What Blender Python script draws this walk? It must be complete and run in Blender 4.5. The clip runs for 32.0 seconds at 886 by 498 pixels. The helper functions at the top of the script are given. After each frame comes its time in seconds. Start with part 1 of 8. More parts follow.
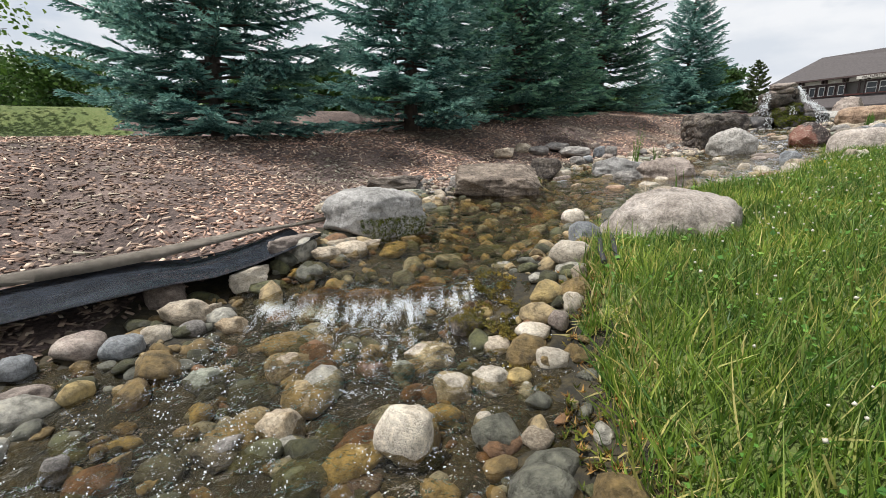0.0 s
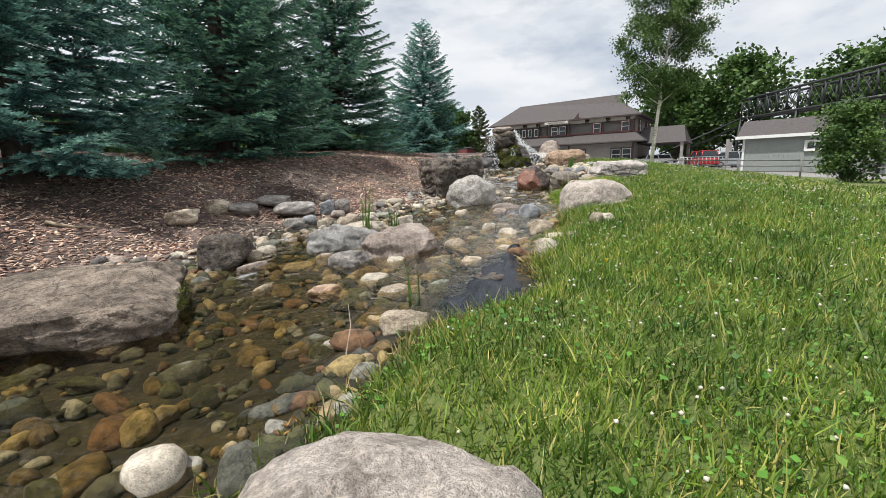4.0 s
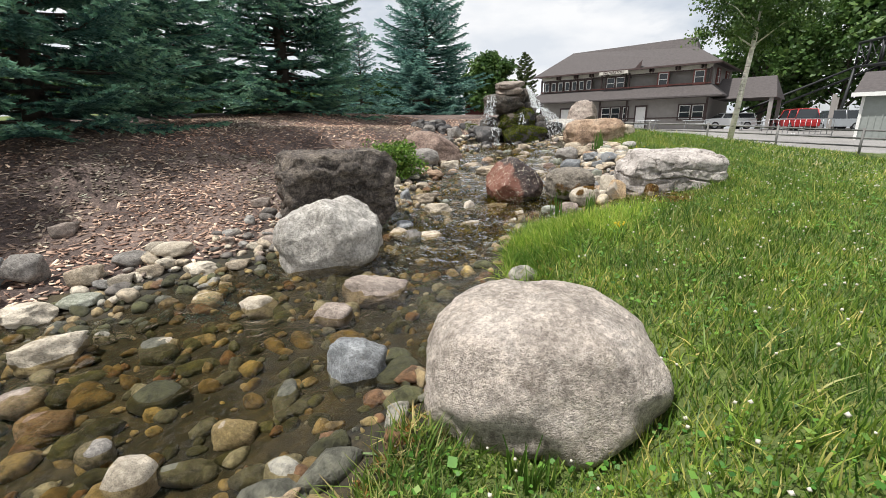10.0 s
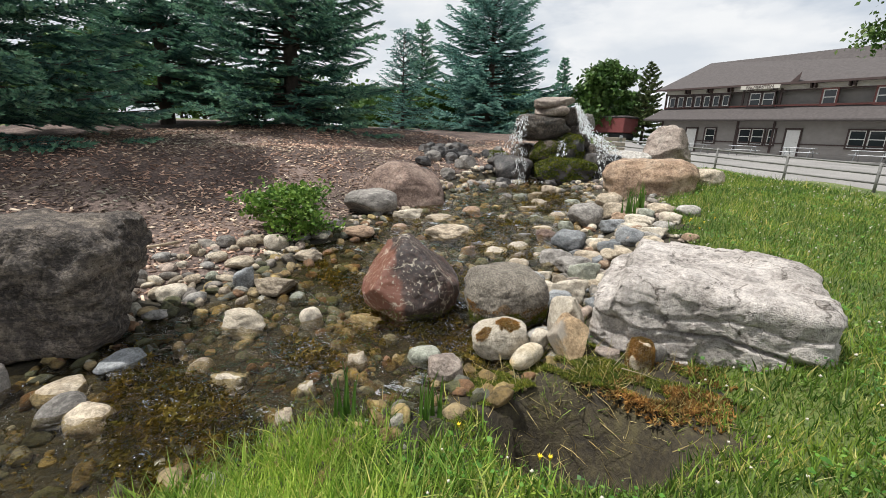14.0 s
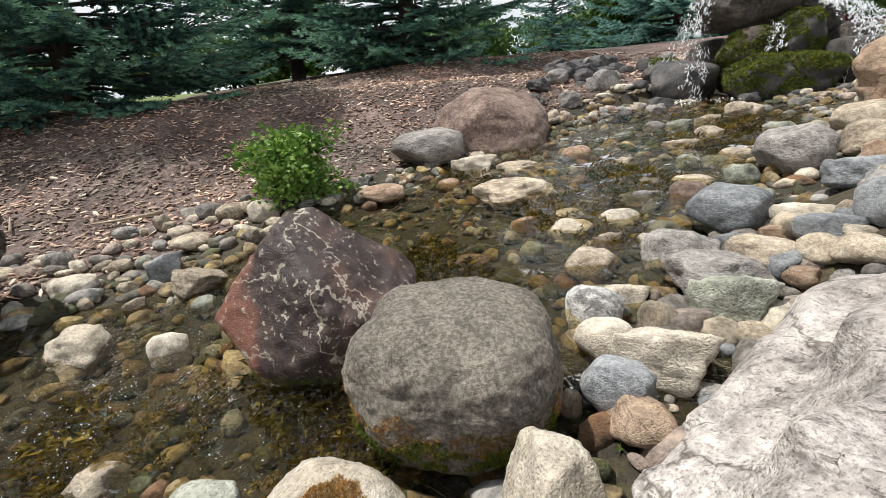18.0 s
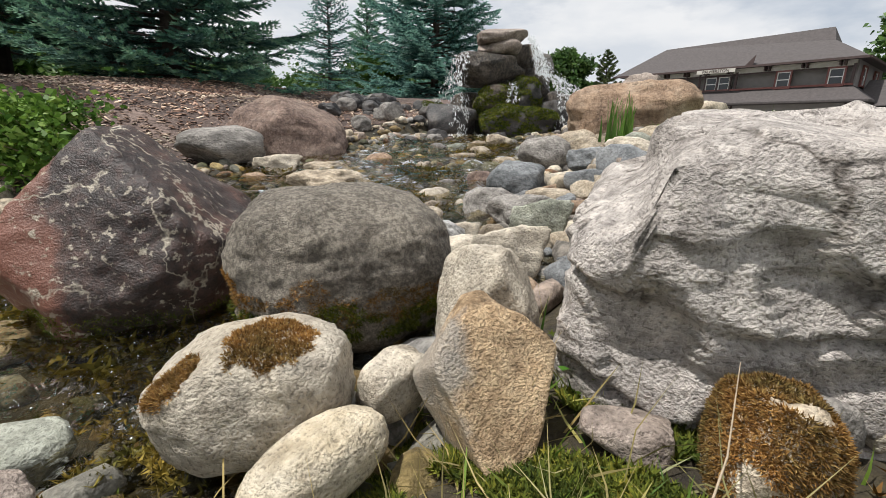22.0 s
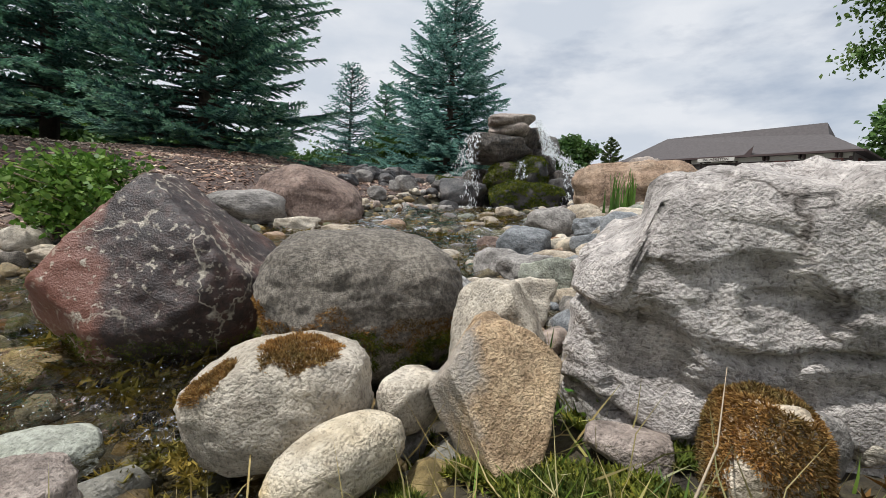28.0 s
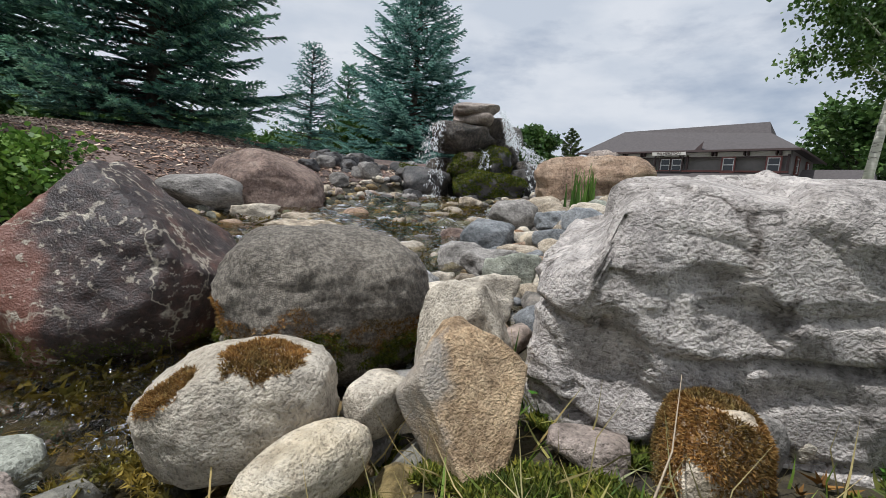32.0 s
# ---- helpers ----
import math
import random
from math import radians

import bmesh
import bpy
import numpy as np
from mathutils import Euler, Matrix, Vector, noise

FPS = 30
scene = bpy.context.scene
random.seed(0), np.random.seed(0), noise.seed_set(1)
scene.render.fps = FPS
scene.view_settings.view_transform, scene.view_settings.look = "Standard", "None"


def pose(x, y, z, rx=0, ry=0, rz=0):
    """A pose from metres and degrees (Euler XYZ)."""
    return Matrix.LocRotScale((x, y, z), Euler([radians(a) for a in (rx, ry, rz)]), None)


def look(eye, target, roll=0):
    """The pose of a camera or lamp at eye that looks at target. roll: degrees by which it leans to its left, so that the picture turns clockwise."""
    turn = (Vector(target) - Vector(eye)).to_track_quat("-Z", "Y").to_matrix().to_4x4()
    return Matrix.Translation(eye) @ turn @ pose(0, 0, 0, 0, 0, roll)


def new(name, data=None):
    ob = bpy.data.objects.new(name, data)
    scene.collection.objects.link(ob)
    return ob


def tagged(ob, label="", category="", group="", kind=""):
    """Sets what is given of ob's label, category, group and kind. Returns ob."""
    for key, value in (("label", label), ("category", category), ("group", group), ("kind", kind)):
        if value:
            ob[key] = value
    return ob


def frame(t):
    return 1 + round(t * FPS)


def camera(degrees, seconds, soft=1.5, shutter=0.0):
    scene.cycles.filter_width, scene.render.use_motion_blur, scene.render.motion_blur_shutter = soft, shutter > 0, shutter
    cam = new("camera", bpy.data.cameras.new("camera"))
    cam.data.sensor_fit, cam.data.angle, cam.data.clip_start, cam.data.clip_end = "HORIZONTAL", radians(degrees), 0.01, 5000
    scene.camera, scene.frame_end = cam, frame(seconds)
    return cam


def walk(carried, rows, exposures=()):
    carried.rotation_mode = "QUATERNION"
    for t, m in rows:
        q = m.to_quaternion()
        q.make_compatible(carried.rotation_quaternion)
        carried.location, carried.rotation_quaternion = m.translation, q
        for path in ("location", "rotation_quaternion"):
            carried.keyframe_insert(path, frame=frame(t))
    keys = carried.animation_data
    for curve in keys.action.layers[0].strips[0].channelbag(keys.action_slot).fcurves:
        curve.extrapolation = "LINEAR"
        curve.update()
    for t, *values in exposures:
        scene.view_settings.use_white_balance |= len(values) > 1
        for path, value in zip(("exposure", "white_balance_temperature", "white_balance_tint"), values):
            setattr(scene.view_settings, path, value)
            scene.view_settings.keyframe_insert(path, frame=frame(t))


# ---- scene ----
cam = camera(90.2, 32.0, soft=0.7)
# seconds, eye, target, roll
PATH = [
    (0, (0.000, 0.000, 0.900), (0.0000, 1.9487, 0.4500), 0.00),
    (0.5, (0.122, 0.383, 0.945), (0.3588, 2.3178, 0.4947), -0.69),
    (1, (0.302, 0.739, 1.038), (0.6338, 2.6619, 0.5972), -1.82),
    (1.5, (0.544, 0.994, 1.099), (1.0028, 2.8916, 0.6668), -2.21),
    (2, (0.810, 1.318, 1.128), (1.4578, 3.1639, 0.7119), -1.66),
    (2.5, (0.981, 1.638, 1.209), (1.6664, 3.4714, 0.7987), -2.02),
    (3, (1.240, 1.940, 1.261), (2.0310, 3.7332, 0.8623), -1.95),
    (3.5, (1.476, 2.328, 1.294), (2.3044, 4.1117, 0.9302), -1.11),
    (4, (1.649, 2.726, 1.320), (2.6100, 4.4493, 0.9952), -1.06),
    (4.5, (1.784, 3.033, 1.347), (2.7796, 4.7417, 1.0482), -1.72),
    (6.5, (2.914, 4.350, 1.536), (3.9132, 6.0624, 1.2749), -0.17),
    (7, (3.316, 4.698, 1.611), (4.2748, 6.4405, 1.4053), 0.80),
    (7.5, (3.735, 4.945, 1.667), (4.6720, 6.7018, 1.4783), 0.77),
    (8, (4.219, 5.177, 1.766), (5.0004, 7.0103, 1.5991), 0.66),
    (8.5, (4.669, 5.460, 1.858), (5.4312, 7.3022, 1.6943), 0.68),
    (9, (5.197, 5.695, 1.900), (5.9400, 7.5428, 1.7153), 0.42),
    (9.5, (5.675, 5.891, 1.925), (6.4092, 7.7172, 1.5676), 0.23),
    (10, (6.136, 6.195, 1.977), (6.8734, 7.9791, 1.4528), -0.28),
    (10.5, (6.631, 6.498, 2.079), (7.3862, 8.2617, 1.5144), -0.94),
    (11, (7.148, 6.867, 2.152), (7.8584, 8.6505, 1.5900), -0.61),
    (11.5, (7.614, 7.216, 2.230), (8.3118, 9.0081, 1.6806), -0.46),
    (12, (8.111, 7.479, 2.281), (8.7200, 9.3079, 1.7478), 1.08),
    (12.5, (8.557, 7.794, 2.300), (9.0568, 9.6598, 1.7816), 3.03),
    (13, (8.939, 8.056, 2.364), (9.4116, 9.9300, 1.8489), 3.01),
    (13.5, (9.254, 8.213, 2.436), (9.6144, 10.1165, 1.9384), 2.41),
    (15.5, (10.682, 9.318, 2.412), (10.7739, 11.2328, 1.8418), 3.37),
    (16, (10.907, 9.535, 2.369), (10.8203, 11.4363, 1.7557), 2.08),
    (16.5, (11.128, 9.876, 2.364), (10.5996, 11.6852, 1.6965), 2.22),
    (17, (11.222, 10.035, 2.324), (10.3743, 11.7110, 1.6348), 3.12),
    (17.5, (11.181, 10.290, 2.248), (10.2301, 11.9019, 1.5425), 1.48),
    (18, (11.000, 10.636, 2.049), (10.4260, 12.4158, 1.3402), -4.60),
    (18.5, (10.918, 10.760, 1.999), (10.7444, 12.6138, 1.2684), -1.59),
    (19, (10.942, 10.797, 2.008), (10.9693, 12.7201, 1.4592), -0.68),
    (19.5, (10.929, 10.648, 1.993), (10.9550, 12.5815, 1.4837), 1.62),
    (20, (10.804, 10.387, 1.941), (10.8104, 12.3247, 1.4454), 0.11),
    (20.5, (10.685, 10.293, 1.831), (11.0427, 12.1952, 1.3266), -4.87),
    (21, (10.721, 10.398, 1.614), (11.2001, 12.2734, 1.1125), -1.86),
    (21.5, (10.661, 10.426, 1.570), (11.0864, 12.3141, 1.0667), 0.18),
    (22, (10.639, 10.390, 1.565), (11.0576, 12.2805, 1.0641), 2.03),
    (22.5, (10.603, 10.351, 1.538), (11.0172, 12.2420, 1.0374), 3.31),
    (23, (10.567, 10.339, 1.559), (10.9435, 12.2436, 1.0800), 4.44),
    (23.5, (10.507, 10.328, 1.570), (10.8530, 12.2496, 1.1370), 4.77),
    (24, (10.451, 10.304, 1.523), (10.7641, 12.2431, 1.1457), 5.63),
    (24.5, (10.446, 10.291, 1.478), (10.6905, 12.2441, 1.1232), 5.83),
    (25, (10.476, 10.289, 1.471), (10.7027, 12.2475, 1.1364), 4.93),
    (25.5, (10.520, 10.279, 1.471), (10.8170, 12.2315, 1.1572), 4.92),
    (26, (10.543, 10.262, 1.471), (10.9195, 12.2054, 1.1887), 4.41),
    (26.5, (10.574, 10.249, 1.459), (11.0259, 12.1800, 1.2028), 4.32),
    (28.5, (10.597, 10.269, 1.495), (10.9318, 12.2338, 1.3356), 4.31),
    (29, (10.605, 10.258, 1.514), (10.8886, 12.2308, 1.3534), 5.15),
    (29.5, (10.615, 10.265, 1.524), (10.8580, 12.2424, 1.3522), 4.68),
    (30, (10.616, 10.261, 1.519), (10.8178, 12.2427, 1.3387), 4.51),
    (30.5, (10.617, 10.255, 1.521), (10.8124, 12.2370, 1.3346), 4.05),
    (31, (10.624, 10.246, 1.499), (10.8231, 12.2265, 1.3031), 3.32),
    (31.5, (10.634, 10.249, 1.499), (10.9269, 12.2159, 1.2842), 3.65),
    (32, (10.578, 10.277, 1.519), (11.1300, 12.1870, 1.2991), 5.00),
]
walk(cam, [(t, look(eye, target, roll)) for t, eye, target, roll in PATH],
     exposures=((0.0, 0.14, 6300, 10), (4.0, 0.14, 6300, 10), (8.0, 0.02, 6200, 10), (10.0, 0.24, 6400, 10), (13.0, 0.14, 6350, 9), (16.0, 0.18, 6400, 10), (17.0, 0.30, 6350, 10), (18.0, 0.27, 6350, 10), (19.0, -0.05, 6350, 10), (21.0, 0.03, 6400, 10), (23.0, 0.08, 6350, 10), (26.0, 0.05, 6350, 10), (29.0, -0.08, 6000, 10), (31.0, -0.13, 5950, 10), (32.0, -0.17, 5950, 10)))

# ---- light: a high sun behind thin cloud, to the left ----
SUN_AZ, SUN_EL = radians(-87), radians(66)      # azimuth from +y towards +x
world = bpy.data.worlds.new("sky")
scene.world = world
world.use_nodes = True
wn, wl = world.node_tree.nodes, world.node_tree.links
wn.clear()
w_out = wn.new("ShaderNodeOutputWorld")
w_sky = wn.new("ShaderNodeTexSky")
w_sky.sky_type, w_sky.sun_disc = "NISHITA", False
w_sky.sun_elevation, w_sky.sun_rotation = SUN_EL, SUN_AZ
w_sky.air_density, w_sky.dust_density, w_sky.ozone_density = 1.0, 1.5, 1.2
w_bg = wn.new("ShaderNodeBackground")
w_bg.inputs["Strength"].default_value = 0.09
w_tc = wn.new("ShaderNodeTexCoord")
w_map = wn.new("ShaderNodeMapping")
w_map.inputs["Scale"].default_value = (1.0, 1.0, 2.6)
w_map.inputs["Location"].default_value = (0.35, 0.1, 0.2)
w_noise = wn.new("ShaderNodeTexNoise")
w_noise.inputs["Scale"].default_value, w_noise.inputs["Detail"].default_value = 2.2, 7.0
w_noise.inputs["Roughness"].default_value = 0.55
w_ramp = wn.new("ShaderNodeValToRGB")
w_ramp.color_ramp.elements[0].position, w_ramp.color_ramp.elements[1].position = 0.24, 0.46
w_puff = wn.new("ShaderNodeTexNoise")
w_puff.inputs["Scale"].default_value, w_puff.inputs["Detail"].default_value = 5.0, 9.0
w_white = wn.new("ShaderNodeValToRGB")
w_white.color_ramp.elements[0].position, w_white.color_ramp.elements[1].position = 0.40, 0.66
w_white.color_ramp.elements[0].color = (7.3, 7.65, 8.1, 1)
w_white.color_ramp.elements[1].color = (9.3, 9.3, 9.3, 1)
w_mix = wn.new("ShaderNodeMix")
w_mix.data_type = "RGBA"
wl.new(w_tc.outputs["Generated"], w_map.inputs["Vector"])
wl.new(w_map.outputs["Vector"], w_noise.inputs["Vector"])
wl.new(w_map.outputs["Vector"], w_puff.inputs["Vector"])
wl.new(w_noise.outputs["Fac"], w_ramp.inputs["Fac"])
wl.new(w_puff.outputs["Fac"], w_white.inputs["Fac"])
wl.new(w_ramp.outputs["Color"], w_mix.inputs["Factor"])
wl.new(w_sky.outputs["Color"], w_mix.inputs["A"])
wl.new(w_white.outputs["Color"], w_mix.inputs["B"])
wl.new(w_mix.outputs["Result"], w_bg.inputs["Color"])
wl.new(w_bg.outputs["Background"], w_out.inputs["Surface"])
sun = new("sun", bpy.data.lights.new("sun", "SUN"))
sun.data.energy, sun.data.angle, sun.data.color = 5.0, radians(0.7), (1.0, 0.965, 0.90)
to_sun = Vector((math.sin(SUN_AZ) * math.cos(SUN_EL), math.cos(SUN_AZ) * math.cos(SUN_EL), math.sin(SUN_EL)))
sun.matrix_world = look(to_sun * 60, (0, 0, 0))

# ---- materials ----
def node_mat(name):
    m = bpy.data.materials.new(name)
    m.use_nodes = True
    return m, m.node_tree.nodes, m.node_tree.links, m.node_tree.nodes["Principled BSDF"]


def ramp(nodes, stops):
    r = nodes.new("ShaderNodeValToRGB")
    e = r.color_ramp.elements
    while len(e) < len(stops):
        e.new(0.5)
    for el, (p, c) in zip(e, stops):
        el.position, el.color = p, (*c, 1)
    return r


def noise_tex(nodes, links, vec, scale, detail=4.0, rough=0.55, dist=0.0):
    n = nodes.new("ShaderNodeTexNoise")
    n.inputs["Scale"].default_value, n.inputs["Detail"].default_value = scale, detail
    n.inputs["Roughness"].default_value, n.inputs["Distortion"].default_value = rough, dist
    links.new(vec, n.inputs["Vector"])
    return n


def mixed(nodes, links, a, b, fac, mode="MIX"):
    x = nodes.new("ShaderNodeMix")
    x.data_type, x.blend_type = "RGBA", mode
    for key, val in (("A", a), ("B", b), ("Factor", fac)):
        if hasattr(val, "links"):
            links.new(val, x.inputs[key])
        elif key == "Factor":
            x.inputs[key].default_value = val
        else:
            x.inputs[key].default_value = (*val, 1)
    return x.outputs["Result"]


def shifted(nodes, links, coord="Object"):
    """Coordinates in metres, moved by a random amount for each object."""
    tc, info = nodes.new("ShaderNodeTexCoord"), nodes.new("ShaderNodeObjectInfo")
    mul = nodes.new("ShaderNodeVectorMath")
    mul.operation, mul.inputs[1].default_value = "MULTIPLY", (37.0, 53.0, 71.0)
    add = nodes.new("ShaderNodeVectorMath")
    add.operation = "ADD"
    links.new(info.outputs["Random"], mul.inputs[0])
    links.new(tc.outputs[coord], add.inputs[0])
    links.new(mul.outputs[0], add.inputs[1])
    return add.outputs[0], info


def bumped(nodes, links, height, bsdf, strength, dist):
    b = nodes.new("ShaderNodeBump")
    b.inputs["Strength"].default_value, b.inputs["Distance"].default_value = strength, dist
    links.new(height, b.inputs["Height"])
    links.new(b.outputs["Normal"], bsdf.inputs["Normal"])
    return b


def stretched(nodes, links, vec, scale):
    mp = nodes.new("ShaderNodeMapping")
    mp.inputs["Scale"].default_value = scale
    links.new(vec, mp.inputs["Vector"])
    return mp.outputs["Vector"]


def edges_tex(nodes, links, vec, scale, wander):
    """Distance to wandering cell edges, for veins and cracks."""
    w = noise_tex(nodes, links, vec, 2.4, 5, 0.65)
    mul = nodes.new("ShaderNodeVectorMath")
    mul.operation = "MULTIPLY_ADD"
    mul.inputs[1].default_value = (wander, wander, wander)
    links.new(w.outputs["Color"], mul.inputs[0])
    links.new(vec, mul.inputs[2])
    v = nodes.new("ShaderNodeTexVoronoi")
    v.feature = "DISTANCE_TO_EDGE"
    v.inputs["Scale"].default_value = scale
    links.new(mul.outputs[0], v.inputs["Vector"])
    return v


def stone(name, dark, mid, light, speck=0.4, grain=26.0, rough=0.78, bump=0.5, veins=0.0, vein_col=(0.5, 0.48, 0.44), layers=0.0, cracks=0.0, deep=0.007, patch=3.2, chips=0.0, side=None):
    m, n, l, p = node_mat(name)
    v, info = shifted(n, l)
    big = noise_tex(n, l, v, patch, 6, 0.65)
    base = ramp(n, [(0.40, dark), (0.50, mid), (0.60, light)])
    l.new(big.outputs["Fac"], base.inputs["Fac"])
    fine = noise_tex(n, l, v, grain, 6, 0.7)
    sp = ramp(n, [(0.43, tuple(c * 0.45 for c in mid)), (0.5, mid), (0.57, tuple(min(0.85, c * 1.25) for c in light))])
    l.new(fine.outputs["Fac"], sp.inputs["Fac"])
    col = mixed(n, l, base.outputs["Color"], sp.outputs["Color"], speck)
    pits = noise_tex(n, l, v, grain * 3.1, 3, 0.6)
    pr = ramp(n, [(0.36, (0.16, 0.145, 0.13)), (0.45, (1, 1, 1)), (0.60, (1.06, 1.06, 1.05))])
    l.new(pits.outputs["Fac"], pr.inputs["Fac"])
    col = mixed(n, l, col, pr.outputs["Color"], 0.5, "MULTIPLY")
    dust = noise_tex(n, l, v, 11.0, 8, 0.72, 0.4)
    dr = ramp(n, [(0.34, (0.50, 0.47, 0.44)), (0.47, (0.95, 0.94, 0.93)), (0.62, (1.24, 1.22, 1.19))])
    l.new(dust.outputs["Fac"], dr.inputs["Fac"])
    col = mixed(n, l, col, dr.outputs["Color"], 0.8, "MULTIPLY")
    lich = noise_tex(n, l, v, 7.0, 6, 0.65, 0.6)
    lr = ramp(n, [(0.54, (0, 0, 0)), (0.60, (1, 1, 1))])
    l.new(lich.outputs["Fac"], lr.inputs["Fac"])
    dim = n.new("ShaderNodeMath")
    dim.operation, dim.inputs[1].default_value = "MULTIPLY", 0.28
    l.new(lr.outputs["Color"], dim.inputs[0])
    col = mixed(n, l, col, tuple(c * 0.42 for c in dark), dim.outputs[0])
    if side:
        # a seam of another mineral: past a plane (way, place) the stone changes its colour
        way, place, soft_edge, tone = side
        own = n.new("ShaderNodeTexCoord")
        dot = n.new("ShaderNodeVectorMath")
        dot.operation, dot.inputs[1].default_value = "DOT_PRODUCT", way
        l.new(own.outputs["Object"], dot.inputs[0])
        stray = noise_tex(n, l, v, 5.0, 6, 0.65)
        wav = n.new("ShaderNodeMath")
        wav.operation, wav.inputs[1].default_value = "MULTIPLY_ADD", 0.30
        l.new(stray.outputs["Fac"], wav.inputs[0])
        l.new(dot.outputs["Value"], wav.inputs[2])
        edge = n.new("ShaderNodeMapRange")
        edge.inputs["From Min"].default_value, edge.inputs["From Max"].default_value = place + 0.15 - soft_edge, place + 0.15 + soft_edge
        l.new(wav.outputs[0], edge.inputs["Value"])
        tinted = mixed(n, l, col, tone, 0.72)
        col = mixed(n, l, col, tinted, edge.outputs["Result"])
    if veins:
        vor = edges_tex(n, l, v, 2.0, 0.55)
        vr = ramp(n, [(0.0, (veins, veins, veins)), (0.016, (0, 0, 0))])
        l.new(vor.outputs["Distance"], vr.inputs["Fac"])
        where = noise_tex(n, l, v, 4.0, 5, 0.7)
        wr = ramp(n, [(0.38, (0, 0, 0)), (0.50, (1, 1, 1))])
        l.new(where.outputs["Fac"], wr.inputs["Fac"])
        fleck = noise_tex(n, l, v, 38, 3, 0.6)
        fr = ramp(n, [(0.585, (0, 0, 0)), (0.66, (veins * 0.8, veins * 0.8, veins * 0.8))])
        l.new(fleck.outputs["Fac"], fr.inputs["Fac"])
        both = mixed(n, l, vr.outputs["Color"], fr.outputs["Color"], 1.0, "ADD")
        col = mixed(n, l, col, vein_col, mixed(n, l, both, wr.outputs["Color"], 1.0, "MULTIPLY"))
    split = None
    if cracks:
        split = edges_tex(n, l, v, 2.1, 0.5)
        cr = ramp(n, [(0.0, (0.25, 0.23, 0.21)), (0.024, (1, 1, 1))])
        l.new(split.outputs["Distance"], cr.inputs["Fac"])
        part_of = noise_tex(n, l, v, 3.1, 4, 0.6)
        po = ramp(n, [(0.40, (0, 0, 0)), (0.50, (cracks, cracks, cracks))])
        l.new(part_of.outputs["Fac"], po.inputs["Fac"])
        col = mixed(n, l, col, mixed(n, l, col, cr.outputs["Color"], 1.0, "MULTIPLY"), po.outputs["Color"])
        marks = noise_tex(n, l, stretched(n, l, v, (1.0, 2.6, 2.0)), 17, 4, 0.6, 1.0)
        mk = ramp(n, [(0.33, (0.28, 0.27, 0.26)), (0.385, (1, 1, 1))])
        l.new(marks.outputs["Fac"], mk.inputs["Fac"])
        col = mixed(n, l, col, mk.outputs["Color"], 0.8 * cracks ** 2, "MULTIPLY")
    if layers:
        mq = stretched(n, l, v, (1.0, 1.0, 3.4))
        seam = noise_tex(n, l, mq, 3.2, 9, 0.62, 0.5)
        sr = ramp(n, [(0.445, (1, 1, 1)), (0.468, (0.26, 0.24, 0.22)), (0.490, (1, 1, 1))])
        l.new(seam.outputs["Fac"], sr.inputs["Fac"])
        col = mixed(n, l, col, sr.outputs["Color"], 0.75, "MULTIPLY")
    # every stone a little lighter or darker than the next
    hsv = n.new("ShaderNodeHueSaturation")
    rng = n.new("ShaderNodeMapRange")
    rng.inputs["To Min"].default_value, rng.inputs["To Max"].default_value = 0.85, 1.22
    l.new(info.outputs["Random"], rng.inputs["Value"])
    l.new(rng.outputs["Result"], hsv.inputs["Value"])
    l.new(col, hsv.inputs["Color"])
    l.new(hsv.outputs["Color"], p.inputs["Base Color"])
    p.inputs["Roughness"].default_value = rough
    hsum = n.new("ShaderNodeMath")
    hsum.operation = "ADD"
    mid_n = noise_tex(n, l, v, 13.0, 7, 0.66)
    l.new(mid_n.outputs["Fac"], hsum.inputs[0])
    last = pits.outputs["Fac"]
    if chips:
        cv = n.new("ShaderNodeTexVoronoi")
        cv.inputs["Scale"].default_value = 9.0
        wob = noise_tex(n, l, v, 5.0, 5, 0.7)
        wm = n.new("ShaderNodeVectorMath")
        wm.operation = "MULTIPLY_ADD"
        wm.inputs[1].default_value = (0.22, 0.22, 0.10)
        l.new(wob.outputs["Color"], wm.inputs[0])
        l.new(stretched(n, l, v, (1.0, 1.0, 1.25)), wm.inputs[2])
        l.new(wm.outputs[0], cv.inputs["Vector"])
        cm = n.new("ShaderNodeMath")
        cm.operation, cm.inputs[1].default_value = "MULTIPLY_ADD", chips
        l.new(cv.outputs["Distance"], cm.inputs[0])
        l.new(last, cm.inputs[2])
        last = cm.outputs[0]
    if layers:
        mp = n.new("ShaderNodeMapping")
        mp.inputs["Scale"].default_value = (1.0, 1.0, 3.4)
        l.new(v, mp.inputs["Vector"])
        lay = noise_tex(n, l, mp.outputs["Vector"], 3.2, 9, 0.62, 0.5)
        lm = n.new("ShaderNodeMath")
        lm.operation, lm.inputs[1].default_value = "MULTIPLY", layers
        l.new(lay.outputs["Fac"], lm.inputs[0])
        la = n.new("ShaderNodeMath")
        la.operation = "ADD"
        l.new(lm.outputs[0], la.inputs[0])
        l.new(last, la.inputs[1])
        last = la.outputs[0]
    l.new(last, hsum.inputs[1])
    bumped(n, l, hsum.outputs[0], p, min(1.0, bump * 1.6), deep * 2.0)
    return m


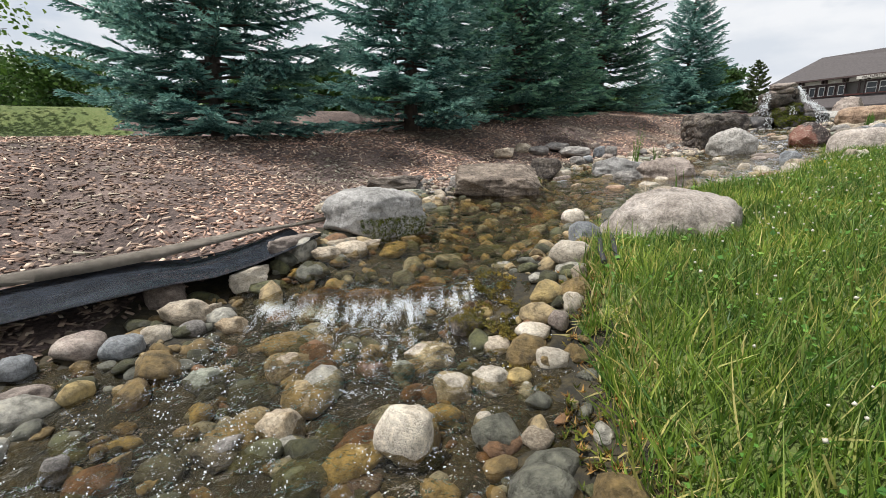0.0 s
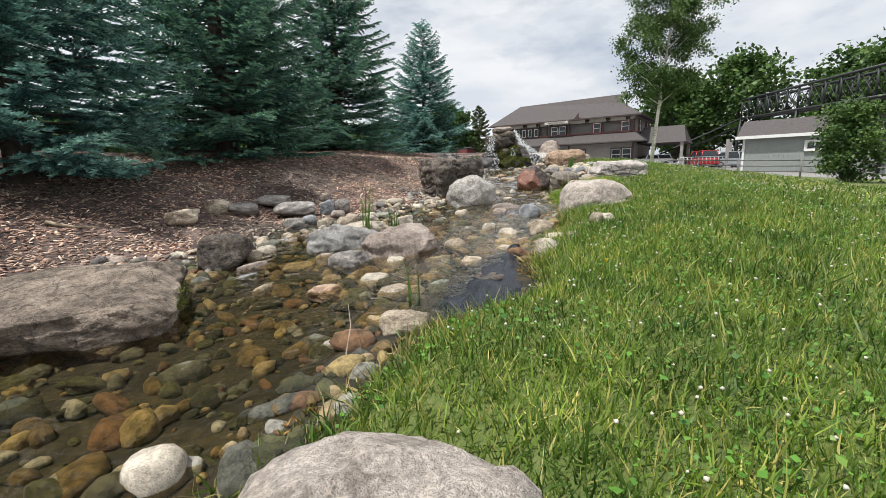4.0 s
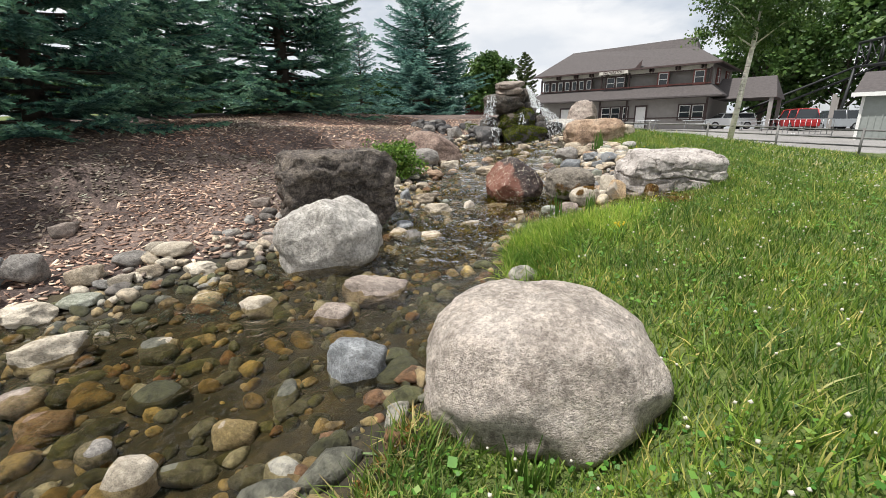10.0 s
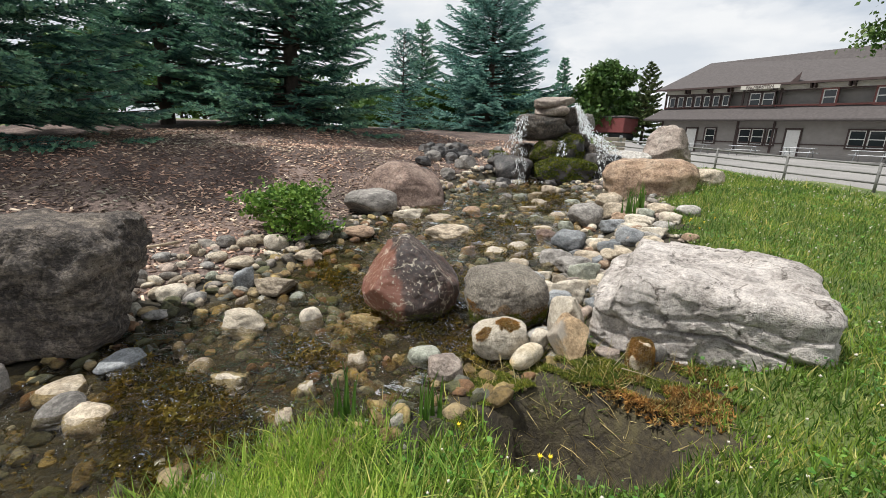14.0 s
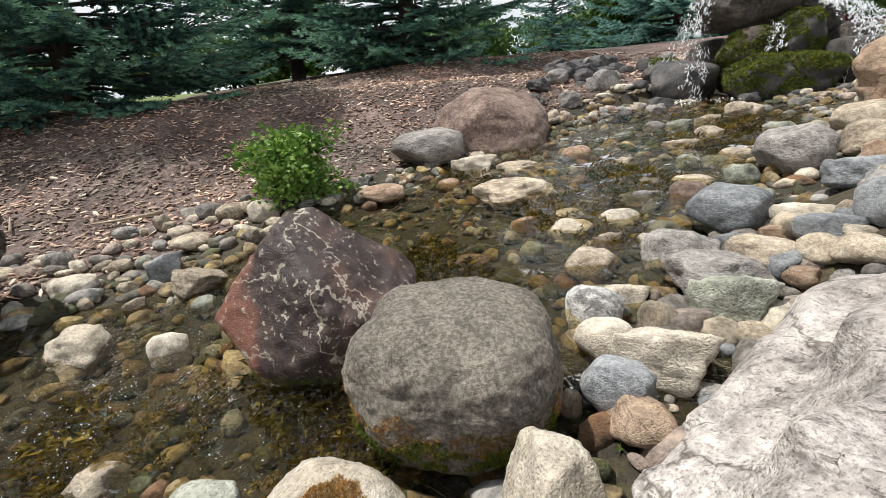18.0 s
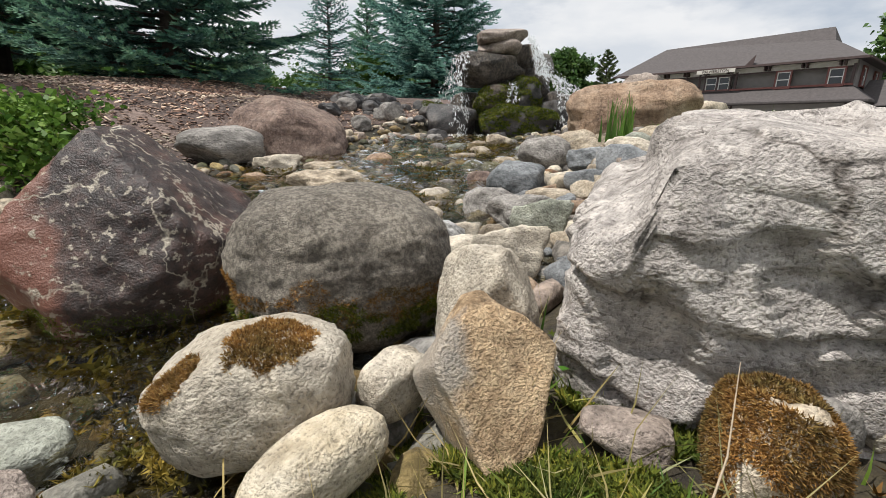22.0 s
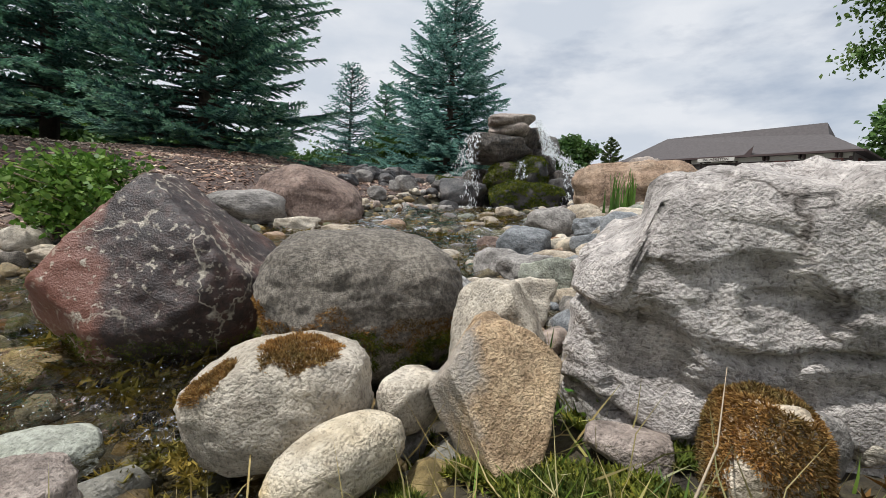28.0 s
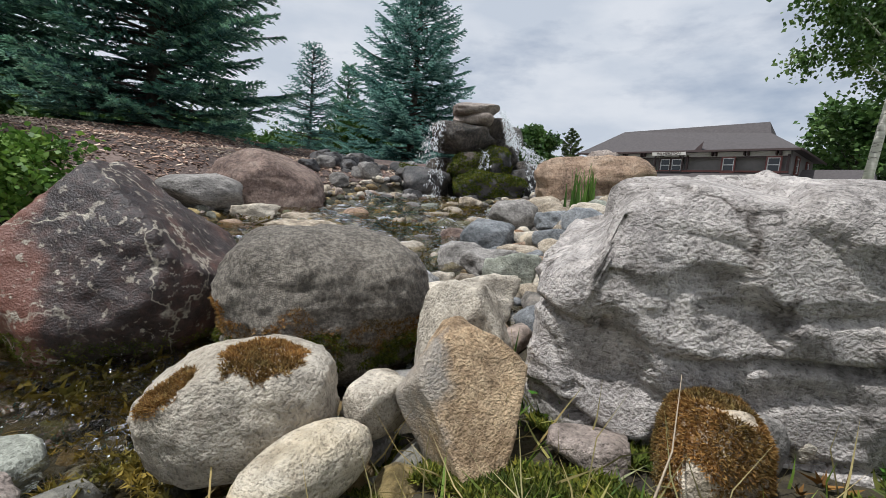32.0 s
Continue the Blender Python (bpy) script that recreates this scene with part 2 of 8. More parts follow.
def plain(name, col, rough=0.6, metal=0.0, var=0.12, scale=8.0, bump=0.1):
    m, n, l, p = node_mat(name)
    v, info = shifted(n, l)
    t = noise_tex(n, l, v, scale, 5, 0.6)
    r = ramp(n, [(0.3, tuple(max(0, c * (1 - var)) for c in col)), (0.7, tuple(min(1, c * (1 + var)) for c in col))])
    l.new(t.outputs["Fac"], r.inputs["Fac"])
    l.new(r.outputs["Color"], p.inputs["Base Color"])
    p.inputs["Roughness"].default_value, p.inputs["Metallic"].default_value = rough, metal
    if bump:
        f = noise_tex(n, l, v, scale * 8, 4, 0.6)
        bumped(n, l, f.outputs["Fac"], p, bump, 0.01)
    return m


def leafy(name, dark, light, rough=0.55, through_light=0.25, warm=None, pos=1.2, gloss=0.3):
    """Leaves, needles and grass: every blade its own green, some light comes through."""
    m, n, l, p = node_mat(name)
    geo = n.new("ShaderNodeNewGeometry")
    r = ramp(n, [(0.0, dark), (0.75, light), (1.0, warm or light)])
    l.new(geo.outputs["Random Per Island"], r.inputs["Fac"])
    big = noise_tex(n, l, geo.outputs["Position"], pos, 4, 0.6)
    br = ramp(n, [(0.36, (0.42, 0.52, 0.45)), (0.64, (1.45, 1.25, 1.05))])
    l.new(big.outputs["Fac"], br.inputs["Fac"])
    col = mixed(n, l, r.outputs["Color"], br.outputs["Color"], 0.8, "MULTIPLY")
    l.new(col, p.inputs["Base Color"])
    p.inputs["Roughness"].default_value = rough
    p.inputs["Specular IOR Level"].default_value = gloss
    if through_light:
        tr = n.new("ShaderNodeBsdfTranslucent")
        l.new(col, tr.inputs["Color"])
        mx = n.new("ShaderNodeMixShader")
        mx.inputs[0].default_value = through_light
        l.new(p.outputs[0], mx.inputs[1])
        l.new(tr.outputs[0], mx.inputs[2])
        l.new(mx.outputs[0], n["Material Output"].inputs["Surface"])
    return m


STONE = {
    "W": stone("white_limestone", (0.33, 0.285, 0.22), (0.475, 0.42, 0.34), (0.57, 0.515, 0.43), 0.25, 40, 0.85, chips=0.3),
    "T": stone("tan_stone", (0.22, 0.175, 0.125), (0.37, 0.305, 0.225), (0.47, 0.41, 0.325), 0.4, 38),
    "P": stone("brown_grey_stone", (0.15, 0.12, 0.10), (0.265, 0.215, 0.185), (0.36, 0.31, 0.27), 0.3, 40),
    "Y": stone("ochre_stone", (0.27, 0.19, 0.11), (0.40, 0.31, 0.20), (0.47, 0.40, 0.30), 0.4, 34, 0.85),
    "O": stone("orange_tan_stone", (0.23, 0.15, 0.10), (0.38, 0.26, 0.175), (0.47, 0.355, 0.26), 0.25, 34, 0.85, 0.6, cracks=0.6, deep=0.010, chips=0.5),
    "B": stone("reddish_brown_stone", (0.13, 0.085, 0.07), (0.225, 0.155, 0.125), (0.33, 0.25, 0.205), 0.3, 34, 0.85, 0.7, cracks=0.6, deep=0.010, chips=0.6),
    "S": stone("orange_tan_wedge_stone", (0.30, 0.20, 0.11), (0.46, 0.32, 0.19), (0.56, 0.43, 0.28), 0.35, 52, 0.85, 0.7, side=((-1.0, 0.0, 0.0), 0.085, 0.02, (0.30, 0.285, 0.26))),
    "C": stone("cream_stone", (0.35, 0.28, 0.18), (0.47, 0.40, 0.29), (0.56, 0.50, 0.40), 0.2, 44, 0.85, 0.5, side=((-0.7, -0.6, -0.5), 0.06, 0.03, (0.52, 0.36, 0.12))),
    "F": stone("dark_grey_stone", (0.12, 0.11, 0.10), (0.20, 0.185, 0.17), (0.30, 0.28, 0.26), 0.4, 34),
    "N": stone("smooth_mid_grey_rock", (0.17, 0.165, 0.155), (0.27, 0.262, 0.25), (0.36, 0.35, 0.335), 0.25, 34, 0.8, 0.5),
    "L": stone("blue_grey_stone", (0.13, 0.14, 0.15), (0.22, 0.232, 0.245), (0.31, 0.32, 0.33), 0.35, 40),
    "E": stone("green_grey_stone", (0.16, 0.17, 0.13), (0.24, 0.25, 0.20), (0.33, 0.34, 0.29), 0.35, 32),
    "G": stone("grey_brown_granite", (0.19, 0.167, 0.137), (0.30, 0.262, 0.216), (0.40, 0.355, 0.295), 0.65, 74, 0.85, 0.9, deep=0.010),
    "K": stone("pinkish_speckled_granite", (0.33, 0.285, 0.245), (0.50, 0.435, 0.38), (0.60, 0.535, 0.48), 0.4, 42, 0.88, 0.9, cracks=0.25, deep=0.010, chips=0.5),
    "D": stone("white_spotted_stone", (0.16, 0.16, 0.16), (0.48, 0.47, 0.45), (0.60, 0.59, 0.57), 0.6, 22),
    "Q": stone("layered_brown_rock", (0.055, 0.046, 0.042), (0.125, 0.105, 0.093), (0.25, 0.21, 0.17), 0.4, 24, 0.85, 0.9, layers=0.8, cracks=0.7, deep=0.022, chips=0.8),
    "U": stone("light_grey_rock", (0.25, 0.235, 0.21), (0.38, 0.36, 0.33), (0.49, 0.465, 0.435), 0.4, 26, 0.8, 0.7),
    "A": stone("pale_fissured_limestone", (0.24, 0.217, 0.20), (0.365, 0.333, 0.312), (0.455, 0.42, 0.395), 0.3, 40, 0.9, 0.6, cracks=1.0, deep=0.0065, chips=0.3),
    "R": stone("dark_red_veined_rock", (0.026, 0.017, 0.016), (0.050, 0.033, 0.029), (0.11, 0.052, 0.038), 0.2, 44, 0.5, 0.4, veins=1.0, vein_col=(0.42, 0.37, 0.29), patch=2.4, deep=0.005, chips=0.1, side=((-1.0, 0.10, -0.25), -0.02, 0.025, (0.20, 0.075, 0.046))),
    "Z": stone("brown_cracked_slab", (0.11, 0.086, 0.067), (0.22, 0.175, 0.137), (0.34, 0.28, 0.225), 0.25, 30, 0.85, 0.8, cracks=1.0, layers=0.6, deep=0.012, chips=0.5),
    "V": stone("wet_black_stone", (0.02, 0.02, 0.022), (0.05, 0.047, 0.048), (0.10, 0.088, 0.08), 0.3, 34, 0.45, 0.5),
    "J": stone("wet_brown_rock", (0.03, 0.025, 0.02), (0.085, 0.068, 0.055), (0.19, 0.155, 0.125), 0.4, 26, 0.4, 0.9, deep=0.02, chips=0.6),
}
MOSS_GREEN = leafy("green_moss", (0.035, 0.055, 0.008), (0.13, 0.16, 0.02), 0.9, 0.1, (0.2, 0.19, 0.03), 9.0)
MOSS_BROWN = leafy("dry_brown_moss", (0.10, 0.05, 0.014), (0.28, 0.16, 0.05), 0.9, 0.1, (0.38, 0.27, 0.11), 9.0)
ALGAE = leafy("olive_algae", (0.07, 0.06, 0.012), (0.24, 0.19, 0.035), 0.7, 0.2, (0.34, 0.27, 0.06), 5.0)
GRASS = leafy("grass", (0.035, 0.10, 0.014), (0.215, 0.335, 0.054), 0.5, 0.35, (0.54, 0.49, 0.20), 1.9, 0.4)
GRASS_BRIGHT = leafy("bright_long_grass", (0.10, 0.22, 0.025), (0.32, 0.48, 0.08), 0.5, 0.4, (0.55, 0.55, 0.20), 2.0)
GRASS_DRY = leafy("dry_grass", (0.30, 0.24, 0.10), (0.44, 0.38, 0.19), 0.6, 0.2, (0.5, 0.45, 0.26), 2.0)
REED = leafy("reed", (0.06, 0.14, 0.025), (0.14, 0.26, 0.05), 0.45, 0.25)
NEEDLE = leafy("blue_green_needles", (0.039, 0.108, 0.109), (0.117, 0.264, 0.273), 0.7, 0.12, (0.215, 0.390, 0.399), 0.9, 0.15)
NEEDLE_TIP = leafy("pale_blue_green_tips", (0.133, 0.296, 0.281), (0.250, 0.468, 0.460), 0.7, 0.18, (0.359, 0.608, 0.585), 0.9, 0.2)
NEEDLE_DARK = leafy("dark_green_needles", (0.039, 0.105, 0.101), (0.117, 0.250, 0.238), 0.7, 0.12, (0.195, 0.351, 0.321), 0.9, 0.15)
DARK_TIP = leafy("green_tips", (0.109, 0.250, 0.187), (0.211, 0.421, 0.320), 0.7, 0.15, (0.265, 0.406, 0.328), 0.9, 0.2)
NEEDLE_LIGHT = leafy("light_green_needles", (0.05, 0.08, 0.03), (0.14, 0.19, 0.08), 0.6, 0.15, (0.2, 0.24, 0.12), 0.7)
BIRCH_LEAF = leafy("birch_leaves", (0.04, 0.09, 0.025), (0.11, 0.20, 0.06), 0.45, 0.3, (0.16, 0.23, 0.09), 0.8)
MAPLE_LEAF = leafy("broad_leaves", (0.03, 0.075, 0.018), (0.085, 0.165, 0.045), 0.5, 0.25, (0.12, 0.20, 0.06), 0.35)
BUSH_LEAF = leafy("bush_leaves", (0.06, 0.14, 0.025), (0.15, 0.28, 0.05), 0.5, 0.3, (0.24, 0.36, 0.09), 4.0)
BARK = plain("spruce_bark", (0.075, 0.058, 0.048), 0.9, 0, 0.4, 9, 0.7)
WOOD_TWIG = plain("dry_twig", (0.34, 0.27, 0.19), 0.85, 0, 0.3, 20, 0.3)
RAIL_GREY = plain("dull_grey_rail", (0.16, 0.155, 0.15), 0.7, 0, 0.3, 8, 0.2)
ROOF = plain("brown_roof_shingles", (0.075, 0.065, 0.064), 0.9, 0, 0.22, 5, 0.5)
SIDING = plain("taupe_siding", (0.235, 0.215, 0.205), 0.75, 0, 0.08, 3, 0.15)
SIDING_LOW = plain("beige_siding", (0.27, 0.25, 0.235), 0.75, 0, 0.08, 3, 0.15)
TRIM_DARK = plain("dark_brown_trim", (0.055, 0.033, 0.03), 0.6, 0, 0.2, 6, 0.1)
TRIM_RED = plain("red_brown_trim", (0.17, 0.06, 0.05), 0.6, 0, 0.2, 6, 0.1)
WHITE = plain("white_paint", (0.72, 0.71, 0.69), 0.5, 0, 0.06, 6, 0.05)
CREAM = plain("cream_frieze", (0.50, 0.47, 0.42), 0.6, 0, 0.1, 6, 0.05)
GREY_METAL = plain("galvanised_metal", (0.38, 0.39, 0.40), 0.42, 0.8, 0.15, 9, 0.05)
BLACK_STEEL = plain("black_steel", (0.03, 0.032, 0.034), 0.55, 0.3, 0.3, 9, 0.1)
SHED_SIDE = plain("grey_green_siding", (0.25, 0.27, 0.255), 0.7, 0, 0.08, 4, 0.1)
RED_PAINT = plain("red_paint", (0.40, 0.028, 0.03), 0.28, 0.1, 0.08, 5, 0)
RED_DULL = plain("dull_red_paint", (0.16, 0.04, 0.038), 0.6, 0, 0.2, 5, 0.1)
SILVER_PAINT = plain("silver_paint", (0.46, 0.48, 0.50), 0.3, 0.5, 0.05, 5, 0)
WHITE_PAINT = plain("white_car_paint", (0.70, 0.71, 0.71), 0.3, 0.0, 0.04, 5, 0)
RUBBER = plain("black_rubber", (0.025, 0.025, 0.027), 0.75, 0, 0.2, 12, 0.1)
LINER = plain("black_pond_liner", (0.040, 0.047, 0.060), 0.26, 0, 0.35, 6, 0.35)
TIMBER = plain("weathered_timber", (0.27, 0.235, 0.195), 0.85, 0, 0.25, 12, 0.4)
FLOWER_Y = plain("yellow_petals", (0.80, 0.58, 0.03), 0.6, 0, 0.1, 30, 0)
FLOWER_W = plain("white_petals", (0.55, 0.51, 0.43), 0.7, 0, 0.15, 30, 0)


def glass_dark():
    m, n, l, p = node_mat("window_glass")
    p.inputs["Base Color"].default_value = (0.03, 0.035, 0.04, 1)
    p.inputs["Roughness"].default_value, p.inputs["IOR"].default_value = 0.06, 1.5
    return m


GLASS = glass_dark()


def birch_bark():
    m, n, l, p = node_mat("white_birch_bark")
    v, _ = shifted(n, l)
    mp = n.new("ShaderNodeMapping")
    mp.inputs["Scale"].default_value = (2.0, 2.0, 9.0)
    l.new(v, mp.inputs["Vector"])
    t = noise_tex(n, l, mp.outputs["Vector"], 2.4, 5, 0.6)
    r = ramp(n, [(0.30, (0.05, 0.04, 0.035)), (0.40, (0.55, 0.50, 0.44)), (0.7, (0.72, 0.68, 0.62))])
    l.new(t.outputs["Fac"], r.inputs["Fac"])
    l.new(r.outputs["Color"], p.inputs["Base Color"])
    p.inputs["Roughness"].default_value = 0.7
    bumped(n, l, t.outputs["Fac"], p, 0.3, 0.01)
    return m


BIRCH_BARK = birch_bark()


def earth(name, stops, scale, fine, bump, rough=0.95):
    m, n, l, p = node_mat(name)
    tc = n.new("ShaderNodeTexCoord")
    a = noise_tex(n, l, tc.outputs["Object"], scale, 6, 0.65)
    b = noise_tex(n, l, tc.outputs["Object"], fine, 5, 0.7)
    r = ramp(n, stops)
    half = n.new("ShaderNodeMath")
    half.operation = "ADD"
    l.new(a.outputs["Fac"], half.inputs[0])
    l.new(b.outputs["Fac"], half.inputs[1])
    sc = n.new("ShaderNodeMath")
    sc.operation, sc.inputs[1].default_value = "MULTIPLY", 0.5
    l.new(half.outputs[0], sc.inputs[0])
    l.new(sc.outputs[0], r.inputs["Fac"])
    l.new(r.outputs["Color"], p.inputs["Base Color"])
    p.inputs["Roughness"].default_value = rough
    bumped(n, l, b.outputs["Fac"], p, bump, 0.03)
    return m


SOIL_LAWN = earth("lawn_soil", [(0.35, (0.045, 0.065, 0.015)), (0.5, (0.095, 0.13, 0.028)), (0.66, (0.17, 0.18, 0.06))], 0.6, 22.0, 0.8)
SOIL_MULCH = earth("mulch_bed", [(0.40, (0.03, 0.02, 0.017)), (0.5, (0.10, 0.070, 0.060)), (0.60, (0.24, 0.175, 0.148))], 0.8, 26.0, 0.9)
# bed kept near black: shade in the gaps between stones is in its colour
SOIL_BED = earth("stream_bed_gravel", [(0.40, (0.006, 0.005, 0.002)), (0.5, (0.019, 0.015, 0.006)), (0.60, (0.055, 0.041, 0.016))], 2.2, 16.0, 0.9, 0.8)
SOIL_MUD = earth("dark_wet_soil", [(0.38, (0.014, 0.010, 0.006)), (0.5, (0.038, 0.029, 0.014)), (0.62, (0.075, 0.062, 0.026))], 3.0, 22.0, 0.9, 0.8)
ASPHALT = earth("grey_asphalt", [(0.38, (0.16, 0.15, 0.145)), (0.5, (0.22, 0.21, 0.20)), (0.62, (0.27, 0.255, 0.245))], 0.4, 30.0, 0.3)
CLOVER = leafy("clover", (0.045, 0.14, 0.02), (0.12, 0.29, 0.045), 0.5, 0.25, (0.20, 0.30, 0.07), 3.0)
CHIP = leafy("mulch_chips", (0.12, 0.075, 0.065), (0.44, 0.32, 0.275), 0.9, 0.0, (0.78, 0.66, 0.57), 0.6)


def pebble_mat(name, stops, rough, bump):
    """Small stones joined in one mesh: each its own colour, with grain and spots."""
    m, n, l, p = node_mat(name)
    geo = n.new("ShaderNodeNewGeometry")
    r = ramp(n, stops)
    r.color_ramp.interpolation = "CONSTANT"
    l.new(geo.outputs["Random Per Island"], r.inputs["Fac"])
    a = noise_tex(n, l, geo.outputs["Position"], 14.0, 6, 0.7)
    ar = ramp(n, [(0.38, (0.35, 0.34, 0.30)), (0.5, (0.95, 0.93, 0.9)), (0.62, (1.5, 1.45, 1.35))])
    l.new(a.outputs["Fac"], ar.inputs["Fac"])
    col = mixed(n, l, r.outputs["Color"], ar.outputs["Color"], 0.9, "MULTIPLY")
    l.new(col, p.inputs["Base Color"])
    p.inputs["Roughness"].default_value = rough
    f = noise_tex(n, l, geo.outputs["Position"], 55.0, 6, 0.7)
    bumped(n, l, f.outputs["Fac"], p, bump, 0.03)
    return m


PEBBLE = pebble_mat("mixed_pebbles", [(0.0, (0.22, 0.20, 0.18)), (0.2, (0.42, 0.36, 0.28)), (0.4, (0.36, 0.29, 0.25)), (0.55, (0.30, 0.29, 0.28)), (0.7, (0.52, 0.47, 0.39)), (0.85, (0.16, 0.145, 0.135))], 0.75, 0.8)
PEBBLE_WET = pebble_mat("wet_bed_stones", [(0.0, (0.054, 0.054, 0.024)), (0.18, (0.189, 0.132, 0.054)), (0.36, (0.095, 0.097, 0.043)), (0.50, (0.189, 0.105, 0.054)), (0.57, (0.338, 0.263, 0.149)), (0.70, (0.135, 0.135, 0.108)), (0.84, (0.365, 0.277, 0.121)), (0.92, (0.351, 0.338, 0.297))], 0.5, 0.9)


def water_mat(name, waves, tint):
    """Clear shallow water: the bed shows through, the rippled surface mirrors sky and banks. waves: scale and height of each set."""
    m, n, l, p = node_mat(name)
    n.remove(p)
    tc = n.new("ShaderNodeTexCoord")
    total = None
    for scale, tall in waves:
        a = noise_tex(n, l, tc.outputs["Object"], scale, 1.0, 0.5, 0.6)
        k = n.new("ShaderNodeMath")
        k.operation, k.inputs[1].default_value = "MULTIPLY_ADD", tall
        l.new(a.outputs["Fac"], k.inputs[0])
        if total:
            l.new(total, k.inputs[2])
        else:
            k.inputs[2].default_value = 0.0
        total = k.outputs[0]
    gl = n.new("ShaderNodeBsdfGlossy")
    gl.inputs["Color"].default_value = (1, 1, 1, 1)
    gl.inputs["Roughness"].default_value = 0.04
    bp = bumped(n, l, total, gl, 1.0, 1.0)
    fr = n.new("ShaderNodeFresnel")
    fr.inputs["IOR"].default_value = 1.33
    l.new(bp.outputs["Normal"], fr.inputs["Normal"])
    tr = n.new("ShaderNodeBsdfTransparent")
    tr.inputs["Color"].default_value = (*tint, 1)
    mx = n.new("ShaderNodeMixShader")
    l.new(fr.outputs[0], mx.inputs[0])
    l.new(tr.outputs[0], mx.inputs[1])
    l.new(gl.outputs[0], mx.inputs[2])
    l.new(mx.outputs[0], n["Material Output"].inputs["Surface"])
    return m


WATER = water_mat("clear_stream_water", ((4.0, 0.030), (11.0, 0.020), (26.0, 0.006)), (0.70, 0.63, 0.42))
WATER_FAST = water_mat("quick_rippled_water", ((7.0, 0.08), (16.0, 0.055), (34.0, 0.024), (70.0, 0.010)), (0.64, 0.59, 0.42))


# white for falling and broken water, also for the modelled sun glints
def froth_glint_mat():
    m, n, l, p = node_mat("white_water_and_glints")
    p.inputs["Base Color"].default_value = (0.90, 0.93, 0.95, 1)
    p.inputs["Roughness"].default_value, p.inputs["IOR"].default_value = 0.2, 1.33
    p.inputs["Transmission Weight"].default_value = 0.25
    return m


FROTH_GLINT = froth_glint_mat()

# ---- building blocks ----
def finish(ob, mats, smooth_shade=True):
    for m in (mats if isinstance(mats, (list, tuple)) else [mats]):
        ob.data.materials.append(m)
    if smooth_shade:
        ob.data.polygons.foreach_set("use_smooth", np.ones(len(ob.data.polygons), bool))
    return ob


def mesh_of(name, verts, faces_flat, sizes):
    """A mesh from arrays: n x 3 places, corner indices in a row, corners of each face."""
    me = bpy.data.meshes.new(name)
    verts, faces_flat = np.asarray(verts, np.float32), np.asarray(faces_flat, np.int32).ravel()
    sizes = np.asarray(sizes, np.int32)
    me.vertices.add(len(verts))
    me.vertices.foreach_set("co", verts.ravel())
    me.loops.add(len(faces_flat))
    me.loops.foreach_set("vertex_index", faces_flat)
    me.polygons.add(len(sizes))
    me.polygons.foreach_set("loop_start", np.concatenate(([0], np.cumsum(sizes)[:-1])).astype(np.int32))
    me.update(calc_edges=True)
    return me


def scattered(name, verts, faces, places, mats):
    """One mesh of many small pieces: base shape (k x 3), faces (m x c), places: n x 3 x 4 matrices."""
    v, f = np.asarray(verts, np.float32), np.asarray(faces, np.int32)
    out = np.einsum("nij,kj->nki", places[:, :, :3], v) + places[:, None, :, 3]
    idx = (f[None] + (np.arange(len(places)) * len(v))[:, None, None]).reshape(-1)
    me = mesh_of(name, out.reshape(-1, 3), idx, np.full(len(places) * len(f), f.shape[1]))
    ob = new(name, me)
    return finish(ob, mats, False)


def turns(n, rng, tilt=0.3):
    """n random turns: any heading, tilted by up to about tilt radians."""
    a, b, c = rng.uniform(0, 2 * np.pi, n), rng.normal(0, tilt, n), rng.normal(0, tilt, n)
    ca, sa, cb, sb, cc, sc = np.cos(a), np.sin(a), np.cos(b), np.sin(b), np.cos(c), np.sin(c)
    z, o = np.zeros(n), np.ones(n)
    rz = np.stack([ca, -sa, z, sa, ca, z, z, z, o], 1).reshape(n, 3, 3)
    rx = np.stack([o, z, z, z, cb, -sb, z, sb, cb], 1).reshape(n, 3, 3)
    ry = np.stack([cc, z, sc, z, o, z, -sc, z, cc], 1).reshape(n, 3, 3)
    return rz @ rx @ ry


def part(name, bm, material, parent, label=""):
    """A bmesh as one mesh object under a thing."""
    me = bpy.data.meshes.new(name)
    bm.to_mesh(me)
    bm.free()
    ob = new(name, me)
    ob.data.materials.append(material)
    ob.parent = parent
    if label:
        ob["label"] = label
    return ob


def box_bm(sx, sy, sz, at=(0, 0, 0), bevel=0.0, bm=None):
    bm = bm or bmesh.new()
    got = bmesh.ops.create_cube(bm, size=1.0)["verts"]
    for v in got:
        v.co = Vector((v.co.x * sx + at[0], v.co.y * sy + at[1], v.co.z * sz + at[2]))
    if bevel:
        bmesh.ops.bevel(bm, geom=[e for e in bm.edges if e.verts[0] in got], offset=bevel, segments=1, affect="EDGES")
    return bm


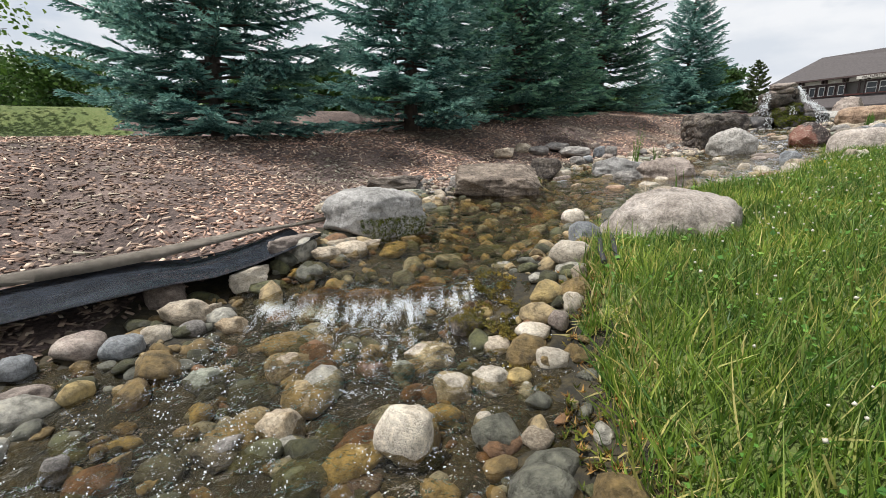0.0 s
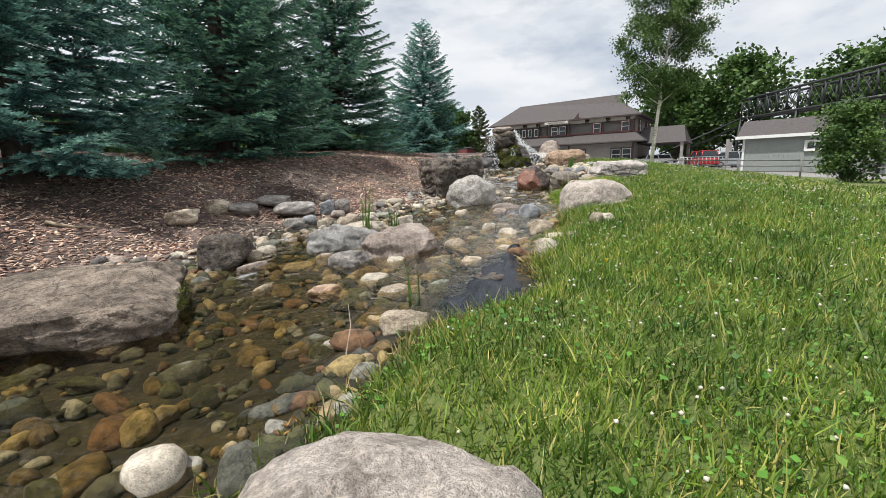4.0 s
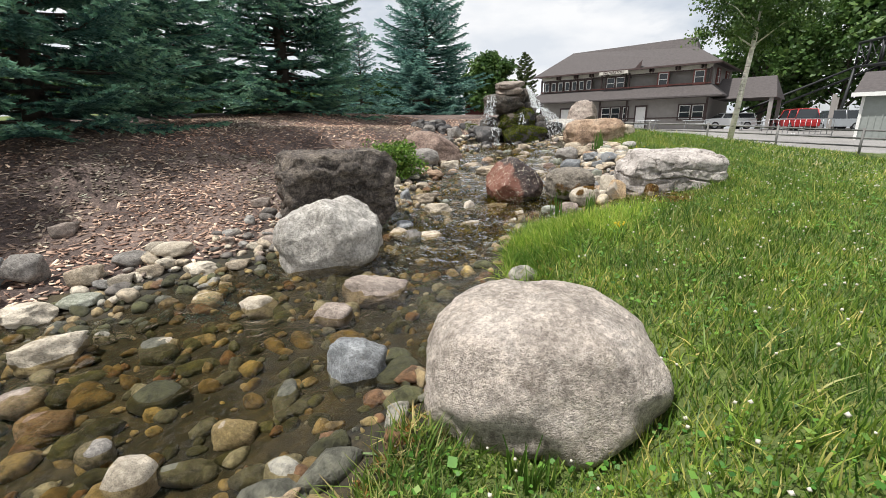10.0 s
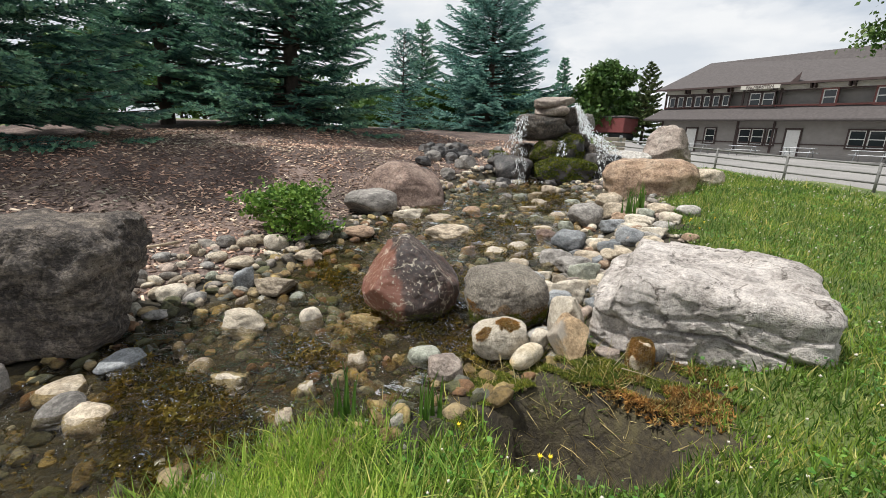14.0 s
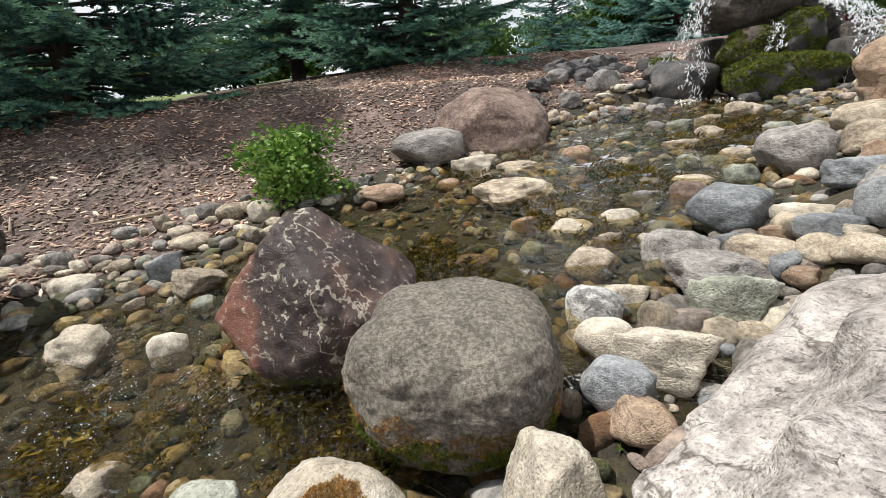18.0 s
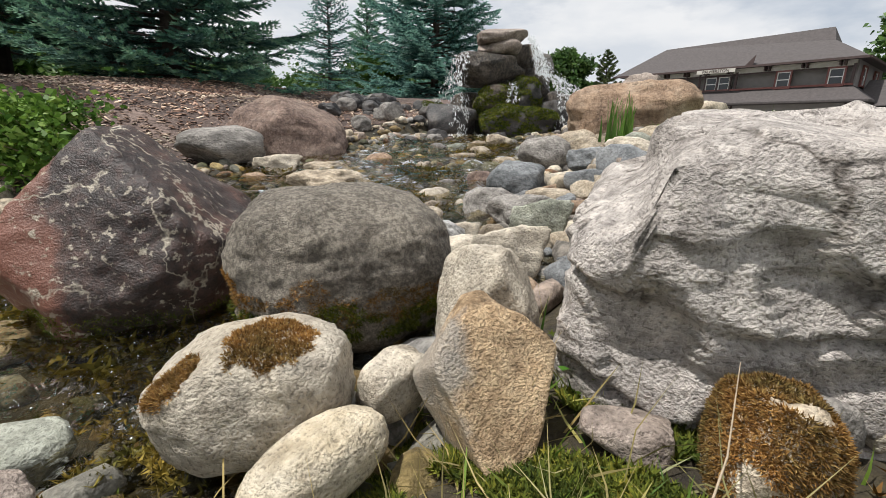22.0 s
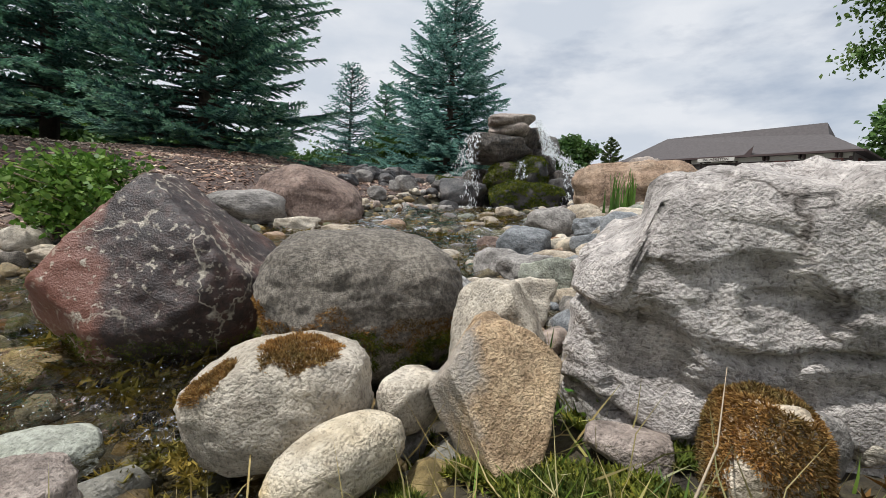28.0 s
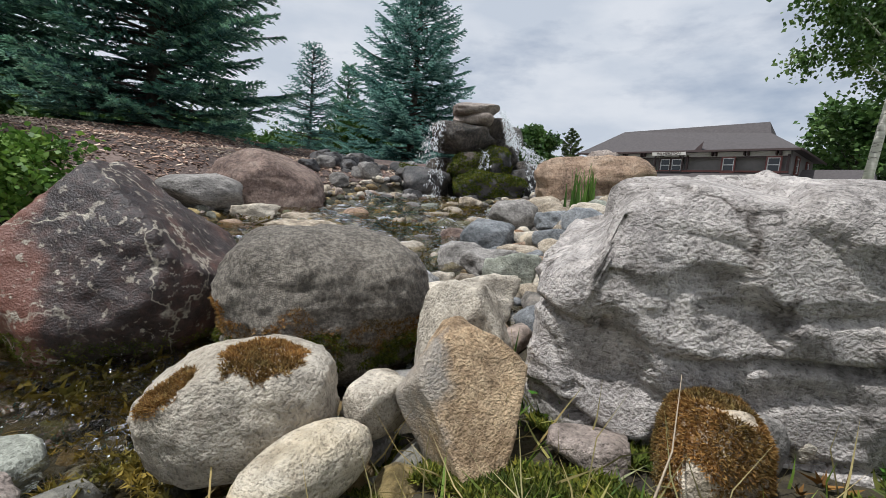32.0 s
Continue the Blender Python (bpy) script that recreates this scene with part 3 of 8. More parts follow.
def tube_bm(path, radii, sides=8, bm=None, caps=True):
    """A tube along a path of places, with a radius at each."""
    bm = bm or bmesh.new()
    rings = []
    for i, p in enumerate(path):
        p = Vector(p)
        way = Vector(path[min(i + 1, len(path) - 1)]) - Vector(path[max(i - 1, 0)])
        q = way.normalized().to_track_quat("Z", "Y")
        rings.append([bm.verts.new(p + q @ Vector((radii[i] * math.cos(2 * math.pi * k / sides), radii[i] * math.sin(2 * math.pi * k / sides), 0))) for k in range(sides)])
    for a, b in zip(rings, rings[1:]):
        for k in range(sides):
            f = bm.faces.new((a[k], a[(k + 1) % sides], b[(k + 1) % sides], b[k]))
            f.smooth = True
    if caps:
        bm.faces.new(rings[0][::-1])
        bm.faces.new(rings[-1])
    return bm


def empty(name, m, label, category, group="", kind=""):
    ob = new(name)
    ob.matrix_world = m
    return tagged(ob, label, category, group, kind)


# ---- the shape of the land ----
# stream centre line: x, y, half width, water level
STREAM = [
    (-0.9, -3.0, 1.40, -0.62), (-0.85, 0.0, 1.40, -0.42), (-0.75, 1.3, 1.35, -0.32), (-0.5, 2.6, 1.30, -0.20),
    (-0.2, 3.2, 1.15, 0.02), (0.1, 4.2, 1.15, 0.07), (0.6, 5.3, 1.38, 0.14), (2.3, 6.9, 1.75, 0.30), (3.6, 7.9, 1.95, 0.42),
    (5.0, 8.8, 1.85, 0.53), (6.6, 9.6, 1.45, 0.69), (8.0, 10.9, 1.20, 0.80), (9.4, 12.0, 1.65, 0.89),
    (10.3, 13.5, 1.65, 1.09), (11.2, 15.0, 1.65, 1.27), (12.2, 16.3, 1.35, 1.46), (12.9, 17.4, 0.95, 1.58),
]


def smooth(a, b, v):
    u = np.clip((v - a) / (b - a), 0, 1)
    return u * u * (3 - 2 * u)


def stream_at(x, y):
    """Signed distance to the right of the centre line, half width and water level, for arrays."""
    best = np.full(np.shape(x), 1e9)
    off, half, level = np.zeros(np.shape(x)), np.zeros(np.shape(x)), np.zeros(np.shape(x))
    for (ax, ay, ah, az), (bx, by, bh, bz) in zip(STREAM, STREAM[1:]):
        dx, dy = bx - ax, by - ay
        u = np.clip(((x - ax) * dx + (y - ay) * dy) / (dx * dx + dy * dy), 0, 1)
        ex, ey = x - ax - u * dx, y - ay - u * dy
        d = np.hypot(ex, ey)
        near = d < best
        side = np.sign(ex * dy - ey * dx)
        best = np.where(near, d, best)
        off = np.where(near, d * side, off)
        half = np.where(near, ah + u * (bh - ah), half)
        level = np.where(near, az + u * (bz - az), level)
    half = half + 0.48 * np.exp(-((x - 4.0) ** 2 + (y - 5.45) ** 2) / 0.36)
    return off, half, level


def soft_level(x, y):
    """Water level of the near stretches, blended, for the banks away from the water."""
    dist, lev = [], []
    for (ax, ay, ah, az), (bx, by, bh, bz) in zip(STREAM, STREAM[1:]):
        dx, dy = bx - ax, by - ay
        u = np.clip(((x - ax) * dx + (y - ay) * dy) / (dx * dx + dy * dy), 0, 1)
        dist.append(np.hypot(x - ax - u * dx, y - ay - u * dy))
        lev.append(az + u * (bz - az))
    low = np.minimum.reduce(dist)
    wt = [np.exp(-(d - low) / 0.30) for d in dist]
    return sum(k * v for k, v in zip(wt, lev)) / sum(wt)


def ground(x, y):
    """Height of the ground, for arrays."""
    x, y = np.asarray(x, float), np.asarray(y, float)
    off, half, w = stream_at(x, y)
    half = half + 0.10 * np.sin(x * 2.3 + y * 1.1) + 0.06 * np.sin(y * 4.1 - x * 2.0)
    r = np.abs(off) - half
    bed = w - 0.13 * smooth(0.0, -0.9, r) + 0.02
    w = w + (soft_level(x, y) - w) * smooth(0.0, 0.5, r)
    rise_r = 0.28 * smooth(-0.05, 0.55, r) + 0.06 * smooth(0.4, 2.0, r) - 0.12 * np.maximum(r - 2.6, 0)
    far_r = np.minimum(1.85, 0.3 + 0.045 * y)
    right = w + rise_r
    right = np.where(r > 2.6, np.maximum(right, np.minimum(far_r, right + 9)), right)
    left = w + 0.10 * smooth(-0.05, 0.7, r) + 0.85 * smooth(0.5, 5.2, r) + 0.10 * smooth(4, 12, r)
    top = 2.05 + 0.03 * np.clip(y - 19, 0, 15)
    back = smooth(17.0, 19.5, y - 0.25 * (x - 12.9))
    left = left * (1 - back) + np.maximum(left, top) * back
    right = right * (1 - back * smooth(19, 15, x)) + np.maximum(right, top) * back * smooth(19, 15, x)
    z = np.where(r < 0, bed, np.where(off > 0, right, left))
    dip = smooth(1.0, 0.45, np.hypot(x - 7.05, y - 7.75))
    z = z * (1 - dip) + np.minimum(z, 0.66) * dip
    dip = smooth(0.9, 0.4, np.hypot(x - 1.8, y - 3.75))
    z = z * (1 - dip) + np.minimum(z, 0.16) * dip
    # low wet ground with a hollow in front of the white boulder
    low = smooth(1.35, 0.75, np.hypot(x - 10.85, y - 10.78))
    z = z * (1 - low) + np.minimum(z, 0.93 + 0.10 * (x - 10.3)) * low
    z = z - 0.55 * smooth(0.50, 0.27, np.hypot(x - 10.60, y - 10.26))
    z = z + 0.012 * np.sin(x * 3.1) * np.sin(y * 2.7) + 0.02 * np.sin(x * 0.9 + 1) * np.sin(y * 1.1)
    return z


def height(x, y):
    return float(ground(x, y))


def axis_lines(a, b, step, reach):
    inner = np.arange(a, b + step / 2, step)
    out = [step]
    while sum(out) < reach:
        out.append(out[-1] * 1.22)
    outer = np.cumsum(out)
    return np.concatenate((a - outer[::-1], inner, b + outer))


def build_ground():
    gx, gy = axis_lines(-6.0, 17.0, 0.13, 1600), axis_lines(-3.0, 21.0, 0.13, 1600)
    X, Y = np.meshgrid(gx, gy)
    Z = ground(X, Y)
    verts = np.stack([X, Y, Z], -1).reshape(-1, 3)
    nx, ny = len(gx), len(gy)
    i = np.arange((ny - 1) * (nx - 1))
    i = i // (nx - 1) * nx + i % (nx - 1)
    quads = np.stack([i, i + 1, i + 1 + nx, i + nx], 1)
    me = mesh_of("ground", verts, quads, np.full(len(quads), 4))
    ob = finish(new("ground", me), [SOIL_LAWN, SOIL_MULCH, SOIL_BED, SOIL_MUD, ASPHALT])
    c = verts[quads].mean(1)
    off, half, _ = stream_at(c[:, 0], c[:, 1])
    r = np.abs(off) - half
    m = np.zeros(len(c), np.int32)
    wig = 0.35 * np.sin(c[:, 0] * 1.3) + 0.3 * np.sin(c[:, 1] * 1.7 + 1)
    mulch = (off < 0) & (r > 0.25) & (r < 11.5 + wig) & (c[:, 0] > -9 + wig) & (c[:, 1] < 27 + wig) | ((c[:, 1] > 17.5) & (c[:, 0] < 16 + wig) & (c[:, 0] > -9) & (c[:, 1] < 27 + wig) & (r < 11.5))
    m[mulch] = 1
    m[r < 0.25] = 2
    m[(off > 0) & (r > 0.1) & (r <= 0.25)] = 0
    m[(off > 0) & (r > 0.05) & (r < 0.95 + 0.12 * np.sin(c[:, 0] * 9 + c[:, 1] * 5)) & (c[:, 1] > 11.3)] = 3
    m[np.hypot(c[:, 0] - 10.75, c[:, 1] - 10.6) < 0.82] = 3
    lot = (c[:, 0] + c[:, 1] * 0.55 > 38.0) & (c[:, 0] > 18) & (c[:, 0] < 150) & (c[:, 1] < 120) & (c[:, 1] > -40)
    m[lot] = 4
    me.polygons.foreach_set("material_index", m)
    return tagged(ob, "uneven ground of lawn, mulch and gravelly stream bed", "ground", kind="structure")


build_ground()


def build_water():
    """The stream's surface: a ribbon with small standing waves, a step at the little fall."""
    pts = []
    for (ax, ay, ah, az), (bx, by, bh, bz) in zip(STREAM, STREAM[1:]):
        n = max(2, int(math.hypot(bx - ax, by - ay) / 0.07))
        for k in range(n):
            u = k / n
            pts.append((ax + u * (bx - ax), ay + u * (by - ay), ah + u * (bh - ah), az + u * (bz - az)))
    pts.append(STREAM[-1])
    P = np.array(pts)
    ker = np.hanning(19)
    ker /= ker.sum()
    for col in (0, 1, 2):
        P[:, col] = np.convolve(np.pad(P[:, col], 9, mode="edge"), ker, "valid")
    tang = np.gradient(P[:, :2], axis=0)
    tang /= np.linalg.norm(tang, axis=1)[:, None]
    nor = np.stack([tang[:, 1], -tang[:, 0]], 1)
    across = np.linspace(-1, 1, 41)
    X = P[:, 0, None] + nor[:, 0, None] * (P[:, 2, None] + 0.45) * across
    Y = P[:, 1, None] + nor[:, 1, None] * (P[:, 2, None] + 0.45) * across
    Z = np.repeat(P[:, 3, None], 41, 1)
    rng = np.random.default_rng(4)
    rough = np.clip(1.0 - 0.75 * smooth(3.4, 4.0, P[:, 1]) * smooth(7.6, 7.0, P[:, 1]), 0.25, 1)[:, None]
    for _ in range(26):
        kx, ky, ph = rng.normal(0, 9), rng.normal(0, 9), rng.uniform(0, 6.28)
        Z = Z + 0.0042 * rough * np.sin(kx * X + ky * Y + ph)
    for _ in range(30):
        kx, ky, ph = rng.normal(0, 26), rng.normal(0, 26), rng.uniform(0, 6.28)
        Z = Z + 0.0042 * smooth(3.1, 2.7, Y) * np.sin(kx * X + ky * Y + ph)
        Z = Z + 0.0034 * smooth(8.5, 10.5, Y) * np.sin(kx * X + ky * Y + ph)
    wob = 0.05 * np.sin(X * 5) + 0.04 * np.sin(Y * 7 + X)
    lip = np.exp(-((Y - 2.95 + 0.25 * X + wob) / 0.22) ** 2)
    Z = Z + lip * 0.03 * np.sin(X * 31 + Y * 17) * np.sin(Y * 23 - X * 11)
    n, k = Z.shape
    verts = np.stack([X, Y, Z], -1).reshape(-1, 3)
    i = np.arange((n - 1) * (k - 1))
    i = i // (k - 1) * k + i % (k - 1)
    quads = np.stack([i, i + 1, i + 1 + k, i + k], 1)
    mid = verts[quads].mean(1)
    quads = quads[np.hypot(mid[:, 0] - 10.60, mid[:, 1] - 10.24) > 0.52]
    ob = finish(new("water", mesh_of("water", verts, quads, np.full(len(quads), 4))), WATER)
    ob.data.materials.append(WATER_FAST)
    c = verts[quads].mean(1)
    wav = 0.25 * np.sin(c[:, 0] * 3.1) + 0.2 * np.sin(c[:, 0] * 7.3 + c[:, 1] * 2)
    fast = (c[:, 1] < 3.15 + wav) | ((c[:, 1] > 9.9 + wav) & (c[:, 1] < 12.3 + wav))
    ob.data.polygons.foreach_set("material_index", fast.astype(np.int32))
    ob.visible_shadow = False
    return tagged(ob, "clear shallow stream water rippling over stones", "stream", kind="structure")


build_water()


# ---- rocks ----
def rock_mesh(name, seed, sx, sy, sz, box=0.0, cuts=6, cut_depth=0.80, rough=0.10, detail=4, taper=0.0, lay=0.0, lump=1.6, crag=0.0, faces=()):
    """A stone sx by sy by sz with its base at z = 0: a lump, squared by box (0 to 1), with some worn flat faces."""
    rng = random.Random(seed)
    bm = bmesh.new()
    bmesh.ops.create_icosphere(bm, subdivisions=detail, radius=1.0)
    planes = []
    for _ in range(cuts):
        d = Vector((rng.gauss(0, 1), rng.gauss(0, 1), rng.gauss(0, 0.8))).normalized()
        planes.append((d, rng.uniform(cut_depth, 1.0)))
    shift = Vector((rng.uniform(-50, 50), rng.uniform(-50, 50), rng.uniform(-50, 50)))
    for v in bm.verts:
        d = v.co.normalized()
        if box:
            p = 2 + 7 * box
            k = (abs(d.x) ** p + abs(d.y) ** p + abs(d.z) ** p) ** (-1 / p)
            q = d * k
        else:
            q = d.copy()
        for nrm, lim in planes:
            e = q.dot(nrm) - lim
            if e > 0:
                q -= nrm * e * 0.92
        for _ in range(3 if faces else 0):
            for fx, fy, fz, lim in faces:
                nrm = Vector((fx, fy, fz)).normalized()
                e = q.dot(nrm) - lim
                if e > 0:
                    q -= nrm * 0.72 * (e - 0.06 * (1 - math.exp(-e / 0.06)))
        q *= 1 + rough * noise.fractal(q * lump + shift, 1.0, 2.1, 5)
        q *= 1 + rough * 0.30 * noise.noise(q * lump * 6 + shift) + rough * 0.10 * noise.noise(q * lump * 17 + shift)
        if crag:
            c, f, b = 0.0, lump * 0.8, 0.5
            for _ in range(5):
                c += b * abs(noise.noise(Vector((q.x * f, q.y * f, q.z * f * 1.9)) + shift))
                f, b = f * 2.1, b * 0.55
            q *= 1 + crag * (c - 0.3)
        if taper:
            s = 1 - taper * max(0.0, (q.z + 1) / 2)
            q.x, q.y = q.x * s, q.y * s
        if lay:
            band = noise.noise(Vector((q.x * 0.8, q.y * 0.8, q.z * 5.5)) + shift) + 0.5 * noise.noise(Vector((q.x * 2.5, q.y * 2.5, q.z * 14)) + shift)
            q.x, q.y = q.x * (1 + lay * band), q.y * (1 + lay * band)
        v.co = q
    lo, hi = [min(v.co[i] for v in bm.verts) for i in range(3)], [max(v.co[i] for v in bm.verts) for i in range(3)]
    for v in bm.verts:
        v.co = Vector((((v.co.x - lo[0]) / (hi[0] - lo[0]) - 0.5) * sx, ((v.co.y - lo[1]) / (hi[1] - lo[1]) - 0.5) * sy, (v.co.z - lo[2]) / (hi[2] - lo[2]) * sz))
    for f in bm.faces:
        f.smooth = True
    me = bpy.data.meshes.new(name)
    bm.to_mesh(me)
    bm.free()
    return me


def boulder(seed, x, y, z, w, d, h, yaw, kind, label, box=0.2, cuts=6, cut_depth=0.8, rough=0.10, detail=4, taper=0.0, lay=0.0, lump=1.6, crag=0.0, tilt=(0, 0), name="boulder", category="boulder", faces=()):
    me = rock_mesh(name, seed, w, d, h, box, cuts, cut_depth, rough, detail, taper, lay, lump, crag, faces)
    me.materials.append(STONE[kind])
    ob = new(name, me)
    ob.matrix_world = pose(x, y, z, tilt[0], tilt[1], yaw)
    return tagged(ob, label, category)


def ledges(ob, seed, thick, depth, undercut=0.09):
    """Give the sides of a block ragged ledges, with clefts between the layers."""
    rng = random.Random(seed)
    outs = [rng.uniform(-1, 1) for _ in range(60)]
    me = ob.data
    top = max(v.co.z for v in me.vertices)
    move = []
    for v in me.vertices:
        n = v.normal
        flat = math.hypot(n.x, n.y)
        p = v.co
        h = p.z / thick + 0.8 * noise.noise(p * 2.6) + 0.55 * noise.noise(p * 7.0) + 20
        k, f = int(h), h - int(h)
        a, b = outs[k % 60], outs[(k + 1) % 60]
        u = min(1.0, max(0.0, (f - 0.75) / 0.25))
        out = a + (b - a) * u * u * (3 - 2 * u)
        out = out * (0.55 + 0.45 * noise.noise(p * 3.1 + Vector((7, k * 1.7, 0)))) - 1.1 * math.exp(-((f - 0.86) / 0.09) ** 2) * max(0.0, 0.5 + noise.noise(p * 2.7 + Vector((3, 5, 1))))
        under = min(1.0, max(0.0, 1 - p.z / (0.42 * top))) ** 1.5
        move.append(Vector((n.x, n.y, 0)) * (depth * out - undercut * under) * flat ** 0.5 + n * 0.012 * noise.noise(p * 15))
    for v, d in zip(me.vertices, move):
        v.co += d


def chip(ob, seed, n, keep, jitter=0.35, flatten=1.0):
    """Break the skin of a stone into n flat facets; keep is how much of the old roundness stays."""
    rng = np.random.default_rng(seed)
    me = ob.data
    m = len(me.vertices)
    co, no = np.empty(3 * m, "f"), np.empty(3 * m, "f")
    me.vertices.foreach_get("co", co)
    me.vertices.foreach_get("normal", no)
    co, no = co.reshape(-1, 3), no.reshape(-1, 3)
    at = rng.choice(m, n, replace=False)
    c = co[at]
    nr = no[at] + rng.normal(0, jitter, (n, 3)) * 0.5
    nr /= np.linalg.norm(nr, axis=1)[:, None]
    lift = rng.uniform(-0.012, 0.012, n)
    sc = np.array([1.0, 1.0, flatten])
    wob = np.array([[noise.noise(Vector(p) * 9), noise.noise(Vector(p) * 9 + Vector((9, 4, 2))), noise.noise(Vector(p) * 9 + Vector((1, 8, 5)))] for p in co.tolist()]) * 0.035
    got = np.empty(m, int)
    for k in range(0, m, 20000):
        d = (((co[k:k + 20000] + wob[k:k + 20000])[:, None, :] - c[None]) * sc) ** 2
        got[k:k + 20000] = d.sum(2).argmin(1)
    gap = ((co - c[got]) * nr[got]).sum(1) - lift[got]
    gap = np.clip(gap, -0.05, 0.05)
    co = co - nr[got] * (gap * (1 - keep))[:, None]
    me.vertices.foreach_set("co", co.astype("f").ravel())
    me.update()


def cleft(ob, z, slope, deep, wide, seed, turn=0.0):
    """Open a ragged crack that runs round a stone at about the height z."""
    shift = Vector((seed * 3.1, seed * 1.7, 0))
    move = []
    for v in ob.data.vertices:
        p = v.co
        line = z + slope * (p.x * math.cos(turn) + p.y * math.sin(turn)) + 0.05 * noise.noise(p * 3 + shift) + 0.018 * noise.noise(p * 11 + shift)
        k = math.exp(-((p.z - line) / wide) ** 2) * min(1.0, max(0.0, 0.75 + 1.5 * noise.noise(p * 1.9 + shift)))
        move.append(v.normal * -deep * k)
    for v, d in zip(ob.data.vertices, move):
        v.co += d
    ob.data.update()


def step_down(ob, at, way, drop):
    """Break the top of a block down by a step, past the place at and in the level direction way."""
    mw, inv = ob.matrix_world, ob.matrix_world.inverted()
    top = max((mw @ v.co).z for v in ob.data.vertices)
    for v in ob.data.vertices:
        p = mw @ v.co
        s = (p.x - at[0]) * way[0] + (p.y - at[1]) * way[1] + 0.05 * noise.noise(p * 5) + 0.02 * noise.noise(p * 14)
        u = min(1.0, max(0.0, s / 0.07))
        k = min(1.0, max(0.0, (p.z - top + 0.55) / 0.45))
        p.z -= drop * u * u * (3 - 2 * u) * k
        v.co = inv @ p


COBBLE_SHAPES = {}
COBBLE_WORDS = {
    "W": "rounded pale limestone cobble in the stream", "T": "rounded tan cobble at the stream edge", "P": "pinkish rounded cobble in the stream",
    "Y": "ochre stained cobble in shallow water", "O": "orange tan rounded river stone", "B": "reddish brown river stone",
    "F": "dark grey weathered stone beside the stream", "L": "smooth blue grey river stone", "E": "green grey algae tinted river stone",
    "K": "pink speckled granite stone", "D": "white stone spotted with dark lichen", "H": "stone under dry brown moss", "G": "grey brown granite stone",
    "Q": "layered brown rock slab", "Z": "brown cracked rock slab", "U": "light grey rock beside the stream", "M": "white stone with brown moss", "V": "wet black rounded stone",
}


def cobble(x, y, z, w, d, h, yaw, kind):
    """A river stone; alike stones share a mesh."""
    shape = int(abs(x * 13.7 + y * 7.3) * 10) % 5
    fine = 4 if w > 0.30 else 3
    key = (kind, shape, fine)
    if key not in COBBLE_SHAPES:
        me = rock_mesh("cobble", 100 + shape, 0.3, 0.3, 0.3, (0.1, 0.0, 0.25, 0.15, 0.05)[shape], (7, 4, 9, 6, 5)[shape], 0.60, (0.15, 0.09, 0.16, 0.14, 0.11)[shape], fine, crag=(0.12, 0.0, 0.25, 0.18, 0.05)[shape])
        me.materials.append(STONE[kind])
        COBBLE_SHAPES[key] = me
    ob = new("cobble", COBBLE_SHAPES[key])
    ob.matrix_world = pose(x, y, z, 0, 0, yaw) @ Matrix.Diagonal((w / 0.3, d / 0.3, h / 0.3, 1))
    return tagged(ob, COBBLE_WORDS[kind], "stone", "river stones")


# river stones, by stretch of the stream: x, y, base, width, depth, height, heading, kind
cobble(9.41, 15.30, 1.15, 0.83, 0.57, 0.44, 13, "F")
cobble(9.97, 15.10, 1.09, 0.48, 0.33, 0.24, 8, "W")
cobble(10.46, 14.93, 1.09, 0.47, 0.33, 0.19, 2, "T")
cobble(8.33, 13.82, 0.98, 0.29, 0.23, 0.21, 33, "W")
cobble(8.09, 13.89, 1.04, 0.25, 0.19, 0.12, 35, "T")
cobble(8.55, 13.37, 0.94, 0.16, 0.12, 0.13, 34, "G")
cobble(13.10, 14.95, 1.35, 0.41, 0.33, 0.33, -26, "T")
cobble(12.96, 14.39, 1.31, 0.44, 0.34, 0.29, -28, "T")
cobble(12.84, 14.06, 1.34, 0.26, 0.19, 0.17, -29, "O")
cobble(12.92, 13.63, 1.49, 0.21, 0.17, 0.15, -34, "E")
cobble(13.14, 14.29, 1.47, 0.38, 0.30, 0.18, -31, "T")
cobble(13.17, 13.71, 1.53, 0.35, 0.28, 0.17, -37, "T")
cobble(12.69, 13.39, 1.44, 0.35, 0.28, 0.16, -33, "W")
cobble(12.43, 14.30, 1.21, 0.49, 0.39, 0.39, -22, "F")
cobble(12.50, 13.57, 1.31, 0.39, 0.31, 0.21, -28, "L")
cobble(12.57, 13.18, 1.42, 0.22, 0.18, 0.12, -33, "W")
cobble(12.26, 12.82, 1.34, 0.30, 0.23, 0.21, -32, "L")
cobble(12.56, 12.91, 1.39, 0.34, 0.27, 0.17, -36, "W")
cobble(13.40, 13.50, 1.55, 0.29, 0.23, 0.17, -41, "U")
cobble(13.09, 13.38, 1.49, 0.27, 0.21, 0.15, -39, "W")
cobble(12.85, 13.14, 1.45, 0.24, 0.19, 0.12, -38, "U")
cobble(12.09, 14.13, 1.15, 0.23, 0.17, 0.22, -18, "E")
cobble(12.03, 13.58, 1.16, 0.16, 0.12, 0.17, -20, "E")
cobble(12.09, 13.18, 1.23, 0.28, 0.22, 0.13, -25, "W")
cobble(11.80, 13.33, 1.09, 0.42, 0.33, 0.32, -18, "L")
cobble(11.74, 13.02, 1.10, 0.14, 0.11, 0.15, -19, "L")
cobble(11.95, 13.03, 1.17, 0.18, 0.14, 0.12, -23, "O")
cobble(12.07, 12.87, 1.25, 0.27, 0.21, 0.15, -28, "L")
cobble(11.85, 12.83, 1.11, 0.37, 0.28, 0.17, -23, "T")
cobble(11.50, 12.94, 1.02, 0.36, 0.28, 0.25, -13, "F")
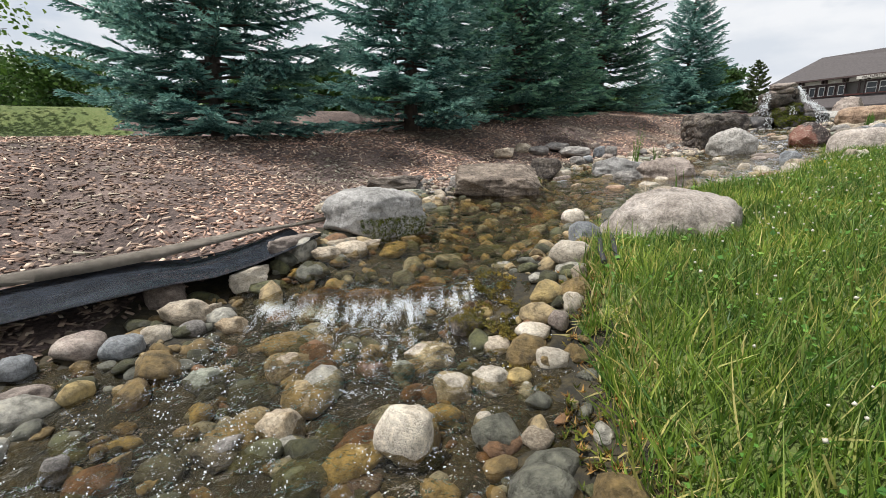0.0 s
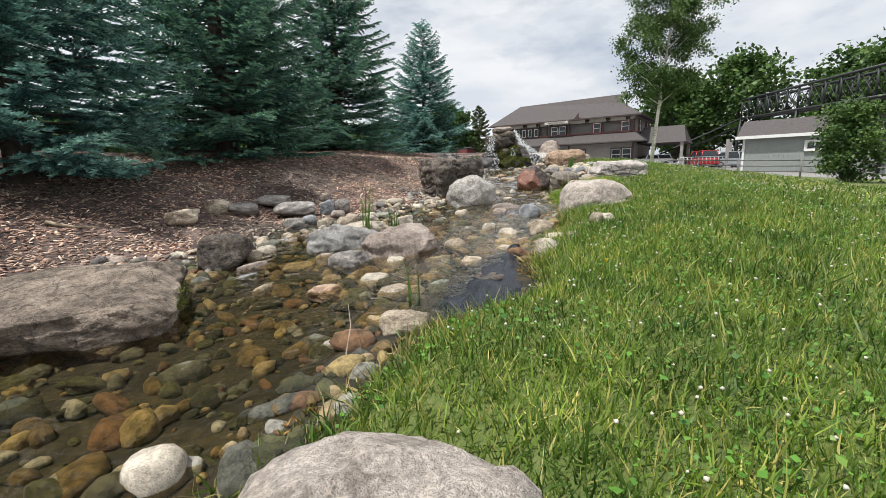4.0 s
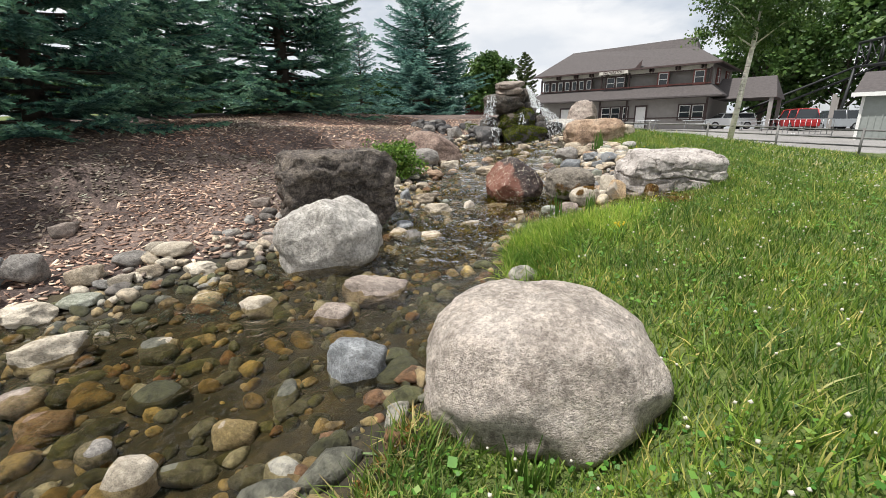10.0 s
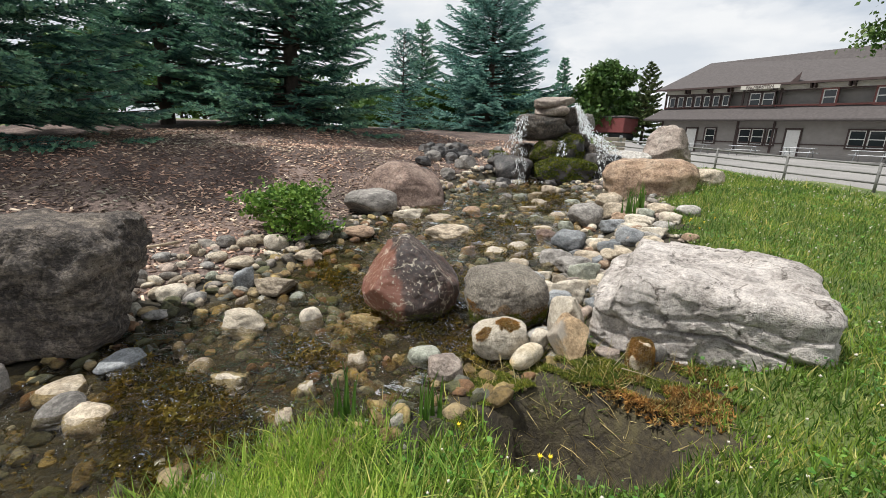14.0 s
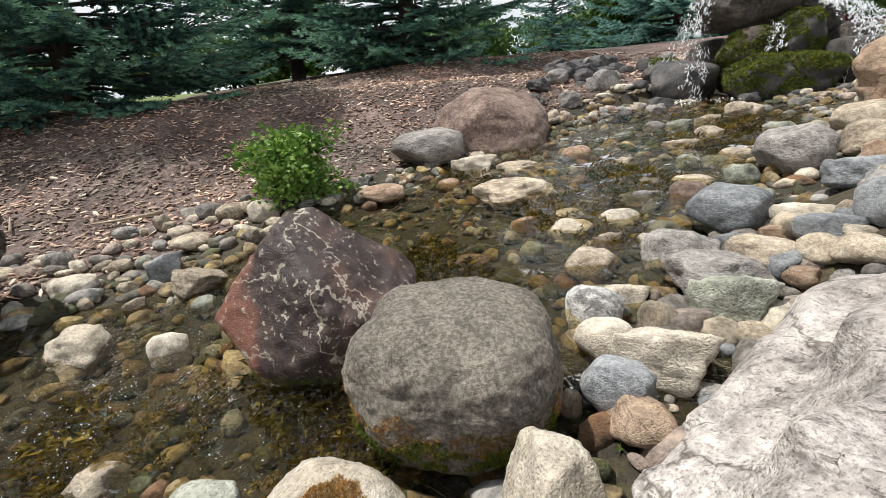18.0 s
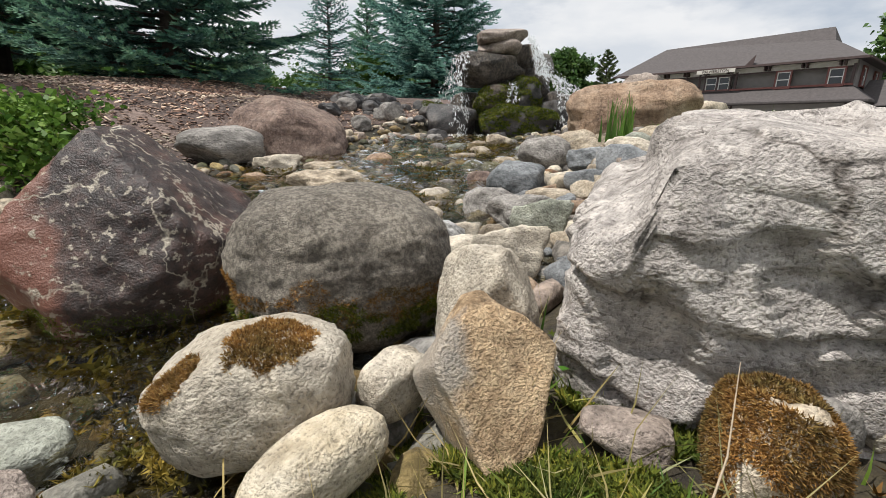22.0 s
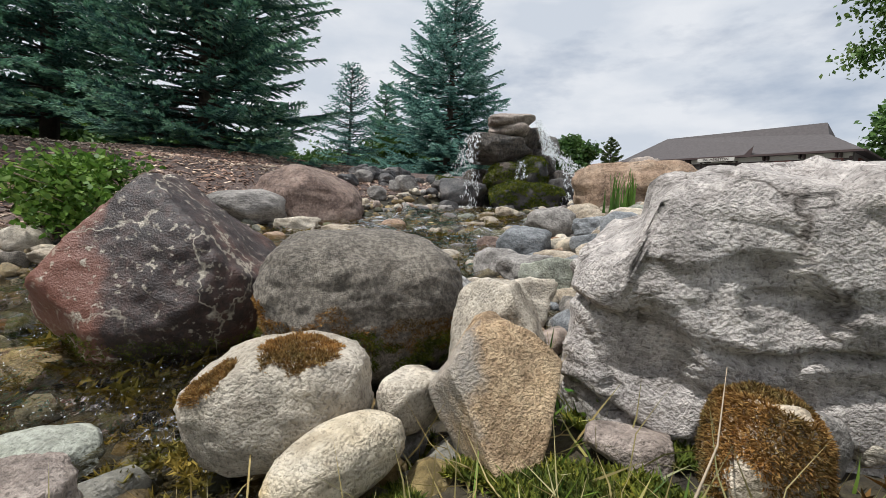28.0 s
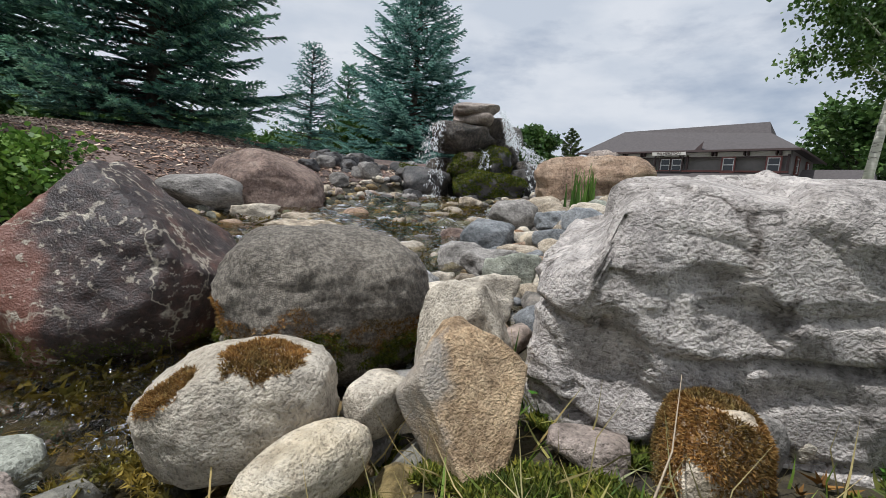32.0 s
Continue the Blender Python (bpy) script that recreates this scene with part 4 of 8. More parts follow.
cobble(11.74, 13.93, 1.08, 0.27, 0.21, 0.21, -13, "B")
cobble(11.50, 13.45, 1.04, 0.23, 0.19, 0.12, -11, "L")
cobble(11.27, 13.60, 0.98, 0.28, 0.21, 0.21, -5, "W")
cobble(11.18, 13.31, 0.95, 0.18, 0.14, 0.19, -4, "T")
cobble(10.97, 13.51, 0.95, 0.31, 0.24, 0.19, 1, "W")
cobble(10.94, 13.74, 0.98, 0.23, 0.18, 0.17, 1, "W")
cobble(11.08, 12.97, 0.91, 0.27, 0.21, 0.24, -2, "T")
cobble(10.66, 13.67, 0.96, 0.23, 0.18, 0.16, 7, "O")
cobble(10.51, 14.21, 1.00, 0.72, 0.56, 0.26, 8, "T")
cobble(9.83, 14.59, 1.01, 0.24, 0.19, 0.18, 17, "O")
cobble(9.94, 15.38, 1.18, 0.19, 0.15, 0.13, 13, "T")
cobble(10.98, 15.24, 1.13, 0.30, 0.24, 0.23, 1, "O")
cobble(11.42, 14.91, 1.13, 0.19, 0.15, 0.17, -6, "T")
cobble(11.92, 15.35, 1.23, 0.32, 0.24, 0.15, -11, "T")
cobble(12.22, 15.63, 1.25, 0.27, 0.21, 0.20, -14, "T")
cobble(12.32, 16.17, 1.31, 0.25, 0.19, 0.20, -13, "T")
cobble(11.89, 14.81, 1.16, 0.19, 0.15, 0.16, -12, "E")
cobble(12.08, 14.74, 1.19, 0.21, 0.17, 0.13, -15, "E")
cobble(11.44, 14.06, 1.05, 0.30, 0.23, 0.16, -8, "F")
cobble(11.06, 13.96, 1.02, 0.18, 0.14, 0.13, -1, "F")
cobble(10.40, 13.09, 0.89, 0.22, 0.17, 0.15, 15, "B")
cobble(11.82, 14.28, 1.12, 0.31, 0.25, 0.14, -13, "T")
cobble(10.74, 13.26, 0.92, 0.16, 0.13, 0.15, 6, "E")
cobble(12.83, 12.63, 1.42, 0.18, 0.14, 0.12, -45, "O")
cobble(11.53, 14.38, 1.08, 0.19, 0.15, 0.14, -8, "F")
cobble(12.74, 14.89, 1.34, 0.25, 0.19, 0.15, -23, "T")
cobble(12.61, 14.46, 1.30, 0.20, 0.16, 0.13, -24, "O")
cobble(12.23, 14.81, 1.22, 0.25, 0.19, 0.15, -17, "T")
cobble(12.77, 15.52, 1.31, 0.28, 0.22, 0.17, -20, "E")
cobble(12.07, 14.17, 1.16, 0.12, 0.10, 0.13, -18, "T")
cobble(11.80, 16.15, 1.29, 0.22, 0.17, 0.17, -8, "F")
cobble(12.05, 16.20, 1.30, 0.26, 0.20, 0.17, -11, "E")
cobble(12.67, 16.43, 1.45, 0.27, 0.21, 0.15, -16, "T")
cobble(12.17, 12.97, 1.32, 0.10, 0.07, 0.10, -29, "T")
cobble(12.61, 12.93, 1.41, 0.14, 0.11, 0.10, -37, "T")
cobble(11.09, 12.48, 0.91, 0.26, 0.18, 0.25, -4, "D")
cobble(11.12, 12.24, 0.91, 0.24, 0.17, 0.23, -6, "W")
cobble(11.31, 12.11, 0.93, 0.35, 0.25, 0.29, -14, "W")
cobble(11.15, 11.95, 0.91, 0.25, 0.19, 0.24, -8, "L")
cobble(11.00, 11.89, 0.91, 0.08, 0.06, 0.15, -1, "T")
cobble(11.60, 12.45, 0.99, 0.32, 0.23, 0.29, -21, "E")
cobble(11.60, 12.65, 1.02, 0.44, 0.32, 0.25, -18, "F")
cobble(11.33, 12.37, 0.96, 0.16, 0.12, 0.20, -13, "T")
cobble(11.22, 12.62, 0.95, 0.24, 0.17, 0.18, -8, "W")
cobble(11.35, 12.59, 0.99, 0.05, 0.04, 0.12, -11, "T")
cobble(11.44, 12.29, 1.00, 0.10, 0.07, 0.08, -17, "O")
cobble(11.40, 13.23, 1.01, 0.13, 0.09, 0.15, -10, "W")
cobble(9.27, 14.27, 1.03, 0.45, 0.35, 0.18, 27, "O")
cobble(8.01, 13.75, 1.00, 0.24, 0.19, 0.17, 46, "T")
cobble(8.93, 14.46, 1.09, 0.31, 0.24, 0.16, 30, "F")
cobble(9.00, 12.09, 0.73, 0.20, 0.16, 0.22, 48, "W")
cobble(8.23, 12.82, 0.83, 0.24, 0.18, 0.25, 48, "L")
cobble(7.70, 12.54, 0.82, 0.29, 0.23, 0.18, 55, "W")
cobble(9.43, 11.38, 0.73, 0.20, 0.16, 0.16, 54, "T")
cobble(9.33, 11.16, 0.72, 0.15, 0.11, 0.15, 60, "W")
cobble(9.13, 11.05, 0.70, 0.17, 0.13, 0.16, 65, "W")
cobble(8.36, 11.38, 0.67, 0.22, 0.17, 0.18, 66, "T")
cobble(8.67, 11.24, 0.68, 0.15, 0.12, 0.13, 65, "T")
cobble(9.05, 10.79, 0.69, 0.16, 0.13, 0.15, 72, "T")
cobble(7.74, 10.98, 0.64, 0.29, 0.23, 0.20, 76, "F")
cobble(7.79, 11.50, 0.71, 0.33, 0.26, 0.14, 68, "L")
cobble(8.10, 11.67, 0.69, 0.10, 0.08, 0.16, 63, "T")
cobble(7.62, 11.17, 0.69, 0.31, 0.24, 0.14, 73, "T")
cobble(7.56, 13.45, 0.98, 0.15, 0.12, 0.18, 48, "T")
cobble(7.81, 13.38, 0.96, 0.21, 0.17, 0.12, 46, "T")
cobble(8.09, 13.20, 0.94, 0.31, 0.24, 0.14, 45, "T")
cobble(8.13, 12.59, 0.83, 0.13, 0.10, 0.13, 51, "T")
cobble(7.78, 13.76, 1.03, 0.22, 0.17, 0.15, 43, "F")
cobble(7.30, 12.74, 0.91, 0.20, 0.15, 0.17, 56, "F")
cobble(7.90, 12.93, 0.86, 0.13, 0.11, 0.14, 50, "E")
cobble(8.80, 12.54, 0.78, 0.16, 0.13, 0.14, 45, "E")
cobble(8.31, 12.47, 0.78, 0.14, 0.11, 0.13, 51, "T")
cobble(7.75, 12.85, 0.88, 0.17, 0.13, 0.11, 52, "T")
cobble(8.76, 13.46, 0.94, 0.34, 0.27, 0.15, 36, "T")
cobble(7.23, 11.15, 0.65, 0.24, 0.19, 0.32, 75, "F")
cobble(8.54, 10.88, 0.53, 0.12, 0.10, 0.13, 73, "T")
cobble(6.54, 8.48, 0.51, 0.35, 0.27, 0.33, -26, "L")
cobble(6.94, 9.66, 0.53, 0.57, 0.45, 0.25, -24, "P")
cobble(6.55, 9.35, 0.51, 0.30, 0.24, 0.21, -20, "P")
cobble(5.49, 8.18, 0.38, 0.22, 0.17, 0.24, -7, "W")
cobble(4.73, 9.67, 0.41, 0.42, 0.33, 0.27, 7, "W")
cobble(3.85, 9.23, 0.34, 0.66, 0.45, 0.33, 21, "W")
cobble(4.37, 8.90, 0.34, 0.34, 0.27, 0.25, 14, "W")
cobble(3.25, 11.08, 0.59, 0.83, 0.65, 0.33, 20, "F")
cobble(3.82, 9.95, 0.43, 0.31, 0.25, 0.26, 18, "T")
cobble(4.37, 10.33, 0.51, 0.40, 0.31, 0.19, 10, "W")
cobble(6.03, 9.81, 0.49, 0.30, 0.23, 0.21, -11, "W")
cobble(5.63, 10.14, 0.51, 0.25, 0.19, 0.16, -6, "W")
cobble(5.43, 9.47, 0.44, 0.16, 0.12, 0.17, -4, "W")
cobble(5.26, 11.22, 0.72, 0.40, 0.31, 0.17, -1, "W")
cobble(5.08, 11.42, 0.71, 0.21, 0.16, 0.16, 1, "W")
cobble(5.87, 10.74, 0.67, 0.23, 0.18, 0.11, -8, "T")
cobble(6.19, 11.25, 0.68, 0.25, 0.20, 0.19, -10, "P")
cobble(4.60, 10.93, 0.61, 0.30, 0.24, 0.21, 6, "T")
cobble(4.90, 11.17, 0.67, 0.32, 0.25, 0.18, 3, "F")
cobble(4.90, 10.79, 0.60, 0.21, 0.17, 0.14, 3, "W")
cobble(5.12, 10.92, 0.63, 0.26, 0.21, 0.14, 1, "T")
cobble(4.12, 11.09, 0.61, 0.33, 0.26, 0.32, 11, "F")
cobble(3.82, 11.10, 0.60, 0.32, 0.25, 0.33, 14, "L")
cobble(3.92, 10.72, 0.55, 0.28, 0.22, 0.20, 14, "P")
cobble(4.67, 10.48, 0.55, 0.33, 0.26, 0.13, 6, "E")
cobble(5.55, 10.72, 0.63, 0.31, 0.24, 0.16, -4, "W")
cobble(5.62, 7.88, 0.38, 0.10, 0.08, 0.14, -11, "W")
cobble(6.04, 7.75, 0.50, 0.26, 0.21, 0.15, -22, "Y")
cobble(5.89, 8.34, 0.43, 0.23, 0.18, 0.15, -15, "T")
cobble(4.95, 8.87, 0.37, 0.27, 0.21, 0.17, 5, "O")
cobble(4.73, 9.16, 0.37, 0.28, 0.22, 0.18, 8, "P")
cobble(5.16, 8.12, 0.35, 0.20, 0.15, 0.10, 1, "T")
cobble(5.27, 8.48, 0.38, 0.17, 0.14, 0.17, -2, "F")
cobble(8.47, 12.01, 0.71, 0.41, 0.32, 0.25, -27, "W")
cobble(8.60, 11.24, 0.66, 0.25, 0.20, 0.19, -32, "W")
cobble(8.55, 12.77, 0.81, 0.40, 0.32, 0.20, -25, "T")
cobble(7.92, 10.91, 0.63, 0.30, 0.24, 0.20, -28, "T")
cobble(9.49, 12.10, 0.73, 0.34, 0.27, 0.16, -34, "T")
cobble(6.09, 7.49, 0.54, 0.11, 0.08, 0.13, -27, "T")
cobble(4.09, 12.23, 0.82, 0.29, 0.23, 0.19, 10, "P")
cobble(6.13, 12.72, 0.92, 0.27, 0.21, 0.17, -8, "P")
cobble(6.94, 6.96, 0.80, 0.21, 0.16, 0.15, -54, "T")
cobble(6.56, 6.99, 0.81, 0.10, 0.08, 0.11, -46, "W")
cobble(8.05, 8.70, 0.77, 0.25, 0.20, 0.11, -43, "T")
cobble(3.13, 7.51, 0.20, 0.52, 0.41, 0.32, -4, "F")
cobble(2.99, 8.02, 0.22, 0.27, 0.21, 0.21, -1, "P")
cobble(4.52, 7.56, 0.29, 0.29, 0.23, 0.24, -27, "T")
cobble(4.09, 7.23, 0.24, 0.31, 0.24, 0.17, -22, "W")
cobble(3.58, 7.32, 0.21, 0.25, 0.19, 0.22, -13, "W")
cobble(4.27, 6.78, 0.27, 0.26, 0.21, 0.17, -29, "T")
cobble(5.47, 7.68, 0.34, 0.28, 0.22, 0.25, -38, "W")
cobble(5.75, 7.30, 0.46, 0.34, 0.27, 0.26, -44, "T")
cobble(5.31, 6.56, 0.47, 0.29, 0.23, 0.18, -47, "W")
cobble(5.05, 6.03, 0.62, 0.16, 0.12, 0.12, -52, "T")
cobble(4.70, 6.05, 0.48, 0.25, 0.20, 0.21, -46, "W")
cobble(1.46, 10.87, 0.61, 0.54, 0.43, 0.28, 13, "T")
cobble(2.20, 8.65, 0.26, 0.30, 0.23, 0.20, 9, "T")
cobble(2.41, 8.85, 0.28, 0.27, 0.22, 0.19, 6, "W")
cobble(2.15, 8.13, 0.19, 0.37, 0.29, 0.21, 11, "P")
cobble(2.65, 6.77, 0.14, 0.40, 0.31, 0.20, 6, "O")
cobble(3.16, 6.35, 0.16, 0.32, 0.25, 0.20, -7, "T")
cobble(3.13, 6.79, 0.17, 0.32, 0.25, 0.22, -5, "W")
cobble(2.02, 7.76, 0.17, 0.33, 0.26, 0.17, 15, "L")
cobble(4.14, 9.52, 0.37, 0.54, 0.42, 0.26, -13, "W")
cobble(2.38, 11.31, 0.66, 0.53, 0.42, 0.28, 4, "F")
cobble(3.00, 11.96, 0.74, 0.73, 0.58, 0.28, -1, "F")
cobble(3.03, 10.14, 0.49, 0.36, 0.28, 0.21, -1, "F")
cobble(3.32, 10.36, 0.51, 0.25, 0.19, 0.21, -4, "L")
cobble(3.54, 10.18, 0.46, 0.28, 0.22, 0.21, -6, "T")
cobble(3.98, 10.13, 0.47, 0.25, 0.20, 0.25, -10, "T")
cobble(2.80, 9.24, 0.35, 0.19, 0.15, 0.15, 1, "T")
cobble(2.17, 9.10, 0.34, 0.30, 0.23, 0.15, 9, "F")
cobble(3.46, 6.63, 0.19, 0.21, 0.17, 0.13, -13, "W")
cobble(3.37, 6.45, 0.18, 0.28, 0.22, 0.13, -12, "T")
cobble(2.65, 7.97, 0.21, 0.40, 0.31, 0.15, 4, "Y")
cobble(2.25, 7.46, 0.17, 0.18, 0.14, 0.11, 12, "E")
cobble(2.13, 7.15, 0.15, 0.21, 0.16, 0.19, 16, "Y")
cobble(4.96, 7.06, 0.35, 0.27, 0.21, 0.12, -37, "T")
cobble(5.24, 7.06, 0.39, 0.25, 0.20, 0.16, -41, "O")
cobble(5.11, 7.55, 0.32, 0.20, 0.16, 0.12, -34, "Y")
cobble(3.17, 8.43, 0.26, 0.19, 0.15, 0.16, -4, "T")
cobble(5.71, 6.33, 0.69, 0.16, 0.13, 0.19, -55, "T")
cobble(5.83, 6.28, 0.72, 0.17, 0.13, 0.15, -56, "W")
cobble(2.93, 6.51, 0.15, 0.12, 0.09, 0.14, 0, "E")
cobble(2.84, 7.28, 0.19, 0.20, 0.16, 0.13, 1, "Y")
cobble(3.56, 6.25, 0.21, 0.21, 0.17, 0.17, -19, "E")
cobble(-0.73, 6.90, 0.21, 0.90, 0.71, 0.27, 9, "Q")
cobble(-1.27, 3.67, -0.01, 0.44, 0.35, 0.20, 28, "P")
cobble(-0.97, 3.57, -0.05, 0.25, 0.20, 0.15, 24, "T")
cobble(-0.92, 3.90, -0.02, 0.29, 0.23, 0.13, 21, "T")
cobble(-0.80, 3.72, -0.06, 0.30, 0.23, 0.17, 20, "T")
cobble(-0.70, 3.96, -0.04, 0.27, 0.21, 0.12, 17, "T")
cobble(0.91, 3.08, 0.01, 0.30, 0.23, 0.24, -15, "W")
cobble(1.22, 3.74, 0.02, 0.27, 0.21, 0.26, -17, "L")
cobble(1.40, 4.72, 0.02, 0.25, 0.20, 0.24, -16, "W")
cobble(-1.47, 3.22, -0.19, 0.31, 0.24, 0.22, 36, "W")
cobble(-0.07, 2.36, -0.37, 0.31, 0.24, 0.16, 13, "W")
cobble(0.51, 2.33, -0.17, 0.21, 0.16, 0.10, -7, "W")
cobble(0.30, 2.33, -0.30, 0.19, 0.15, 0.15, 0, "T")
cobble(0.58, 2.14, -0.26, 0.18, 0.14, 0.13, -11, "W")
cobble(0.65, 2.33, -0.13, 0.12, 0.09, 0.14, -12, "P")
cobble(0.77, 2.47, -0.07, 0.13, 0.10, 0.14, -15, "W")
cobble(0.87, 2.71, 0.03, 0.11, 0.09, 0.14, -16, "T")
cobble(-0.72, 6.39, 0.16, 0.35, 0.27, 0.14, 10, "W")
cobble(-0.44, 6.54, 0.14, 0.43, 0.34, 0.16, 7, "E")
cobble(2.84, 5.43, 0.22, 0.36, 0.28, 0.19, -28, "T")
cobble(2.02, 11.42, 0.73, 0.41, 0.32, 0.27, -9, "T")
cobble(-1.91, 2.89, -0.20, 0.26, 0.21, 0.20, 33, "P")
cobble(-1.67, 2.69, -0.24, 0.30, 0.23, 0.18, 32, "T")
cobble(-2.03, 2.28, -0.29, 0.27, 0.22, 0.18, 42, "P")
cobble(-1.80, 2.29, -0.29, 0.23, 0.18, 0.16, 38, "L")
cobble(-0.86, 2.24, -0.39, 0.25, 0.20, 0.18, 21, "T")
cobble(0.05, 2.03, -0.38, 0.20, 0.16, 0.17, -1, "W")
cobble(0.25, 2.03, -0.35, 0.21, 0.17, 0.17, -7, "W")
cobble(-0.16, 1.60, -0.42, 0.26, 0.18, 0.29, 6, "W")
cobble(-0.94, 1.66, -0.45, 0.28, 0.22, 0.15, 29, "F")
cobble(-0.72, 1.73, -0.43, 0.21, 0.16, 0.20, 23, "Y")
cobble(-2.01, 1.89, -0.34, 0.25, 0.19, 0.12, 47, "P")
cobble(-0.39, 2.21, -0.38, 0.19, 0.15, 0.13, 10, "B")
cobble(-0.21, 2.18, -0.38, 0.12, 0.09, 0.16, 5, "E")
cobble(0.18, 1.74, -0.38, 0.09, 0.07, 0.14, -6, "W")
cobble(-2.19, 2.06, -0.30, 0.17, 0.14, 0.16, 47, "L")
cobble(-1.72, 2.47, -0.27, 0.17, 0.13, 0.13, 35, "W")
cobble(-1.56, 2.56, -0.27, 0.16, 0.12, 0.12, 31, "F")
cobble(-1.53, 2.76, -0.25, 0.13, 0.10, 0.15, 29, "T")
cobble(-1.37, 2.68, -0.30, 0.20, 0.16, 0.13, 27, "Y")
cobble(-1.25, 2.10, -0.38, 0.21, 0.16, 0.15, 31, "E")
cobble(-0.92, 1.88, -0.43, 0.18, 0.14, 0.10, 26, "T")
cobble(-1.52, 1.49, -0.43, 0.11, 0.09, 0.15, 46, "F")
cobble(-0.32, 1.48, -0.44, 0.18, 0.14, 0.09, 12, "B")
cobble(-1.35, 1.59, -0.45, 0.11, 0.08, 0.11, 40, "T")
cobble(0.30, 1.37, -0.35, 0.12, 0.10, 0.08, -12, "W")
cobble(0.39, 1.59, -0.33, 0.14, 0.11, 0.11, -14, "T")

rr = random.Random(31)
spots = []
while len(spots) < 36:
    bx, by = rr.uniform(11.2, 12.6), rr.uniform(11.8, 13.3)
    if abs(by - 12.1 - 0.8 * (bx - 11.45)) < 0.30 and all(math.hypot(bx - q[0], by - q[1]) > 0.14 for q in spots):
        spots.append((bx, by))
        wide = rr.uniform(0.11, 0.22)
        cobble(bx, by, height(bx, by) - 0.03, wide, wide * rr.uniform(0.7, 0.95), wide * rr.uniform(0.5, 0.75), rr.uniform(0, 180), rr.choice("WTPLLYOU"))

# ---- large boulders ----
boulder(11, 9.86, 12.26, 0.72, 0.88, 0.84, 0.84, 0, "R", "dark red veined boulder standing in the stream", 0.05, 2, 0.9, 0.06, 6, crag=0.06,
        faces=((-0.80, -0.15, 0.55, 0.70), (0.66, -0.10, 0.74, 0.66), (-0.12, -0.90, 0.42, 0.72), (0.15, 0.80, 0.58, 0.70)))
boulder(12, 10.625, 11.85, 0.88, 0.71, 0.66, 0.52, 4, "G", "smooth grey brown granite boulder with mossy foot", 0.14, 1, 0.92, 0.06, 6, crag=0.06)
white_rock = boulder(13, 11.94, 11.24, 0.84, 1.40, 1.18, 0.80, -35, "A", "large pale fissured limestone boulder on the bank", 0.88, 1, 0.98, 0.022, 7, lump=2.0, crag=0.02, tilt=(4, 0))
step_down(white_rock, (11.60, 11.56), (-0.80, 0.60), 0.15)
chip(white_rock, 3, 60, 0.5, 0.10, 1.4)
chip(white_rock, 4, 500, 0.5, 0.5, 1.4)
cleft(white_rock, 0.47, -0.03, 0.055, 0.012, 4)
cleft(white_rock, 0.34, 0.08, 0.04, 0.009, 7, 1.0)
cleft(white_rock, 0.62, 0.05, 0.03, 0.008, 2, 2.2)
dark_block = boulder(14, 7.02, 11.88, 0.78, 1.40, 0.95, 0.96, 4, "Q", "square dark layered rock block on the mulch edge", 0.92, 1, 0.96, 0.05, 6, lump=2.0, crag=0.06)
chip(dark_block, 12, 60, 0.45, 0.3, 1.4)
ledges(dark_block, 8, 0.2, 0.04, 0.02)
egg = boulder(15, 6.84, 10.51, 0.56, 1.04, 0.74, 0.78, -20, "U", "pale grey egg shaped boulder in the stream", 0.12, 5, 0.75, 0.08, 5, tilt=(0, -20), crag=0.10)
chip(egg, 21, 90, 0.55, 0.35)
pink = boulder(16, 7.32, 7.80, 0.42, 1.12, 1.02, 0.81, -38, "K", "rounded pink speckled granite boulder on the grass edge", 0.10, 3, 0.86, 0.06, 5, crag=0.10)
chip(pink, 22, 110, 0.6, 0.35)
low_pink = boulder(17, 1.92, 3.66, -0.05, 1.08, 1.06, 0.60, -40, "K", "low pink granite boulder beside the grass", 0.12, 4, 0.82, 0.07, 5, taper=0.22, crag=0.10)
chip(low_pink, 23, 80, 0.55, 0.35)
boulder(18, -0.68, 4.42, -0.05, 1.06, 0.78, 0.56, 17, "N", "blue grey boulder at the edge of the small pool", 0.2, 6, 0.72, 0.10, 5, taper=0.15)
boulder(19, 0.84, 6.95, 0.0, 1.34, 1.20, 0.66, -5, "Z", "broad flat brown grey rock slab at the water", 0.60, 3, 0.85, 0.07, 6, crag=0.14, faces=((0.0, -0.45, 0.90, 0.74), (0.75, -0.3, 0.6, 0.92)))
boulder(20, -0.74, 6.95, 0.20, 0.86, 0.55, 0.20, 4, "N", "flat grey rock slab lying in mulch", 0.4, 5, 0.8, 0.1, 4)
boulder(21, 9.95, 16.04, 1.12, 1.42, 1.05, 0.83, 0, "B", "angular reddish brown boulder at the stream edge", 0.45, 3, 0.85, 0.05, 5, crag=0.10,
        faces=((0.62, -0.25, 0.74, 0.62), (-0.35, -0.60, 0.72, 0.70), (0.35, -0.90, 0.25, 0.72), (-0.75, -0.60, 0.25, 0.80), (0.92, -0.2, 0.3, 0.78), (-0.95, 0.1, 0.25, 0.88)))
boulder(122, 13.86, 15.12, 1.42, 1.40, 1.05, 0.80, -30, "O", "large rounded orange tan boulder on the grass", 0.30, 3, 0.86, 0.08, 5, crag=0.10, tilt=(0, -4))
boulder(23, 16.45, 18.75, 1.85, 1.16, 0.95, 1.06, -35, "P", "rough grey brown boulder behind the tan boulder", 0.15, 7, 0.66, 0.12, 5, taper=0.4, crag=0.2)
